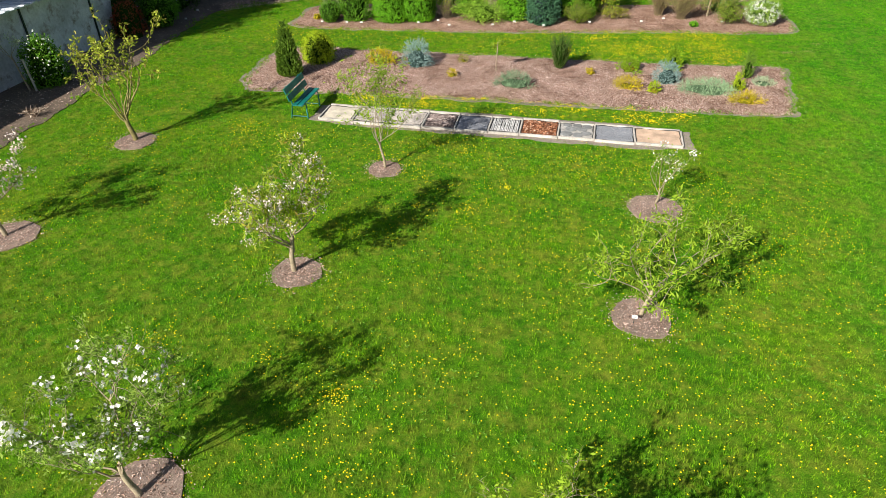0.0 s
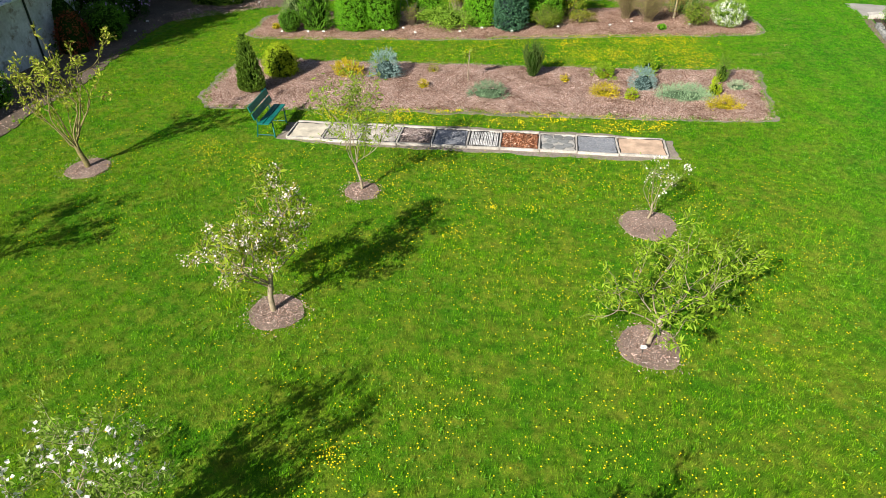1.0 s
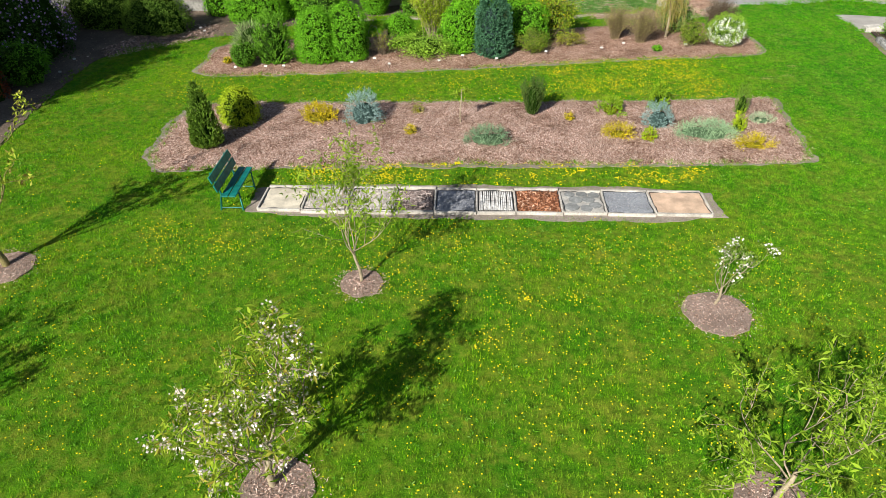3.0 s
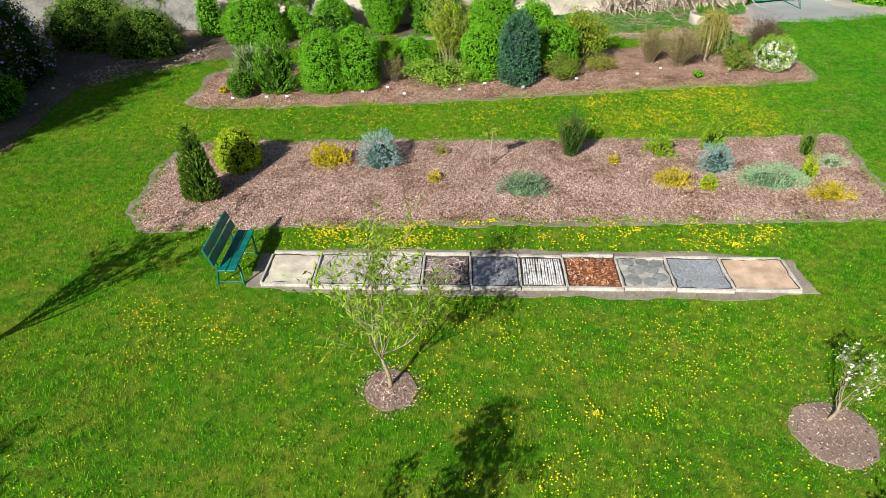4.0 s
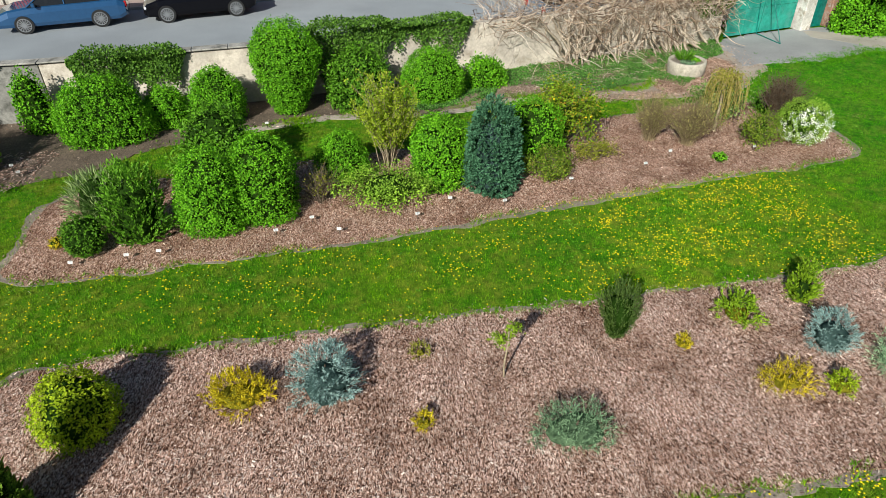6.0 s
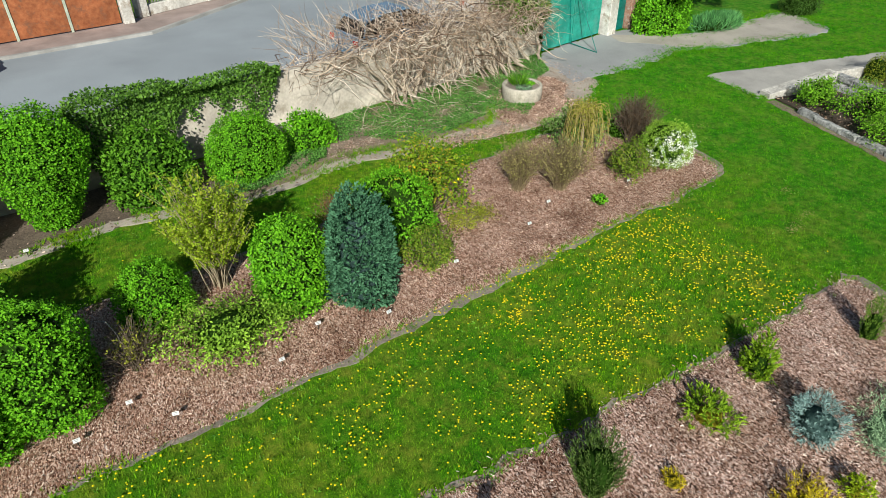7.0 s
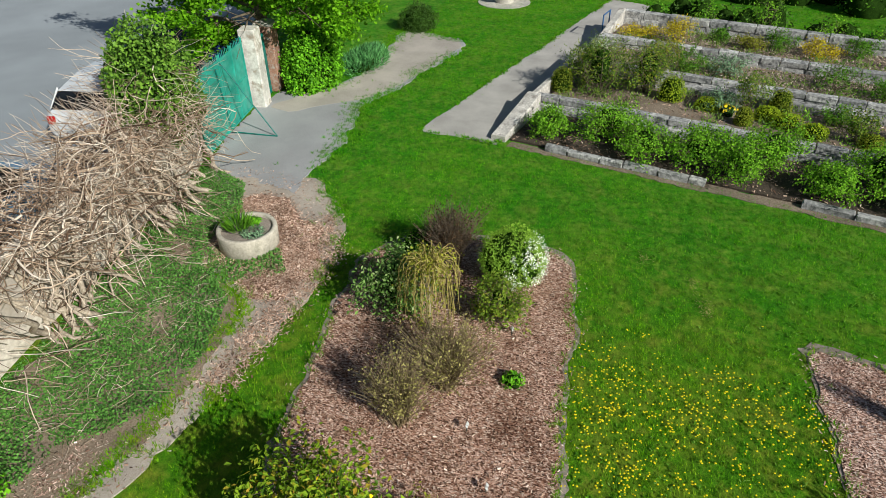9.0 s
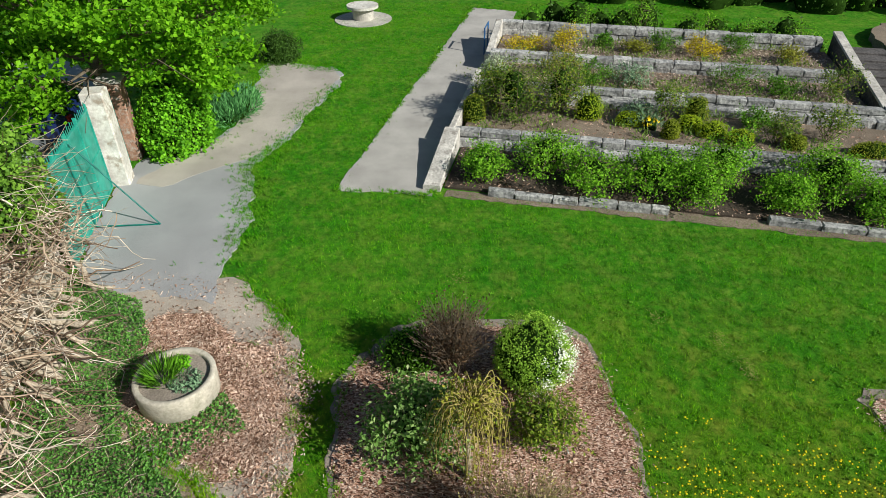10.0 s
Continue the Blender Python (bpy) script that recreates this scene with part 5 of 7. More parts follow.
for a, b in zip(X, X[1:]):
    paths = []
    for x0, y0, x1, y1 in ((a + 0.04, Y0 + 0.055, b - 0.04, Y0 + 0.055), (a + 0.04, Y1 - 0.055, b - 0.04, Y1 - 0.055), (a + 0.04, Y0 + 0.07, a + 0.04, Y1 - 0.07), (b - 0.04, Y0 + 0.07, b - 0.04, Y1 - 0.07)):
        t = np.linspace(0, 1, 9)
        w = rng.normal(0, 0.009, (9, 2))
        paths.append((np.column_stack([x0 + (x1 - x0) * t + w[:, 0], y0 + (y1 - y0) * t + w[:, 1], 0.052 + 0.012 * np.sin(t * 7 + a)]), 0.011, 0.009))
    tubes("liner", paths, LINER, path_thing, "torn black liner edge", 4)
for (nm, mt), a, b in zip(FILL, X, X[1:]):
    part(nm, a_box(a + 0.033, b - 0.033, Y0 + 0.05, Y1 - 0.05, 0.0, 0.045, 0.0), mt, path_thing)
PEBBLE = chips_material("pebble", [(0.0, (0.24, 0.21, 0.19)), (0.3, (0.58, 0.53, 0.47)), (0.65, (0.82, 0.78, 0.72)), (1.0, (0.90, 0.88, 0.84))])
STICK = chips_material("stick", [(0.0, (0.12, 0.085, 0.08)), (0.5, (0.40, 0.33, 0.31)), (1.0, (0.66, 0.59, 0.56))])
BARK_CHIP = chips_material("bark_chip", [(0.0, (0.13, 0.045, 0.02)), (0.6, (0.38, 0.16, 0.08)), (0.88, (0.58, 0.31, 0.19)), (1.0, (0.74, 0.55, 0.42))])


def field(i):
    return [(X[i] + 0.06, Y0 + 0.08), (X[i + 1] - 0.06, Y0 + 0.08), (X[i + 1] - 0.06, Y1 - 0.08), (X[i] + 0.06, Y1 - 0.08)]


chips(path_thing, field(1), 3600, 61, 0.045, 0.027, PEBBLE, "pebbles", 0.0)
chips(path_thing, field(2), 3600, 62, 0.045, 0.029, PEBBLE, "pebbles", 0.0)
GRIT = chips_material("grey_grit", [(0.0, (0.12, 0.125, 0.14)), (0.5, (0.34, 0.36, 0.40)), (1.0, (0.66, 0.68, 0.72))])
chips(path_thing, field(4), 1500, 64, 0.042, 0.02, GRIT, "grit", 0.0)
chips(path_thing, field(8), 2200, 65, 0.042, 0.022, GRIT, "grit", 0.0)
chips(path_thing, field(6), 900, 63, 0.045, 0.075, BARK_CHIP, "bark_pieces", 0.0)
paths = []
for k in range(380):
    cx, cy, a = rng.uniform(X[3] + 0.1, X[4] - 0.1), rng.uniform(Y0 + 0.12, Y1 - 0.12), rng.normal(1.2, 0.7)
    L = rng.uniform(0.05, 0.13)
    e = np.array([math.cos(a), math.sin(a), 0]) * L
    c = np.array([np.clip(cx, X[3] + 0.15, X[4] - 0.15), np.clip(cy, Y0 + 0.18, Y1 - 0.18), 0.055 + rng.uniform(0, 0.03)])
    paths.append((np.linspace(c - e, c + e, 3), 0.0085, 0.006))
tubes("sticks", paths, STICK, path_thing, "", 5)["kind"] = "stuff"
LOG = surface("birch_log", (0.62, 0.59, 0.56), (0.86, 0.84, 0.81), 20, 6, 0.85, 0.5, stain=(0.16, 0.14, 0.12))
for k in range(17):
    x = X[5] + 0.075 + k * (X[6] - X[5] - 0.15) / 16
    tubes("log", [([(x + rng.normal(0, 0.006), Y0 + 0.07, 0.06), (x + rng.normal(0, 0.008), 16.37, 0.062), (x + rng.normal(0, 0.006), Y1 - 0.13, 0.06)], 0.021, 0.017)], LOG, path_thing, "", 7)
SLAB = surface("flagstone", (0.20, 0.205, 0.20), (0.34, 0.34, 0.33), 14, 3, 0.85, 0.4)
for k, (u, v, r) in enumerate([(0.2, 0.24, 0.19), (0.55, 0.18, 0.16), (0.8, 0.33, 0.15), (0.32, 0.58, 0.18), (0.66, 0.6, 0.17), (0.2, 0.84, 0.14), (0.52, 0.86, 0.14), (0.84, 0.82, 0.15)]):
    bm = bmesh.new()
    cx, cy = X[7] + 0.05 + u * (X[8] - X[7] - 0.1), Y0 + 0.06 + v * (Y1 - Y0 - 0.12)
    vs = [bm.verts.new((cx + r * rng.uniform(0.78, 0.98) * math.cos(q), cy + r * rng.uniform(0.78, 0.98) * math.sin(q), 0.046)) for q in np.linspace(0, 6.283, 8)[:-1]]
    f = bm.faces.new(vs)
    e = bmesh.ops.extrude_face_region(bm, geom=[f])
    for v_ in e["geom"]:
        if isinstance(v_, bmesh.types.BMVert):
            v_.co.z += 0.02
    bmesh.ops.recalc_face_normals(bm, faces=bm.faces)
    part("flagstone", bm, SLAB, path_thing)

# ---- plant name tags ----
tag = thing("plant_tag", pose(-5.65, 25.7, 0), "small white plant name tag on a stake", "plant tag", "plant tags")
tubes("stake", [([(0, 0, 0.0), (0, 0, 0.16)], 0.006, 0.006)], DARK_METAL, tag, "", 4)
part("plate", a_box(-0.046, 0.046, -0.004, 0.004, -0.028, 0.028, 0.0, m=pose(0, -0.01, 0.18, -30)), TAG_WHITE, tag)
bm = bmesh.new()
for k, wd in ((0, 0.06), (1, 0.04)):
    box(bm, -wd / 2, wd / 2, -0.0055, -0.0045, 0.01 - k * 0.022, 0.016 - k * 0.022, 0, pose(0, -0.01, 0.18, -30))
part("lettering", bm, TAG_INK, tag)
for x, y, a in [(-6.37, 25.3, 5), (-5.08, 25.15, -10), (-3.42, 25.5, 8), (-2.63, 26.05, 0), (-1.46, 25.75, 12), (0.29, 26.5, -8), (2.29, 26.95, 5), (3.17, 27.5, 0), (5.36, 27.4, 10), (-8.6, 24.9, 0), (-9.2, 24.85, 6), (-10.2, 24.75, -6), (-10.4, 25.6, 0), (-7.0, 30.9, 5), (-13.0, 29.3, 4), (-13.9, 28.9, -8), (-12.7, 28.9, 12), (-15.9, 24.2, 0), (-16.1, 25.5, 20), (1.42, 8.72, 0)]:
    copy_thing(tag, pose(x, y, 0.0, 0, 0, a))


# ---- concrete tub ----
tub = thing("planter", pose(6.3, 33.2, 0.02), "round concrete planter ring with grassy plants", "planter")
bm = bmesh.new()
prof = [(0.56, 0), (0.60, 0.04), (0.61, 0.41), (0.595, 0.44), (0.53, 0.44), (0.515, 0.42), (0.515, 0.28)]
rings = [[bm.verts.new((r * math.cos(a), r * math.sin(a), z)) for a in np.linspace(0, 2 * math.pi, 33)[:-1]] for r, z in prof]
for r0, r1 in zip(rings, rings[1:]):
    for i in range(32):
        bm.faces.new((r0[i], r0[(i + 1) % 32], r1[(i + 1) % 32], r1[i]))
part("ring", bm, PLANTER, tub, smooth=True)
bm = bmesh.new()
bmesh.ops.create_circle(bm, cap_ends=True, segments=32, radius=0.52)
bmesh.ops.translate(bm, verts=bm.verts, vec=(0, 0, 0.37))
part("soil", bm, SOIL, tub)
rng = np.random.default_rng(8)
for nm, cx, cy, w, n, sz, mt in (("grass_tuft", -0.02, 0.2, 0.26, 260, 0.34, MID), ("plant_cushion", 0.28, 0.05, 0.24, 420, 0.06, BRIGHT), ("plant_cushion", -0.08, -0.2, 0.34, 420, 0.06, BLUE_GREEN)):
    a, r = rng.uniform(0, 6.28, n), w * np.sqrt(rng.uniform(0, 1, n)) * 0.7
    P = np.column_stack([cx + r * np.cos(a), cy + r * np.sin(a), np.full(n, 0.36) + (0 if sz > 0.2 else 1) * rng.uniform(0, 0.08, n)])
    leaves(nm, P, np.column_stack([np.cos(a), np.sin(a), np.full(n, 1.5)]), sz, rng, mt, tub, aspect=0.06 if sz > 0.2 else 0.5, spread=0.25)

WIRE = plain("grey_wire", (0.30, 0.30, 0.28), 0.5)
hoop = thing("plant_support", pose(-5.75, 26.75, 0.03), "thin bent wire plant support hoop", "plant support")
tubes("wire", [([(-0.2, 0, 0), (-0.2, 0.02, 0.75), (-0.1, 0.03, 0.95), (0.08, 0.0, 0.9), (0.16, 0, 0.6), (0.2, 0, 0)], 0.007, 0.007)], WIRE, hoop, "", 4)


# ---- dry climber and ivy over the wall ----
def wall_point(s):
    """A place s metres along the wall's last stretch, from where it bends."""
    a, b = np.array(WALL[3]), np.array(WALL[4])
    d = (b - a) / np.linalg.norm(b - a)
    return a + d * s, d, np.array([d[1], -d[0]])


rng = np.random.default_rng(17)
vine = thing("dry_climber", pose(0, 0, 0), "tangled bare old climber hanging over the wall", "climber")
paths, thick = [], []
for i in range(2500):
    s = rng.uniform(-1.1, 8.3)
    if s < 1.6 and rng.uniform(0, 1) < 0.62:
        continue
    q, d, o = wall_point(s)
    swell = 0.35 + 0.65 * math.sin(np.clip((s + 0.6) / 9.6, 0, 1) * math.pi)
    low = rng.uniform(0, 1) < 0.22 and s > 1.7
    c = np.array([*(q + o * (rng.normal(0.35, 0.32) if low else rng.normal(-0.1, 0.52))), WALL_TOP + (-rng.uniform(0.1, 1.25) if low else abs(rng.normal(0, 0.42)) * swell - 0.15)])
    way = unit(np.array([*(d * rng.normal(0, 1) + o * rng.normal(0, 0.8)), rng.normal(0.05, 0.4)]))
    L, k = rng.uniform(0.5, 1.7), 7
    pts = [c]
    for _ in range(k - 1):
        way = unit(way + rng.normal(0, 0.3, 3) + np.array([0, 0, -0.04]))
        pts.append(pts[-1] + way * L / k)
    r = rng.choice([0.007, 0.011, 0.02], p=[0.5, 0.36, 0.14])
    paths.append((np.array(pts), r, r * 0.5))
for i in range(520):
    s = rng.uniform(-1.1, 8.4)
    q, d, o = wall_point(s)
    c = np.array([*(q - o * rng.uniform(0.0, 1.0)), WALL_TOP + rng.uniform(0.1, 0.8)])
    way = unit(np.array([*(d * rng.normal(-0.2, 0.5) - o * rng.uniform(0.1, 1)), rng.uniform(0.1, 1.0)]))
    pts = [c]
    for _ in range(4):
        way = unit(way + rng.normal(0, 0.14, 3))
        pts.append(pts[-1] + way * rng.uniform(0.12, 0.26))
    paths.append((np.array(pts), 0.006, 0.003))
for i in range(34):
    q, d, o = wall_point(rng.uniform(0.5, 6.5))
    c = np.array([*(q + o * rng.uniform(0.3, 0.9)), rng.uniform(0.25, 0.7)])
    way = unit(np.array([*(o + d * rng.normal(0, 0.8)), -0.25]))
    pts = [c]
    for _ in range(8):
        way = unit(way + rng.normal(0, 0.16, 3) + np.array([0, 0, -0.06 if pts[-1][2] > 0.16 else 0.14]))
        pts.append(pts[-1] + way * rng.uniform(0.1, 0.26))
    paths.append((np.array(pts), 0.011, 0.005))
tubes("twig_tangle", paths, VINE, vine, "pale dry tangled twigs", 3)["kind"] = "stuff"
for i in range(50):
    s = rng.uniform(1.9, 8.0) if i < 38 else rng.uniform(1.7, 3.6)
    q, d, o = wall_point(s)
    base = q + o * rng.uniform(0.15, 1.1)
    t = np.linspace(0, 1, 9)
    side = np.clip(rng.normal(0, 1.0), -1.3, 1.3)
    wig = rng.normal(0, 0.11, (9, 2)).cumsum(0) * 0.7
    xy = base + np.outer(t ** 1.3, d * side) + np.outer(t ** 0.6, q + o * 0.08 - base) + wig
    pts = np.column_stack([xy, -0.03 + (WALL_TOP + 0.1) * t ** 1.25])
    r = rng.choice([0.022, 0.038, 0.062])
    tubes("trunk", [(pts, r, r * 0.55)], VINE_TRUNK, vine, "", 6)


GROUND_IVY = leafy("ground_ivy_leaf", (0.032, 0.10, 0.018), (0.115, 0.26, 0.05), 0.2, 0.45)


def ivy(name, label, pts_fn, n, size, seed, material, category="ivy", z=0.0):
    rng = np.random.default_rng(seed)
    P, N = pts_fn(rng, n)
    v, f = leaf_arrays(P, N, size, rng, 0.8, 0.85)
    ob = put(name, mesh_of(name, v, f), material)
    return tagged(ob, label, category, "", "stuff")


def along(a, b, z0, z1, thick, over=0.3, drop=1.0):
    """Ivy hung over a stretch of wall: the front, the top and a little behind."""
    a, b = np.array(a, float), np.array(b, float)
    L = np.linalg.norm(b - a)
    d = (b - a) / L
    o = np.array([d[1], -d[0]])

    def go(rng, n):
        s = rng.uniform(0, L, n)
        lump = 0.6 + 0.4 * np.sin(s * 2.1 + a[0]) * np.sin(s * 0.9 + 1)
        top = rng.uniform(0, 1, n) < over
        off = np.where(top, rng.uniform(-0.4, thick, n), thick * (0.4 + 0.6 * rng.uniform(0, 1, n) ** 0.4) * lump)
        zlow = z1 - (z1 - z0) * np.clip(lump * 1.1 + 0.22 * np.sin(s * 7.3) + rng.normal(0, 0.16, n), 0.2, 1)
        z = np.where(top, z1 + 0.22 * lump * rng.uniform(0, 1, n), zlow + (z1 - zlow) * rng.uniform(0, 1, n))
        env = np.clip(np.sin(np.pi * s / L) * 2.4, 0.2, 1)
        z = np.where(top, z - 0.2 * (1 - env), z1 - (z1 - z) * env)
        xy = a + d * s[:, None] + o * (off * (0.4 + 0.6 * env))[:, None]
        N = np.where(top[:, None], [0, 0, 1.0], np.array([o[0], o[1], 0.35]))
        return np.column_stack([xy, z]), N
    return go


ivy("ivy", "dark ivy hanging over the garden wall", along((-12.2, 32.45), (-9.2, 32.8), 0.5, 1.75, 0.5), 8200, 0.075, 201, IVY)
ivy("ivy", "dark ivy climbing up the garden wall", along((-5.8, 33.25), (-3.2, 33.8), 0.2, 2.0, 0.5), 9000, 0.075, 202, IVY)
ivy("ivy", "thin ivy along the wall's top", along((-3.4, 33.75), (-0.7, 34.3), 0.55, 1.85, 0.38, 0.4), 5600, 0.075, 203, IVY)
ivy("ivy", "ivy trailing along the wall's top", along((-18, 32.35), (-14, 32.4), 0.9, 1.7, 0.25, 0.5), 1200, 0.10, 204, IVY)


def flat(poly, h):
    def go(rng, n):
        p = scatter(poly, n, rng)
        gaps = np.sin(p[:, 0] * 1.9 + 0.6) * np.sin(p[:, 1] * 2.7) + 0.6 * np.sin(p[:, 0] * 5.1 - p[:, 1] * 3.7)
        p = p[gaps + rng.normal(0, 0.35, len(p)) < 1.0] + rng.normal(0, 0.08, 2)
        return np.column_stack([p, 0.04 + h * rng.uniform(0, 1, len(p)) * (0.5 + 0.5 * np.sin(p[:, 0] * 3) * np.sin(p[:, 1] * 2.3))]), np.tile([0, 0, 1.0], (len(p), 1))
    return go


ivy("ground_ivy", "low ground ivy below the old climber", flat([(2.0, 31.95), (3.2, 32.0), (4.5, 32.5), (5.3, 33.7), (6.0, 34.0), (7.3, 34.1), (8.35, 34.7), (8.9, 36.2), (1, 34.5), (0.2, 34.2), (0.2, 32.8), (0.9, 32.8), (1.4, 32.25)], 0.12), 42000, 0.043, 205, GROUND_IVY)
dry_patch, DRY_LINE = sheet("dry_patch", [(-0.25, 32.1), (0.5, 32.12), (1.2, 31.98), (1.35, 32.3), (0.8, 32.75), (0.0, 32.6)], 0.05, LITTER, "dry bare soil with dead leaves by the path", "soil", seed=36, wobble=0.16, rounds=2)
chips(dry_patch, DRY_LINE, 800, 18, 0.05, 0.034, DRY_CHIP, "dead_leaves", 0.12)
ivy("ground_ivy", "low ground cover by the footpath", flat([(-3.0, 31.35), (-2.3, 31.32), (-1.0, 31.8), (-0.3, 32.15), (0.0, 33.0), (-1.0, 33.3), (-3.0, 32.4)], 0.12), 8500, 0.048, 206, GROUND_IVY)
ivy("ground_ivy", "low ground cover beside the path", flat([(5.5, 31.9), (6.2, 32.4), (5.75, 33.9), (4.7, 33.0)], 0.12), 2400, 0.045, 207, GROUND_IVY)

# dry fallen twigs among the ivy
rng = np.random.default_rng(211)
paths = []
for x, y in scatter([(0.8, 32.4), (3.2, 32.3), (4.6, 32.9), (6.9, 34.4), (8.4, 35.0), (8.6, 36.0), (1.2, 34.4)], 620, rng):
    a, L, zz = rng.uniform(0, 6.28), rng.uniform(0.12, 0.55), rng.uniform(0.05, 0.14)
    w, pts = np.array([math.cos(a), math.sin(a), 0.0]), [np.array([x, y, zz])]
    for _ in range(3):
        w = unit(w + rng.normal(0, 0.3, 3) * np.array([1, 1, 0.3]))
        pts.append(pts[-1] + w * L / 3)
        pts[-1][2] = max(0.04, pts[-1][2])
    paths.append((pts, 0.005, 0.003))
tagged(tubes("fallen_twigs", paths, VINE, None, "", 3), "thin dry fallen twigs lying among ground ivy", "twigs", "", "stuff")

# ivy grown over a post by the gate
post = thing("ivy_post", pose(8.35, 36.75, 0), "tall post overgrown with ivy beside the gate", "ivy")
tubes("post", [([(0, 0, -0.05), (0, 0, 3.1)], 0.14, 0.12)], BARK, post, "", 7)
# dark ball painting the shade behind the ivy leaves
core("inner_mass", "ball", 1.9, 1.8, 2.7, INNER, post, 3, 0.85, 0.75)
rng = np.random.default_rng(208)
P, N = shape_points("ball", 2.2, 2.0, 2.9, 10000, rng, 0.16, 0.12, 0.75)
leaves("foliage", P, N, 0.085, rng, leafy("post_ivy_leaf", (0.045, 0.12, 0.014), (0.155, 0.285, 0.035), 0.25, 0.4), post, aspect=0.8, up=-0.1)
paths = []
for i in range(260):
    a, zz = rng.uniform(0, 6.28), rng.uniform(0.9, 3.1)
    c = np.array([math.cos(a) * 0.8, math.sin(a) * 0.8, zz])
    w = unit(np.array([math.cos(a), math.sin(a), rng.normal(0.1, 0.35)]))
    pts = [c]
    for _ in range(5):
        w = unit(w + rng.normal(0, 0.16, 3))
        pts.append(pts[-1] + w * rng.uniform(0.1, 0.28))
    paths.append((np.array(pts), 0.007, 0.003))
tubes("twig_tangle", paths, VINE, post, "", 3)

# ---- gate, pillars ----
GA, GB = np.array([9.35, 36.45]), np.array([12.55, 37.22])
gl, ga = float(np.linalg.norm(GB - GA)), math.degrees(math.atan2(GB[1] - GA[1], GB[0] - GA[0]))
gate = thing("metal_gate", pose(GA[0], GA[1], 0.02, 0, 0, ga), "closed green sheet metal double gate with brace", "gate")
for k in (0, 1):
    x0, x1 = k * gl / 2 + 0.02, (k + 1) * gl / 2 - 0.02
    leaf = part("gate_leaf", a_box(x0, x1, -0.006, 0.006, 0.08, 2.0, 0.0), GATE_GREEN, gate)
    bm = bmesh.new()
    for z in (0.08, 1.02, 1.98):
        box(bm, x0, x1, -0.03, 0.03, z, z + 0.05, 0.006)
    for x in (x0, (x0 + x1) / 2 - 0.02, x1 - 0.05):
        box(bm, x, x + 0.045, -0.028, 0.028, 0.08, 2.15, 0.006)
    part("gate_frame", bm, GATE_GREEN, leaf)
    bm = bmesh.new()
    for i in range(15):
        x = x0 + 0.06 + i * (x1 - x0 - 0.12) / 14
        box(bm, x - 0.008, x + 0.008, -0.006, 0.006, 2.02, 2.2 - 0.04 * (i % 2), 0)
    part("spikes", bm, GATE_GREEN, leaf)
fy = -1.35
tubes("brace", [([(gl / 2, -0.04, 1.95), (gl / 2 - 0.2, fy, 0.02)], 0.017, 0.017), ([(gl / 2 - 0.1, -0.04, 0.06), (gl / 2 - 0.2, fy, 0.02)], 0.018, 0.018), ([(gl / 2 - 0.35, -0.04, 1.9), (gl / 2 - 0.1, -0.04, 0.06)], 0.018, 0.018)], GREEN_PAINT, gate, "dark green metal brace", 6)
for x, y, w, h, mt, lb in ((12.95, 37.2, 0.5, 2.32, WHITEWASH, "whitewashed gate pillar with flaking render"), (14.25, 37.5, 0.5, 2.05, BRICK, "weathered brick gate pillar")):
    pil = thing("gate_pillar", pose(x, y, 0, 0, 0, ga), lb, "pillar")
    part("shaft", a_box(-w / 2, w / 2, -w / 2, w / 2, 0, h, 0.03), mt, pil)
    if mt is BRICK:
        part("cap", a_box(-w / 2 - 0.05, w / 2 + 0.05, -w / 2 - 0.05, w / 2 + 0.05, h + 0.001, h + 0.1, 0.02), CONCRETE, pil)
wicket = thing("wicket_door", pose(13.22, 37.28, 0.03, 0, 0, ga), "narrow dark green wicket door between pillars", "door")
part("panel", a_box(0, 0.76, -0.02, 0.02, 0, 1.85, 0.005), GREEN_PAINT, wicket)
part("handle", a_box(0.08, 0.18, -0.06, -0.02, 0.95, 0.98, 0.005), DARK_METAL, wicket)
# ---- large tree and planting by the gate ----
IRIS = leafy("iris_leaf", (0.035, 0.14, 0.042), (0.12, 0.30, 0.10), 0.2, 0.4)
MAPLE = leafy("maple_leaf", (0.06, 0.19, 0.006), (0.19, 0.42, 0.014), 0.45)
rng = np.random.default_rng(301)
big = thing("maple_tree", pose(14.6, 37.95, 0), "large leafy tree with fresh green leaves", "tree")
tubes("trunk", [([(0, 0, -0.1), (0.1, 0, 1.2), (0, -0.1, 2.6), (-0.2, -0.2, 4.2)], 0.24, 0.14)], BARK, big, "", 9)
limbs, clumps = [], []
for i in range(17):
    a, z = i * 2.4, 1.7 + i * 0.16
    L = rng.uniform(1.7, 3.3) * (1.6 if math.cos(a) > 0.2 else 1.0)
    e = np.array([math.cos(a) * L, math.sin(a) * L - 0.3, z + rng.uniform(0.2, 1.3)])
    s = np.array([0, -0.1, z - 0.3])
    limbs.append((np.array([s, s * 0.6 + e * 0.4 + [0, 0, 0.2], e]), 0.07, 0.025))
    for _ in range(13):
        c = s + (e - s) * rng.uniform(0.45, 1.15) + rng.normal(0, 0.42, 3)
        clumps.append(c)
        limbs.append((np.linspace(s + (e - s) * 0.5, c, 3), 0.02, 0.006))
tubes("limb_frame", limbs, BARK, big, "", 5)
C = np.array(clumps)
C = C[~((C[:, 0] < -0.9) & (C[:, 1] < 0.6) & (C[:, 2] < 3.3))]
P = C[rng.integers(0, len(C), 50000)] + rng.normal(0, 0.21, (50000, 3)) * np.array([1.1, 1.1, 0.6])
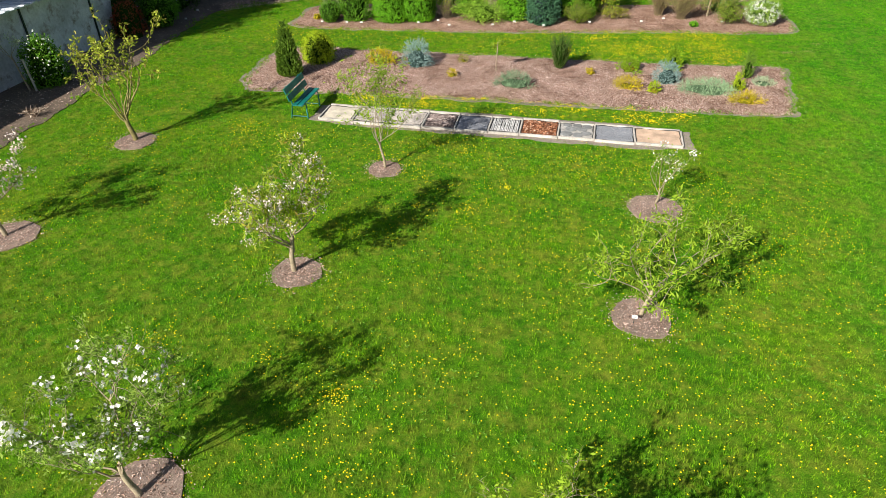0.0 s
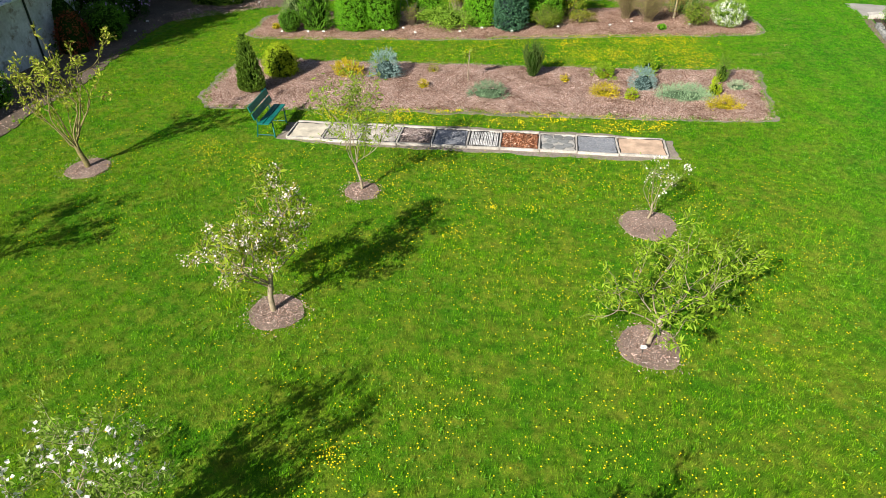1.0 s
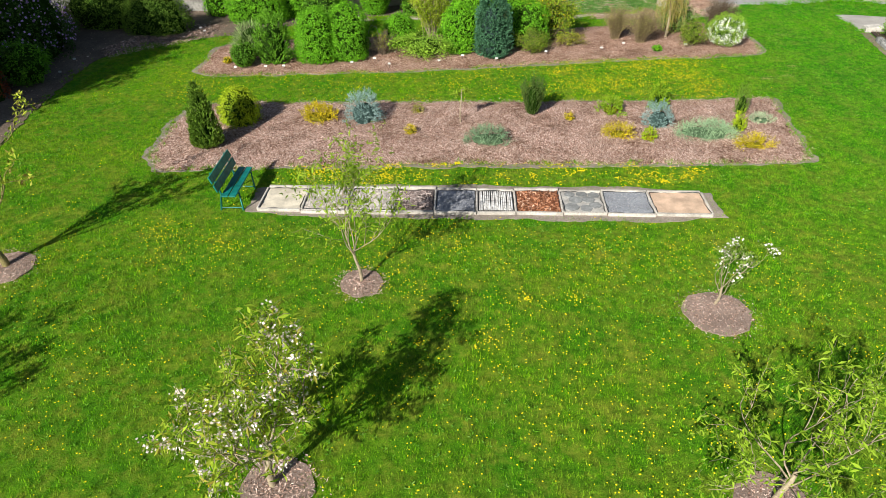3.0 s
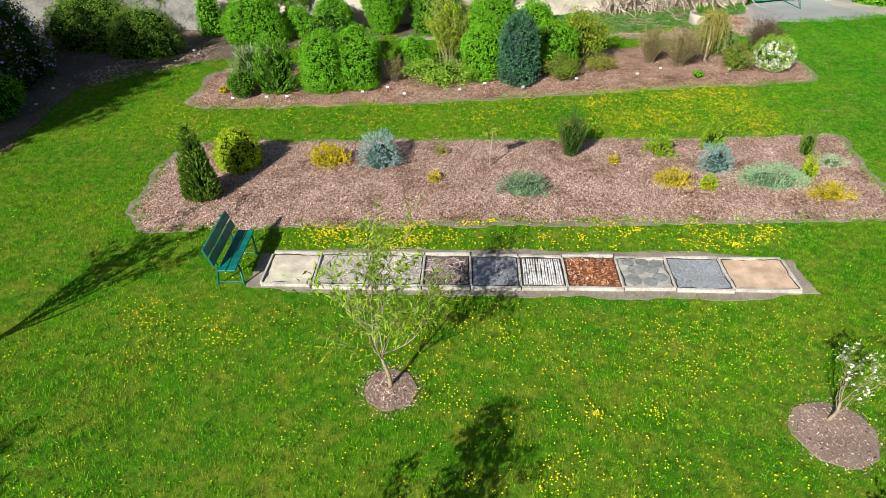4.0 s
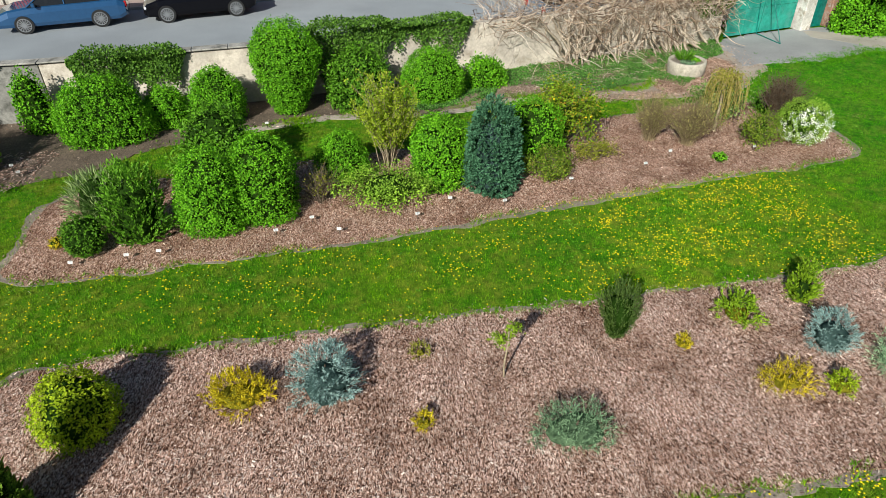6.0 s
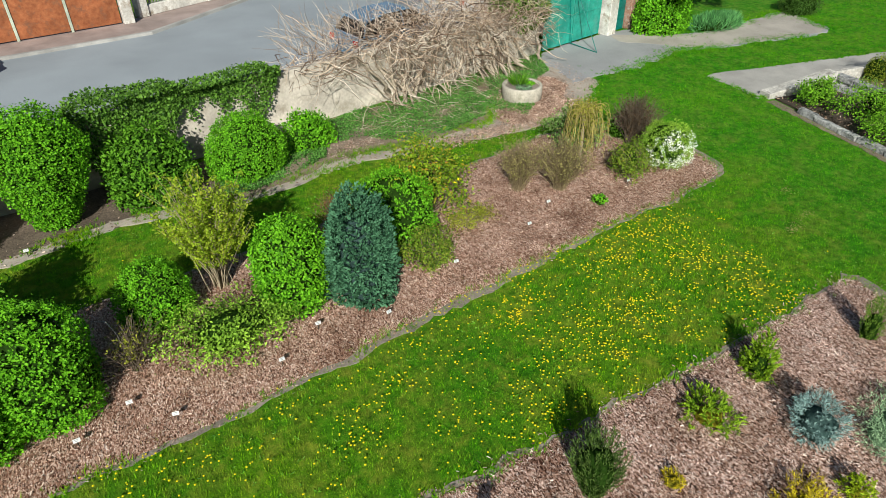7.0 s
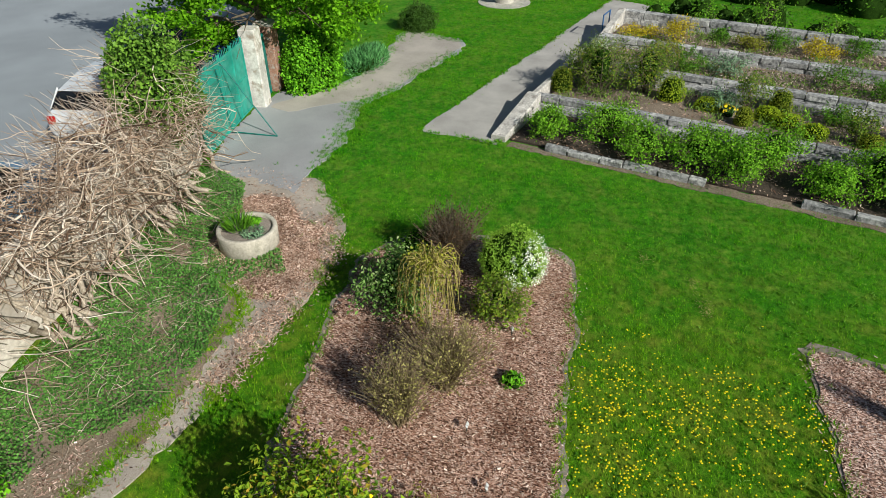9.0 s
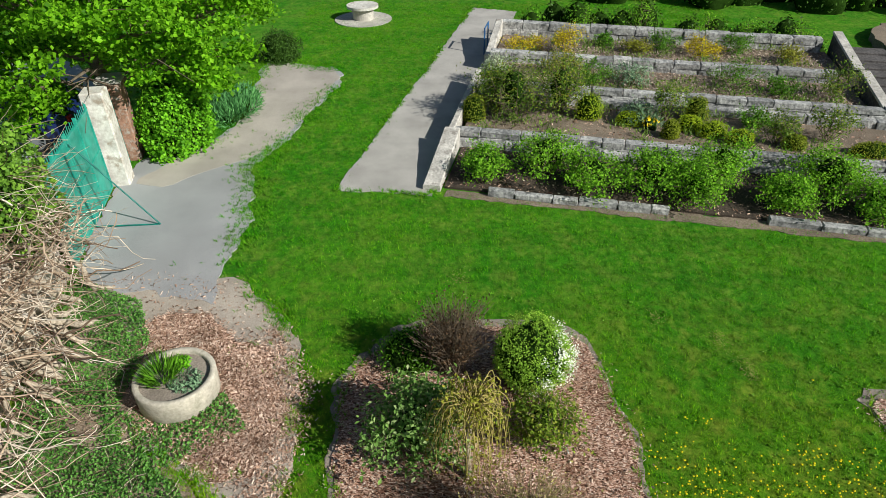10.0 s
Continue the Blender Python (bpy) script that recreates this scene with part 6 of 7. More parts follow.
leaves("foliage", P, rng.normal(size=P.shape) + np.array([0, 0, 1.3]), 0.13, rng, MAPLE, big, aspect=0.8, spread=0.3)
bush("leafy_shrub", "bright green leafy shrub at the gate", "shrub", 15.05, 36.45, 2.5, 2.0, BRIGHT, 6000, 0.11, "dome", depth=1.6, seed=302, aspect=0.8, lump=0.1)
bush("iris_clump", "clump of blue-green strap leaves by the path", "shrub", 17.3, 35.75, 2.6, 0.42, IRIS, 2600, 0.27, "dome", depth=1.2, seed=303, aspect=0.1, spread=0.5, up=0.9)
bush("clipped_shrub", "round dark shrub beside the round table", "shrub", 22.0, 35.6, 1.6, 1.0, DEEP, 2200, 0.08, "dome", seed=304)

tbl = thing("round_table", pose(27.2, 33.4, 0), "round pale concrete table on a paved patch", "table")
for nm, r0, r1, z0, z1, mt in (("paving", 1.2, 1.2, 0.0, 0.03, CONCRETE), ("base", 0.42, 0.46, 0.03, 0.5, CONCRETE), ("top", 0.66, 0.66, 0.501, 0.6, WHITEWASH)):
    bm = bmesh.new()
    bmesh.ops.create_cone(bm, cap_ends=True, segments=28, radius1=r0, radius2=r1, depth=z1 - z0)
    bmesh.ops.translate(bm, verts=bm.verts, vec=(0, 0, (z0 + z1) / 2))
    part(nm, bm, mt, tbl)

# ---- stone terraces ----
TR = pose(12.6, 29.35, 0, 0, 0, -9.8)


def tp(a, b, z=0.0):
    return TR @ Vector((a, -b, z))


def stone_wall(name, a, b0, b1, z0, z1, label, thick=0.35, along_a=False, length=0.5, courses=2, gap=0.0, seed=1):
    """A low wall of rough squared stones, each a part."""
    rr = random.Random(seed)
    ob = thing(name, TR, label, "stone wall")
    h = (z1 - z0) / courses
    for c in range(courses):
        t = b0 + (c % 2) * -0.2
        while t < b1 - 0.05:
            L = length * rr.uniform(0.7, 1.35)
            e = min(t + L, b1)
            s = max(t, b0)
            if e - s > 0.08:
                j = rr.uniform(-0.025, 0.025)
                zz = rr.uniform(-0.012, 0.012)
                if along_a:
                    bm = a_box(s + 0.008, e - 0.008, -a - thick / 2 + j, -a + thick / 2 + j, z0 + c * h + 0.004, z0 + (c + 1) * h + zz - 0.004, 0.018)
                else:
                    bm = a_box(a - thick / 2 + j, a + thick / 2 + j, -e + 0.008, -s - 0.008, z0 + c * h + 0.004, z0 + (c + 1) * h + zz - 0.004, 0.018)
                for v in bm.verts:
                    v.co += Vector((rr.uniform(-0.014, 0.014), rr.uniform(-0.014, 0.014), rr.uniform(-0.012, 0.012)))
                part("stone", bm, STONE, ob)
            t = e
    return ob


def terrace_bed(name, a0, a1, z, label, b0=0.4, b1=13.5, material=None):
    ob, line = sheet(name, [tuple(tp(a0, b0)[:2]), tuple(tp(a1, b0)[:2]), tuple(tp(a1, b1)[:2]), tuple(tp(a0, b1)[:2])], z, material or TERRACE_SOIL, label, "flower bed", wobble=0.0, rounds=0, thick=z + 0.05 if z > 0.05 else 0.05)
    chips(ob, line, 2600, int(a0 * 10) + 400, z, 0.06)
    return ob


T2, T3, T4 = 0.2, 0.35, 0.45
terrace_bed("terrace_bed", 0.3, 2.7, 0.06, "lowest terrace bed of dark shaded soil and mulch", b0=-0.1, material=DARK_SHADED_SOIL)
terrace_bed("terrace_bed", 2.8, 5.7, T2, "terrace bed of brown mulch and soil", b0=-0.2, b1=11.0)
terrace_bed("terrace_bed", 5.8, 8.6, T3, "terrace bed of brown mulch and soil", b0=-0.2, b1=10.8)
terrace_bed("terrace_bed", 8.7, 11.4, T4, "upper terrace bed of dry mulch", b0=-0.2, b1=10.8)
stone_wall("stone_edging", 0.2, 0.95, 5.0, 0, 0.17, "low grey stone edging beside the lawn", 0.2, courses=1, length=0.8, seed=1)
stone_wall("stone_edging", 0.2, 7.05, 13.0, 0, 0.17, "low grey stone edging beside the lawn", 0.2, courses=1, length=0.8, seed=2)
stone_wall("terrace_wall", 2.6, -0.4, 13.0, 0.02, 0.24, "weathered grey stone terrace wall", 0.26, courses=1, length=0.9, seed=3)
stone_wall("terrace_wall", 2.78, -0.4, 13.0, 0.1, 0.46, "set-back top course of a stone terrace wall", 0.28, courses=2, length=0.8, seed=8)
stone_wall("terrace_wall", 5.62, -0.2, 11.0, 0.16, 0.42, "lower step of a weathered stone terrace wall", 0.26, courses=1, length=0.9, seed=4)
stone_wall("terrace_wall", 5.88, -0.2, 11.0, 0.3, 0.66, "set-back top course of a stone terrace wall", 0.26, courses=2, length=0.8, seed=5)
stone_wall("terrace_wall", 8.62, -0.3, 10.4, 0.3, 0.7, "weathered grey stone terrace wall", 0.34, courses=2, length=0.75, seed=6)
stone_wall("terrace_wall", 11.4, -0.3, 10.6, 0.4, 0.92, "pale grey stone wall closing the terraces", 0.36, courses=2, length=0.75, seed=7)


# dark colour for the step cheeks and treads; the copings stay pale
DARK_STONE = surface("dark_stone", (0.05, 0.046, 0.046), (0.15, 0.135, 0.13), 14, 1.6, 0.9, 0.6, step=0.03)


def cheek(a0, a1, z0, z1, b, thick, label, material=None):
    """A low wall of cast stone whose top slopes along the terraces."""
    bm = bmesh.new()
    cut = 7
    rows = []
    for i in range(cut + 1):
        x = a0 + (a1 - a0) * i / cut
        top = z0 + (z1 - z0) * i / cut + 0.02 * noise.noise(Vector((x * 2.1, b, 1)))
        rows.append([bm.verts.new((x, -b + dy, z)) for dy, z in ((0, -0.02), (0, top - 0.02), (-0.02, top), (0.02 - thick, top), (-thick, top - 0.02), (-thick, -0.02))])
    for r0, r1 in zip(rows, rows[1:]):
        for k in range(5):
            bm.faces.new((r0[k], r1[k], r1[k + 1], r0[k + 1]))
    bm.faces.new(rows[0]), bm.faces.new(rows[-1][::-1])
    bmesh.ops.recalc_face_normals(bm, faces=bm.faces)
    wall = tagged(part("cheek_wall", bm, material or STONE_PALE, at=TR), label, "stone wall")
    if material:
        tilt = math.degrees(math.atan2(z1 - z0, a1 - a0))
        part("coping", a_box(0, a1 - a0 + 0.1, -thick - 0.03, 0.03, 0.012, 0.09, 0.015, m=pose(a0 - 0.05, -b, z0, 0, -tilt)), STONE_PALE, wall, "pale stone coping")


cheek(0.12, 2.55, 0.16, 0.55, -0.58, 0.42, "pale sloping stone cheek wall beside the path")
cheek(2.62, 6.9, 0.5, 0.62, -0.5, 0.17, "narrow pale stone kerb wall beside the path")
cheek(8.7, 11.3, 0.5, 0.98, -0.52, 0.26, "pale sloping stone cheek wall with handrail")
cheek(5.9, 8.4, 0.5, 0.75, 10.95, 0.24, "dark cheek wall beside the garden steps", DARK_STONE)
cheek(8.9, 11.6, 0.68, 1.0, 10.95, 0.24, "dark cheek wall beside the upper steps", DARK_STONE)
for i in range(10):
    a = 5.6 + i * 0.62
    part_at = a_box(a, a + 0.62, -12.73, -11.31, 0.0, 0.06 + i * 0.055, 0.012)
    tagged(part("garden_step", part_at, DARK_STONE, at=TR), "dark stone step between cheek walls", "step", "steps between the terraces", "structure")
sheet("soil_bank", [tuple(tp(a, b)[:2]) for a, b in ((8.5, 13.3), (16, 13.3), (17, 18), (8, 19))], 0.3, TERRACE_SOIL, "bare brown soil bank beyond the steps", "soil", seed=35, wobble=0.1, thick=0.4)


def t_loose(name, label, cat, a, b, z, *args, **k):
    p = tp(a, b)
    return loose_bush(name, label, cat, p.x, p.y, *args, z=z, **k)


BOX = leafy("box_leaf", (0.11, 0.15, 0.012), (0.26, 0.31, 0.025), 0.3)
ROSE_LEAF = leafy("rose_leaf", (0.045, 0.15, 0.010), (0.23, 0.46, 0.03), 0.45)
for i, (a, b, w, h) in enumerate([(0.95, 0.75, 1.1, 0.75), (1.55, 2.2, 1.5, 1.05), (0.95, 3.3, 1.3, 0.85), (1.1, 4.6, 1.4, 0.9), (0.9, 5.7, 1.3, 0.95), (1.7, 6.2, 1.2, 1.15), (0.95, 7.5, 1.1, 0.7), (1.8, 8.6, 1.6, 1.1), (0.9, 9.4, 1.2, 0.8), (1.1, 10.8, 1.5, 0.9), (1.4, 12.2, 1.4, 0.9)]):
    t_loose("rose_bush", "leafy green rose bush behind the stone edging", "rose bush", a, b, 0.06, w * 1.1, h * 1.1, ROSE_LEAF, 4000, 0.06, 420 + i, None, 18, 0.7, heart=0.4, group="rose bushes on the lowest terrace")
for i, (a, b, w, d, h) in enumerate([(3.95, -0.05, 0.66, 0.6, 0.72), (4.75, 3.08, 0.78, 0.7, 0.7), (5.2, 6.01, 0.62, 0.55, 0.68), (4.5, 4.23, 0.85, 0.5, 0.36), (3.85, 5.23, 0.45, 0.42, 0.5), (4.45, 5.75, 0.7, 0.5, 0.4), (4.15, 6.3, 0.8, 0.5, 0.4), (3.8, 6.95, 0.75, 0.5, 0.38), (3.85, 8.28, 0.6, 0.5, 0.34), (3.75, 10.04, 1.1, 0.5, 0.34)]):
    p = tp(a, b)
    bush("box_ball", "clipped olive-green box shrub on the terrace", "hedge", p.x, p.y, d, h, GOLD if i in (1, 3, 5, 6, 7) else BOX, 1500, 0.04, "column", seed=440 + i, aspect=0.7, lump=0.05, jit=0.05, depth=w, spread=0.6, z=T2, group="clipped box shrubs", tuft=1)
SHRUBS = [
    (4.3, 1.0, T2, 1.7, 1.9, TERRACE_BUSH), (5.0, 2.25, T2, 1.6, 1.7, TERRACE_BUSH), (4.8, 0.5, T2, 1.3, 1.4, TERRACE_BUSH),
    (9.4, 2.1, T4, 1.0, 1.0, YELLOW), (4.9, 5.2, T2, 1.0, 1.3, TERRACE_BUSH), (7.0, 3.15, T3, 0.8, 0.75, MID), (7.2, 4.3, T3, 1.3, 0.7, BLUE_GREEN),
    (7.4, 7.3, T3, 1.5, 0.95, MID), (7.2, 8.6, T3, 0.9, 0.6, MID), (4.75, 4.4, T2, 0.9, 0.6, BLUE_GREEN), (4.0, 7.9, T2, 1.0, 0.9, TERRACE_BUSH),
    (4.4, 9.2, T2, 1.1, 1.0, TERRACE_BUSH), (10.2, 6.6, T4, 1.1, 0.6, YELLOW), (10.4, 5.3, T4, 0.8, 0.7, MID), (10.6, 7.8, T4, 0.9, 0.8, MID),
    (9.9, 9.3, T4, 0.9, 0.6, OLIVE), (7.1, 10.0, T3, 1.2, 1.15, TERRACE_BUSH), (9.8, 0.75, T4, 1.3, 0.35, YELLOW), (7.2, 0.1, T3, 0.9, 0.6, GREY_GREEN),
    (10.0, 4.5, T4, 0.8, 0.5, OLIVE), (10.6, 3.4, T4, 0.6, 0.4, MID), (5.0, 7.5, T2, 0.8, 0.5, MID), (7.6, 2.2, T3, 0.9, 0.8, OLIVE),
]
for i, (a, b, z, w, h, mt) in enumerate(SHRUBS):
    t_loose("garden_shrub", {TERRACE_BUSH: "dark green bush with yellowish young leaves", OLIVE: "loose olive shrub on a stone terrace", YELLOW: "yellow-leaved shrub on a stone terrace", BLUE_GREEN: "blue-green leafy clump on a terrace", MID: "green leafy perennial on a terrace", GREY_GREEN: "silvery shrub at the terrace's edge"}[mt], "shrub", a, b, z, w * 1.1, h, mt, 3400 if i < 3 else 1300, 0.065, 460 + i, None, 24 if i < 3 else 11, heart=0.3 if i < 3 else 0.0)
for i in range(26):
    row = i % 13
    p = tp(12.2 + (i % 2) * 0.5 if i < 13 else 19.0 + (i % 3) * 0.9, 0.7 + row * 0.82 if i < 13 else 0.5 + row * 1.5)
    bush("far_shrub", "dark green shrub behind the terraces", "shrub", p.x, p.y, 1.3 if i < 13 else 2.6, (1.15 if i < 6 else 0.75) + 0.25 * (i % 3) if i < 13 else 1.6 + 0.3 * (i % 3), DEEP if i % 2 else MID, 420, 0.14, "dome", seed=490 + i, lump=0.28, jit=0.25, group="shrubs behind the terraces", tuft=1)
TERRACE_WEED = leafy("terrace_weed", (0.07, 0.14, 0.02), (0.20, 0.30, 0.06), 0.3)
PALE_CHIP = chips_material("pale_chip", [(0.0, (0.22, 0.17, 0.12)), (0.5, (0.50, 0.42, 0.34)), (1.0, (0.76, 0.68, 0.58))])
for a0, a1, z, n in ((3.0, 5.4, T2, 1500), (6.1, 8.4, T3, 1900), (8.9, 11.1, T4, 1500)):
    rr = np.random.default_rng(int(a0 * 100))
    c = np.column_stack([rr.uniform(a0, a1, 46), rr.uniform(0.2, 10.4, 46)])
    q = c[rr.integers(0, 46, n)] + rr.normal(0, 0.16, (n, 2))
    q = np.column_stack([np.clip(q[:, 0], a0, a1), np.clip(q[:, 1], 0.0, 10.6)])
    P = np.array([tp(a, b)[:] for a, b in q]) + np.column_stack([0 * q, z + 0.02 + rr.uniform(0, 0.16, n)])
    v, f = leaf_arrays(P, np.tile([0, 0, 1.0], (n, 1)), 0.12, rr, 0.3, 0.6)
    tagged(put("terrace_plants", mesh_of("terrace_plants", v, f), TERRACE_WEED), "low green perennials scattered over a terrace", "plants", "", "stuff")
    if z > 0.3:
        k = 3500
        q = np.column_stack([rr.uniform(a0, a1, k), rr.uniform(0.0, 10.6, k)])
        P = np.array([tp(a, b, z + 0.012)[:] for a, b in q]) + rr.uniform(0, 0.015, (k, 3)) * np.array([0, 0, 1])
        v, f = leaf_arrays(P, np.tile([0, 0, 1.0], (k, 1)), 0.08, rr, 0.45, 0.25)
        tagged(put("pale_chips", mesh_of("pale_chips", v, f), PALE_CHIP), "pale dry wood chips on an upper terrace", "mulch", "", "stuff")
for i, (a, b, h) in enumerate([(11.9, 2.6, 1.5), (12.1, 4.6, 1.9), (11.8, 6.8, 1.4), (12.6, 8.6, 1.2), (12.2, 10.2, 1.3)]):
    t_loose("tall_rose", "tall sparse rose behind the terrace wall", "rose bush", a, b, 0.0, 1.2, h, ROSE_LEAF, 900, 0.08, 510 + i, None, 12, group="tall roses behind the terraces")
sheet("soil_edge", [tuple(tp(a, b)[:2]) for a, b in ((-0.1, 0.0), (0.3, 0.0), (0.3, 13.4), (-0.1, 13.4))], 0.014, TERRACE_SOIL, "dry trodden strip along the stone edging", "soil", seed=34, wobble=0.07)
p = tp(4.35, 4.75)
bush("daffodils", "clump of yellow daffodils on the terrace", "flowers", p.x, p.y, 0.5, 0.3, BLUE_GREEN, 90, 0.25, "dome", seed=499, aspect=0.1, up=1.0, z=T2, extra=(FLOWER_YELLOW, 26, 0.1, 0.4, "blossom"))
p = tp(10.5, -0.75)
rail = thing("hand_rail", pose(p.x, p.y, 0, 0, 0, -9.8), "short blue metal handrail by the path", "handrail")
BLUE_METAL = plain("blue_metal", (0.03, 0.12, 0.32), 0.4)
for x in (-0.4, 0.4):
    tubes("post", [([(x, 0, 0), (x, 0, 0.95)], 0.025, 0.025)], BLUE_METAL, rail, "", 6)
tubes("rail", [([(-0.45, 0, 0.95), (0.45, 0, 0.95)], 0.025, 0.025)], BLUE_METAL, rail, "", 6)


# ---- cars ----
GLASS = plain("car_glass", (0.012, 0.014, 0.016), 0.06, spec=0.6)
TYRE = plain("tyre_rubber", (0.015, 0.015, 0.015), 0.85)
RIM = plain("alloy_rim", (0.55, 0.56, 0.58), 0.3, 0.8)
LAMP_RED = plain("tail_lamp", (0.45, 0.01, 0.01), 0.2)
LAMP_CLEAR = plain("head_lamp", (0.6, 0.62, 0.65), 0.1)
PLATE = plain("plate_white", (0.7, 0.7, 0.68), 0.5)


def loft(sections):
    """A closed skin through rings of equal length."""
    bm = bmesh.new()
    rings = [[bm.verts.new(p) for p in s] for s in sections]
    k = len(rings[0])
    for a, b in zip(rings, rings[1:]):
        for i in range(k):
            bm.faces.new((a[i], a[(i + 1) % k], b[(i + 1) % k], b[i]))
    bm.faces.new(rings[0]), bm.faces.new(rings[-1][::-1])
    bmesh.ops.recalc_face_normals(bm, faces=bm.faces)
    return bm


def car_at(m, paint, label, length=4.15, tail=0.0):
    ob = thing("car", m, label, "car")
    h = length / 2
    secs = []
    for x, zt, w in [(-h, 0.62, 0.72), (-h + 0.06, 0.84, 0.82), (-h + 0.3, 0.95, 0.86), (-0.9, 0.93, 0.87), (0.5, 0.92, 0.87), (0.95, 0.90, 0.86), (h - 0.55, 0.82, 0.84), (h - 0.15, 0.68, 0.78), (h, 0.52, 0.66)]:
        zb = 0.24 if abs(x) < h - 0.1 else 0.34
        secs.append([(x, -w + 0.05, zb), (x, -w, zb + 0.12), (x, -w, zt - 0.22), (x, -w + 0.05, zt - 0.05), (x, -w + 0.14, zt), (x, w - 0.14, zt), (x, w - 0.05, zt - 0.05), (x, w, zt - 0.22), (x, w, zb + 0.12), (x, w - 0.05, zb)])
    part("body", loft(secs), paint, ob, smooth=False)
    gx = [(-h + 0.22 + tail, 0.93, 0.72), (-h + 0.55 + tail, 1.30, 0.62), (-0.75, 1.42, 0.58), (0.1, 1.42, 0.58), (0.42, 1.33, 0.60), (1.05, 0.9, 0.72)]
    part("glazing", loft([[(x, -0.78, 0.88), (x, -w, z), (x, w, z), (x, 0.78, 0.88)] for x, z, w in gx]), GLASS, ob, "dark glass")
    part("roof", loft([[(x, -w, z), (x, -w + 0.06, z + 0.03), (x, w - 0.06, z + 0.03), (x, w, z)] for x, z, w in ((-h + 0.5 + tail, 1.28, 0.63), (-0.75, 1.425, 0.6), (0.1, 1.425, 0.6), (0.36, 1.36, 0.61))]), paint, ob)
    for s in (-1, 1):
        for x0, x1 in ((-h + 0.3 + tail, -h + 0.55 + tail), (-0.2, -0.2), (1.05, 0.4)):
            tubes("pillar", [([(x0, s * 0.78, 0.9), (x1, s * 0.615, 1.4 if x0 == x1 else 1.34)], 0.03, 0.03)], paint, ob, "", 5)
        part("head_lamp", a_box(h - 0.2, h - 0.035, s * 0.6 - 0.11, s * 0.6 + 0.11, 0.50, 0.60, 0.02), LAMP_CLEAR, ob)
        part("tail_lamp", a_box(-h - 0.012, -h + 0.1, s * 0.66 - 0.1, s * 0.66 + 0.1, 0.62, 0.82, 0.02), LAMP_RED, ob)
        part("mirror", a_box(0.72, 0.84, s * 0.93 - 0.08, s * 0.93 + 0.08, 0.92, 1.04, 0.02), paint, ob)
        for x in (-1.27, 1.27):
            bm = bmesh.new()
            bmesh.ops.create_cone(bm, cap_ends=True, segments=24, radius1=0.315, radius2=0.315, depth=0.2, matrix=pose(x, s * 0.79, 0.315, 90))
            wheel = part("wheel", bm, TYRE, ob)
            bm = bmesh.new()
            for k in range(14):
                box(bm, -0.014, 0.014, -0.012, 0.012, 0.05, 0.215, 0, pose(x, s * 0.895, 0.315, 0, k * 360 / 14, 0))
                box(bm, -0.055, 0.055, -0.012, 0.012, 0.21, 0.235, 0, pose(x, s * 0.896, 0.315, 0, k * 360 / 14, 0))
            bmesh.ops.create_cone(bm, cap_ends=True, segments=16, radius1=0.07, radius2=0.05, depth=0.03, matrix=pose(x, s * 0.895, 0.315, 90))
            part("rim", bm, RIM, wheel, "silver alloy rim")
    part("number_plate", a_box(h - 0.03, h + 0.012, -0.24, 0.24, 0.4, 0.5, 0), PLATE, ob)
    return ob


BLACK = plain("black_paint", (0.004, 0.004, 0.006), 0.08, 0.0, 0.2, 0.0)
BLUE_PAINT = plain("blue_paint", (0.02, 0.09, 0.22), 0.2, 0.3, 0.5, 1.0)
RED_PAINT = plain("dark_red_paint", (0.10, 0.008, 0.012), 0.2, 0.2, 0.5, 1.0)
SILVER = plain("pale_blue_paint", (0.22, 0.36, 0.50), 0.2, 0.3, 0.5, 1.0)
NAVY = plain("navy_paint", (0.015, 0.03, 0.13), 0.25, 0.1, 0.5, 1.0)
WHITE_PAINT = plain("white_paint", (0.72, 0.73, 0.75), 0.25, 0.0, 0.5, 1.0)
car_at(pose(-10.25, 41.25, STREET, 0, 0, 192), BLACK, "black hatchback parked at the far kerb")
car_at(pose(-15.1, 40.6, STREET, 0, 0, 192), BLUE_PAINT, "blue saloon parked behind the black car", 4.5, 0.35)
car_at(pose(-22.6, 38.5, STREET, 0, 0, 186), RED_PAINT, "dark red car parked at the street")
car_at(pose(4.2, 37.7, STREET, 0, 0, 12.5), SILVER, "pale blue car parked behind the climber")
car_at(pose(9.9, 39.3, STREET, 0, 0, 14), WHITE_PAINT, "white car parked outside the gate")
car_at(pose(13.9, 40.6, STREET, 0, 0, 100), NAVY, "dark blue car parked outside the gate", 4.3)

# ---- fences across the street ----
FENCE_RED = surface("red_fence", (0.22, 0.03, 0.03), (0.34, 0.06, 0.05), 10, 1, 0.7, 0.1)
FENCE_BROWN = surface("rusty_sheet", (0.26, 0.075, 0.028), (0.42, 0.15, 0.06), 7, 1.4, 0.7, 0.2, stain=(0.20, 0.09, 0.05))
FENCE_POST = surface("pale_green_post", (0.42, 0.46, 0.36), (0.58, 0.62, 0.50), 12, 1, 0.7, 0.1)
FENCE_GREY = surface("grey_green_fence", (0.16, 0.17, 0.13), (0.27, 0.28, 0.22), 12, 1, 0.7, 0.2)


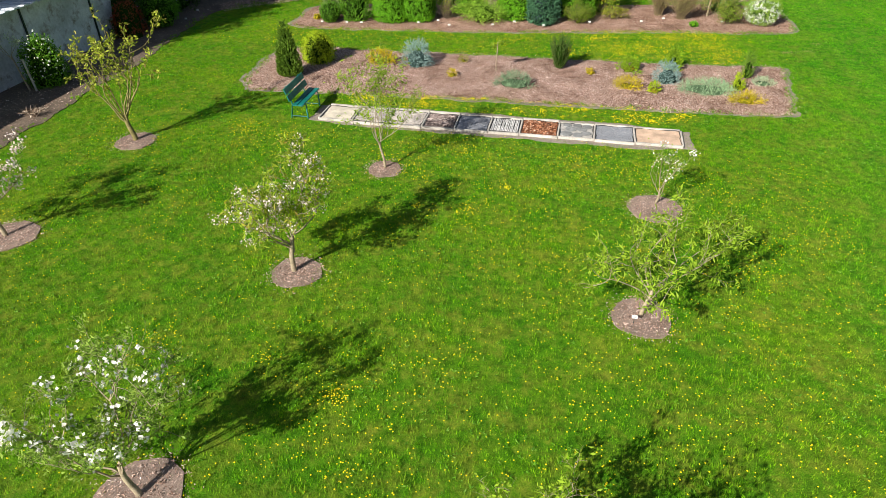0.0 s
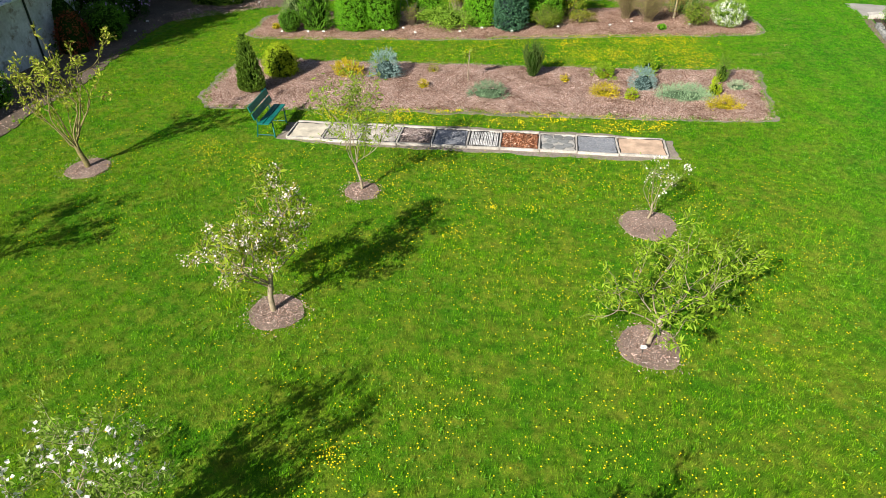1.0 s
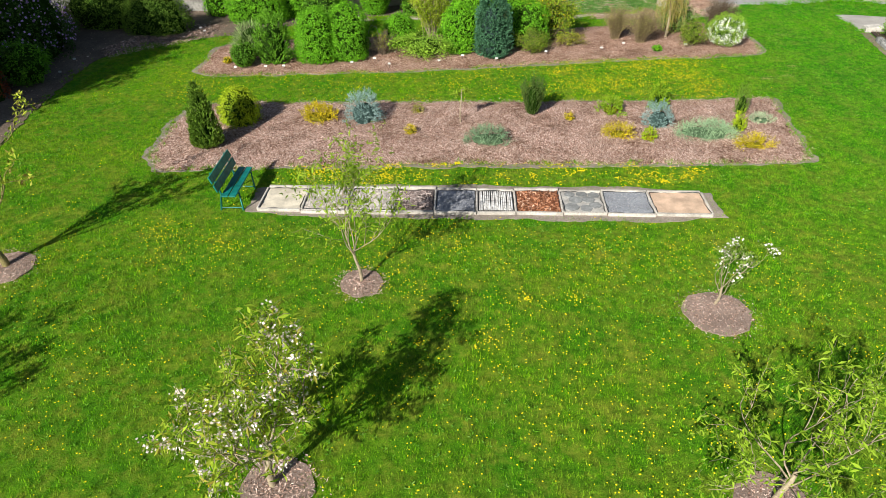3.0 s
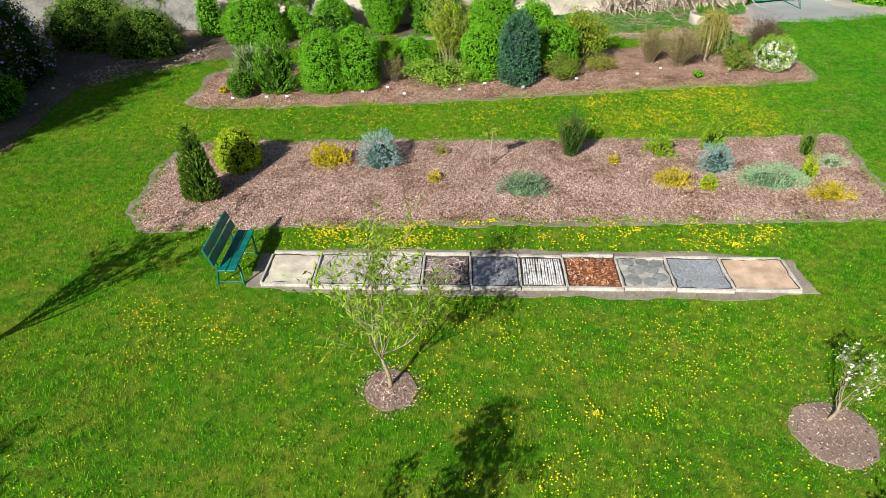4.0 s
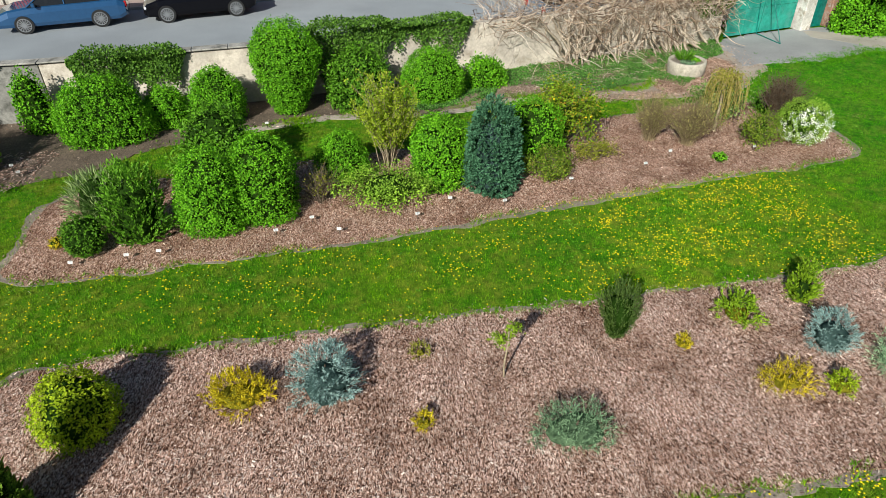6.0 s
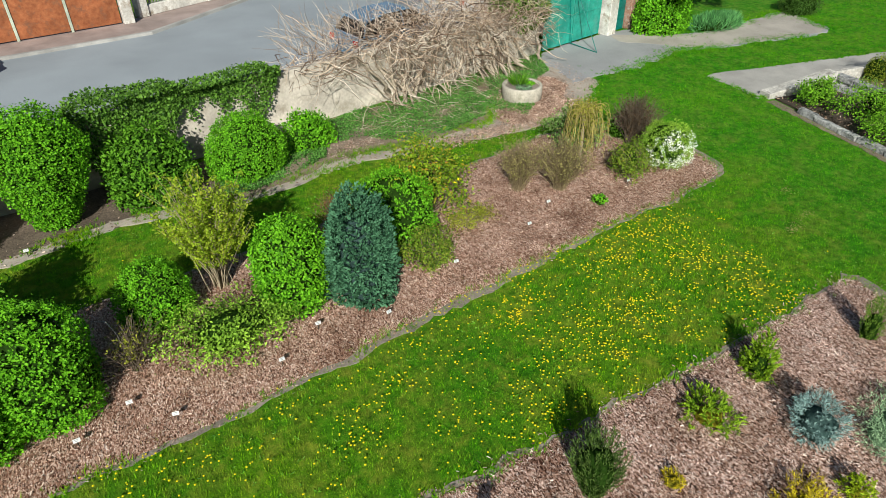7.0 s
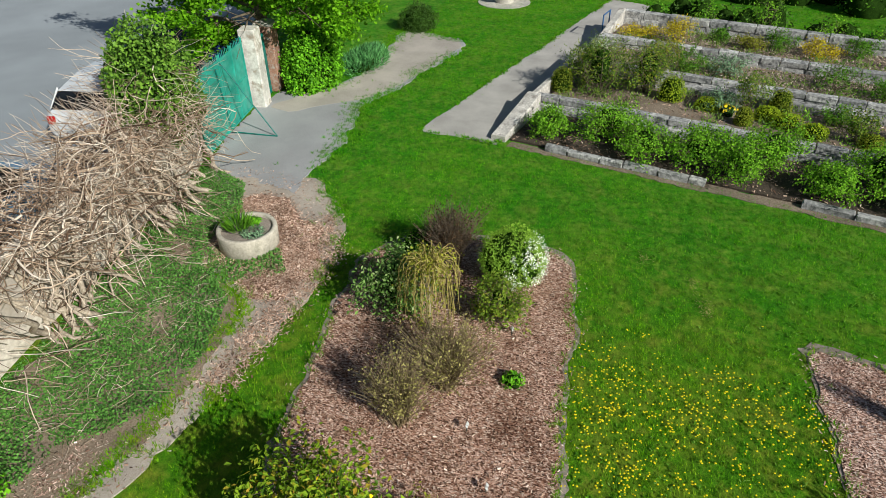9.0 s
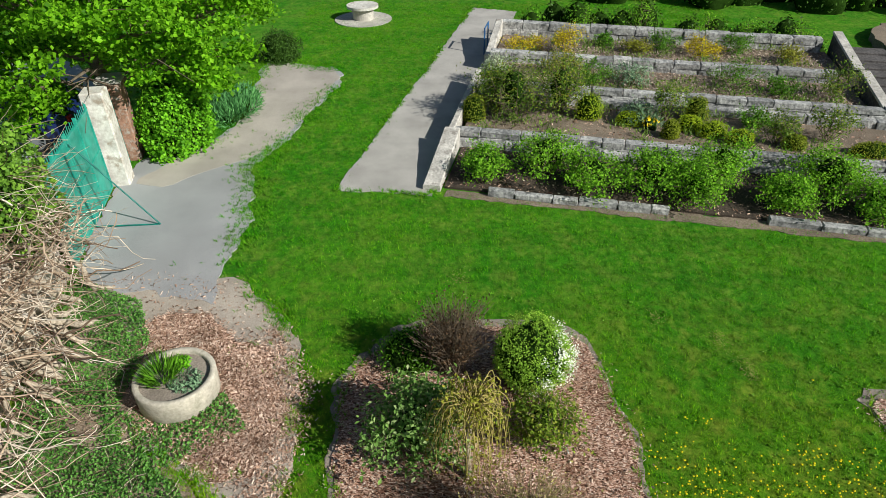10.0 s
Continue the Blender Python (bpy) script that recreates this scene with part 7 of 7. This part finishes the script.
def fence(x0, y0, x1, y1, material, label, pier_mat, sheets=False):
    L, a = math.hypot(x1 - x0, y1 - y0), math.degrees(math.atan2(y1 - y0, x1 - x0))
    ob = thing("fence", pose(x0, y0, STREET + 0.1, 0, 0, a), label, "fence")
    if not sheets:
        part("plinth", a_box(0, L, -0.12, 0.12, 0, 0.4, 0.02), pier_mat, ob)
    for x in (0.2, L - 0.2):
        part("pier", a_box(x - 0.2, x + 0.2, -0.2, 0.2, 0, 1.7, 0.02), pier_mat, ob)
    n = 0 if sheets else int((L - 0.8) / 0.13)
    if sheets:
        k = int((L - 0.8) / 1.35)
        w = (L - 0.8) / k
        for i in range(k):
            part("panel", a_box(0.4 + i * w + 0.05, 0.4 + (i + 1) * w - 0.05, -0.015, 0.015, 0.05, 1.5, 0.004), material, ob)
            if i:
                part("post", a_box(0.4 + i * w - 0.045, 0.4 + i * w + 0.045, -0.05, 0.05, 0.0, 1.6, 0.01), FENCE_POST, ob)
    for i in range(n):
        x = 0.45 + i * 0.13
        part("slat", a_box(x, x + 0.08, -0.02, 0.02, 0.42, 1.5, 0.004), material, ob)
    for z in (0.6, 1.3):
        part("rail", a_box(0.4, L - 0.4, 0.021, 0.06, z, z + 0.07, 0.004), material, ob)
    return ob


fence(-19, 43.9, -13.3, 44.55, FENCE_RED, "red slatted fence with concrete piers", CONCRETE)
fence(-13.0, 44.6, -9.6, 44.95, FENCE_RED, "red slatted fence with pale piers", WHITEWASH)
fence(-9.2, 44.4, -3.2, 45.45, FENCE_BROWN, "rusty sheet metal fence with pale posts", WHITEWASH, True)
grey_fence = fence(-3.0, 46.0, 0.2, 47.6, FENCE_GREY, "grey-green slatted fence with white piers", WHITEWASH)
fence(1.2, 48.4, 6.0, 52.0, FENCE_GREY, "grey-green slatted fence with white piers", WHITEWASH)
sign = part("sign", a_box(1.3, 2.2, -0.05, -0.025, 0.95, 1.35, 0.005), plain("sign_red", (0.55, 0.02, 0.03), 0.5), grey_fence, "red sign with white lettering")
bm = bmesh.new()
for x, w, z in ((1.5, 0.5, 1.2), (1.42, 0.68, 1.06)):
    box(bm, x, x + w, -0.056, -0.051, z, z + 0.07, 0)
part("lettering", bm, TAG_WHITE, sign)
bm = a_box(-0.45, 0.45, -0.3, 0.3, 0, 1.3, 0.03)
tagged(part("utility_box", bm, plain("pale_blue_box", (0.50, 0.60, 0.66), 0.5), at=pose(0.75, 47.75, STREET + 0.1, 0, 0, 30)), "pale blue utility cabinet on the pavement", "cabinet")


# ---- grass, weeds and dandelions ----
BARE = [LONG_LINE, SHRUB_LINE, EDGE_LINE, DRIVE_LINE, SIDE_LINE, VERGE_LINE, FOOT_LINE, [(-7.25, 15.7), (3.1, 15.7), (3.1, 17.05), (-7.25, 17.05)], [tuple(tp(a, b)[:2]) for a, b in ((0.1, -0.6), (11.6, -0.6), (11.6, 13.2), (0.1, 13.2))]]


def field_noise(p, scale, seed):
    """A smooth uneven field from a few waves."""
    r = np.random.default_rng(seed)
    f = np.zeros(len(p))
    for _ in range(7):
        k = r.normal(0, 1, 2) * scale
        f += np.sin(p @ k + r.uniform(0, 6.28))
    return f / 3.7


def open_lawn(p, fuzz=0.0):
    ok = np.ones(len(p), bool)
    w = np.random.default_rng(9).normal(0, 1, p.shape) * (0.4 + np.abs(field_noise(p, 4.0, 8)))[:, None]
    for i, poly in enumerate(BARE):
        q = p + w * fuzz * (2.2 if i in (3, 6) else 1.0)
        ok &= ~inside(q[:, 0], q[:, 1], list(poly))
    for x, y, r in DISCS:
        ok &= (p[:, 0] - x) ** 2 + (p[:, 1] - y) ** 2 > (r * (0.86 + 0.22 * w[:, 0] * fuzz * 5)) ** 2
    return ok


rng = np.random.default_rng(601)
near = rng.uniform((-15, 2.6), (9, 32), (166000, 2))
far = np.concatenate([rng.uniform((9, 18), (30, 36), (76000, 2)), rng.uniform((9, 8), (14, 18), (15000, 2))])
p = np.concatenate([near, far])
p = p[open_lawn(p, 0.15)]
k = len(p)
patch = field_noise(p, 1.6, 3)
H = 0.034 + 0.03 * rng.uniform(0, 1, k) ** 2 + 0.018 * np.clip(patch, 0, 1.5)
V = []
for b in range(4):
    a = rng.uniform(0, 6.283, k)
    base = np.column_stack([p + rng.normal(0, 0.03, (k, 2)), np.full(k, -0.004)])
    s = np.column_stack([-np.sin(a), np.cos(a), 0 * a]) * 0.0062
    tip = base + np.column_stack([np.cos(a) * H * 0.6, np.sin(a) * H * 0.6, H * rng.uniform(0.7, 1.2, k)])
    V.append(np.stack([base - s, base + s, tip], 1))
V = np.stack(V, 1).reshape(-1, 3)
grass = put("grass", mesh_of("grass", V, np.arange(len(V)).reshape(-1, 3)), BLADE)
tagged(grass, "short spring grass of the garden lawn", "grass", "", "stuff")

# longer tufts that creep over the edges of beds and paths
E = []
for line, dense, wide in ((LONG_LINE, 34, 0.07), (SHRUB_LINE, 34, 0.07), (FOOT_LINE, 230, 0.12), (CHIP_LINE, 20, 0.12), (DRIVE_LINE, 300, 0.24), (SIDE_LINE, 50, 0.05), (EDGE_LINE, 25, 0.15)):
    a = np.array(line)
    m = len(a) * dense // 7
    i = rng.integers(0, len(a), m)
    e = a[i] + (np.roll(a, -1, 0)[i] - a[i]) * rng.uniform(0, 1, (m, 1))
    e = e[field_noise(e, 3.0, 12) + rng.normal(0, 0.35, m) > 0.1]
    E.append(e + rng.normal(0, wide, e.shape))
E = np.concatenate(E)
E = E[~((E[:, 1] > 35.2) & (E[:, 0] < 14.0)) & ~((E[:, 1] > 33.0) & (E[:, 0] < 9.6) & (E[:, 0] > 5.6))]
E = np.repeat(E, 7, 0) + rng.normal(0, 0.025, (7 * len(E), 2))
k = len(E)
a = rng.uniform(0, 6.283, k)
H = 0.05 + 0.05 * rng.uniform(0, 1, k) ** 2
base = np.column_stack([E, np.full(k, 0.02)])
s = np.column_stack([-np.sin(a), np.cos(a), 0 * a]) * 0.009
tip = base + np.column_stack([np.cos(a) * H * 0.8, np.sin(a) * H * 0.8, H * rng.uniform(0.5, 1.0, k)])
V = np.stack([base - s, base + s, tip], 1).reshape(-1, 3)
tagged(put("edge_grass", mesh_of("edge_grass", V, np.arange(len(V)).reshape(-1, 3)), BLADE), "ragged grass tufts along beds and paths", "grass", "", "stuff")

q = rng.uniform((-14, 2.6), (9, 31), (20000, 2))
q = q[open_lawn(q)]
q = q[field_noise(q, 1.1, 5) + rng.normal(0, 0.6, len(q)) > 0.25]
P = np.repeat(np.column_stack([q, np.full(len(q), 0.01)]), 5, 0)
a = rng.uniform(0, 6.283, len(P))
v, f = leaf_arrays(P, np.column_stack([np.cos(a), np.sin(a), np.full(len(a), 0.45)]), 0.056, rng, 0.34, 0.25)
tagged(put("weeds", mesh_of("weeds", v, f), ROSETTE), "flat dandelion leaf rosettes in the lawn", "weeds", "", "stuff")


def dandelion_arrays(p, z, r, rng):
    """Small domed heads of five faces."""
    k = len(p)
    ang = np.linspace(0, 2 * np.pi, 5, endpoint=False)
    R = (r * rng.uniform(0.7, 1.25, k))[:, None]
    top = np.column_stack([p, z + 0.01])
    rim = np.stack([p[:, :1] + R * np.cos(ang), p[:, 1:] + R * np.sin(ang), np.repeat((z - 0.004)[:, None], 5, 1)], 2)
    V = np.concatenate([top[:, None], rim], 1)
    F = np.array([(0, 1 + i, 1 + (i + 1) % 5) for i in range(5)])
    F = (np.arange(k)[:, None, None] * 6 + F[None]).reshape(-1, 3)
    return V.reshape(-1, 3), F


def bloom(lo, hi, groups, each, seed, loose=0.3, wide=0.28):
    """Flowers in uneven groups, and some alone between them."""
    r = np.random.default_rng(seed)
    c = r.uniform(lo, hi, (groups, 2))
    count = r.poisson(each * r.exponential(1.0, groups))
    size = wide * r.uniform(0.3, 1.6, groups)
    d = np.repeat(c, count, 0) + r.normal(0, 1, (count.sum(), 2)) * np.repeat(size, count)[:, None]
    d = np.concatenate([d, r.uniform(lo, hi, (int(loose * len(d)), 2))])
    d = d[(d > np.array(lo) - 0.3).all(1) & (d < np.array(hi) + 0.3).all(1)]
    return d[open_lawn(d)]


D = np.concatenate([
    bloom((-13, 3), (6, 15.5), 230, 9, 71, 0.8, 0.4),
    bloom((-4, 3), (5, 15), 90, 9, 72, 0.7, 0.4),
    bloom((-6.9, 17.1), (3.2, 18.2), 84, 14, 73, 0.12, 0.17),
    bloom((-6.9, 17.1), (-5.2, 18.0), 16, 16, 78, 0.1, 0.2),
    bloom((-12, 22.2), (-2, 25), 70, 11, 74, 0.2),
    bloom((-2, 22.5), (5.6, 26.2), 150, 9, 75, 0.35),
    bloom((0.5, 23.2), (5.0, 26.0), 34, 9, 79, 0.2, 0.26),
    bloom((-9, 13.6), (3, 15.5), 60, 8, 80, 0.3),
    bloom((-3.2, 11.4), (0.2, 13.0), 16, 14, 76, 0.1, 0.2),
    bloom((-14, 8), (7, 30), 40, 5, 77, 0.6),
])
v, f = dandelion_arrays(D, 0.045 + 0.04 * rng.uniform(0, 1, len(D)), np.where(D[:, 1] < 15.6, 0.0128, 0.0165), rng)
tagged(put("dandelions", mesh_of("dandelions", v, f), DANDELION), "yellow dandelion flowers scattered over the lawn", "dandelions", "", "stuff")

# scuffed spots where the grass has dried to straw
for i, (x, y, r) in enumerate([(8.38, 25.48, 0.1), (7.83, 24.56, 0.12), (7.3, 24.36, 0.14), (7.06, 24.27, 0.1), (9.4, 29.0, 0.14)]):
    rr = np.random.default_rng(700 + i)
    n = 80
    q = np.array([x, y]) + rr.normal(0, r, (n, 2)) * np.array([1.0, 0.6])
    a = rr.uniform(0, 6.283, n)
    P = np.column_stack([q, np.full(n, 0.035)])
    v, f = leaf_arrays(P, np.column_stack([np.cos(a), np.sin(a), 0.25 + 0 * a]), 0.06, rr, 0.12, 0.2)
    tagged(put("dry_grass", mesh_of("dry_grass", v, f), DRY_LEAF), "small patch of dried straw-coloured grass", "grass", "", "stuff")
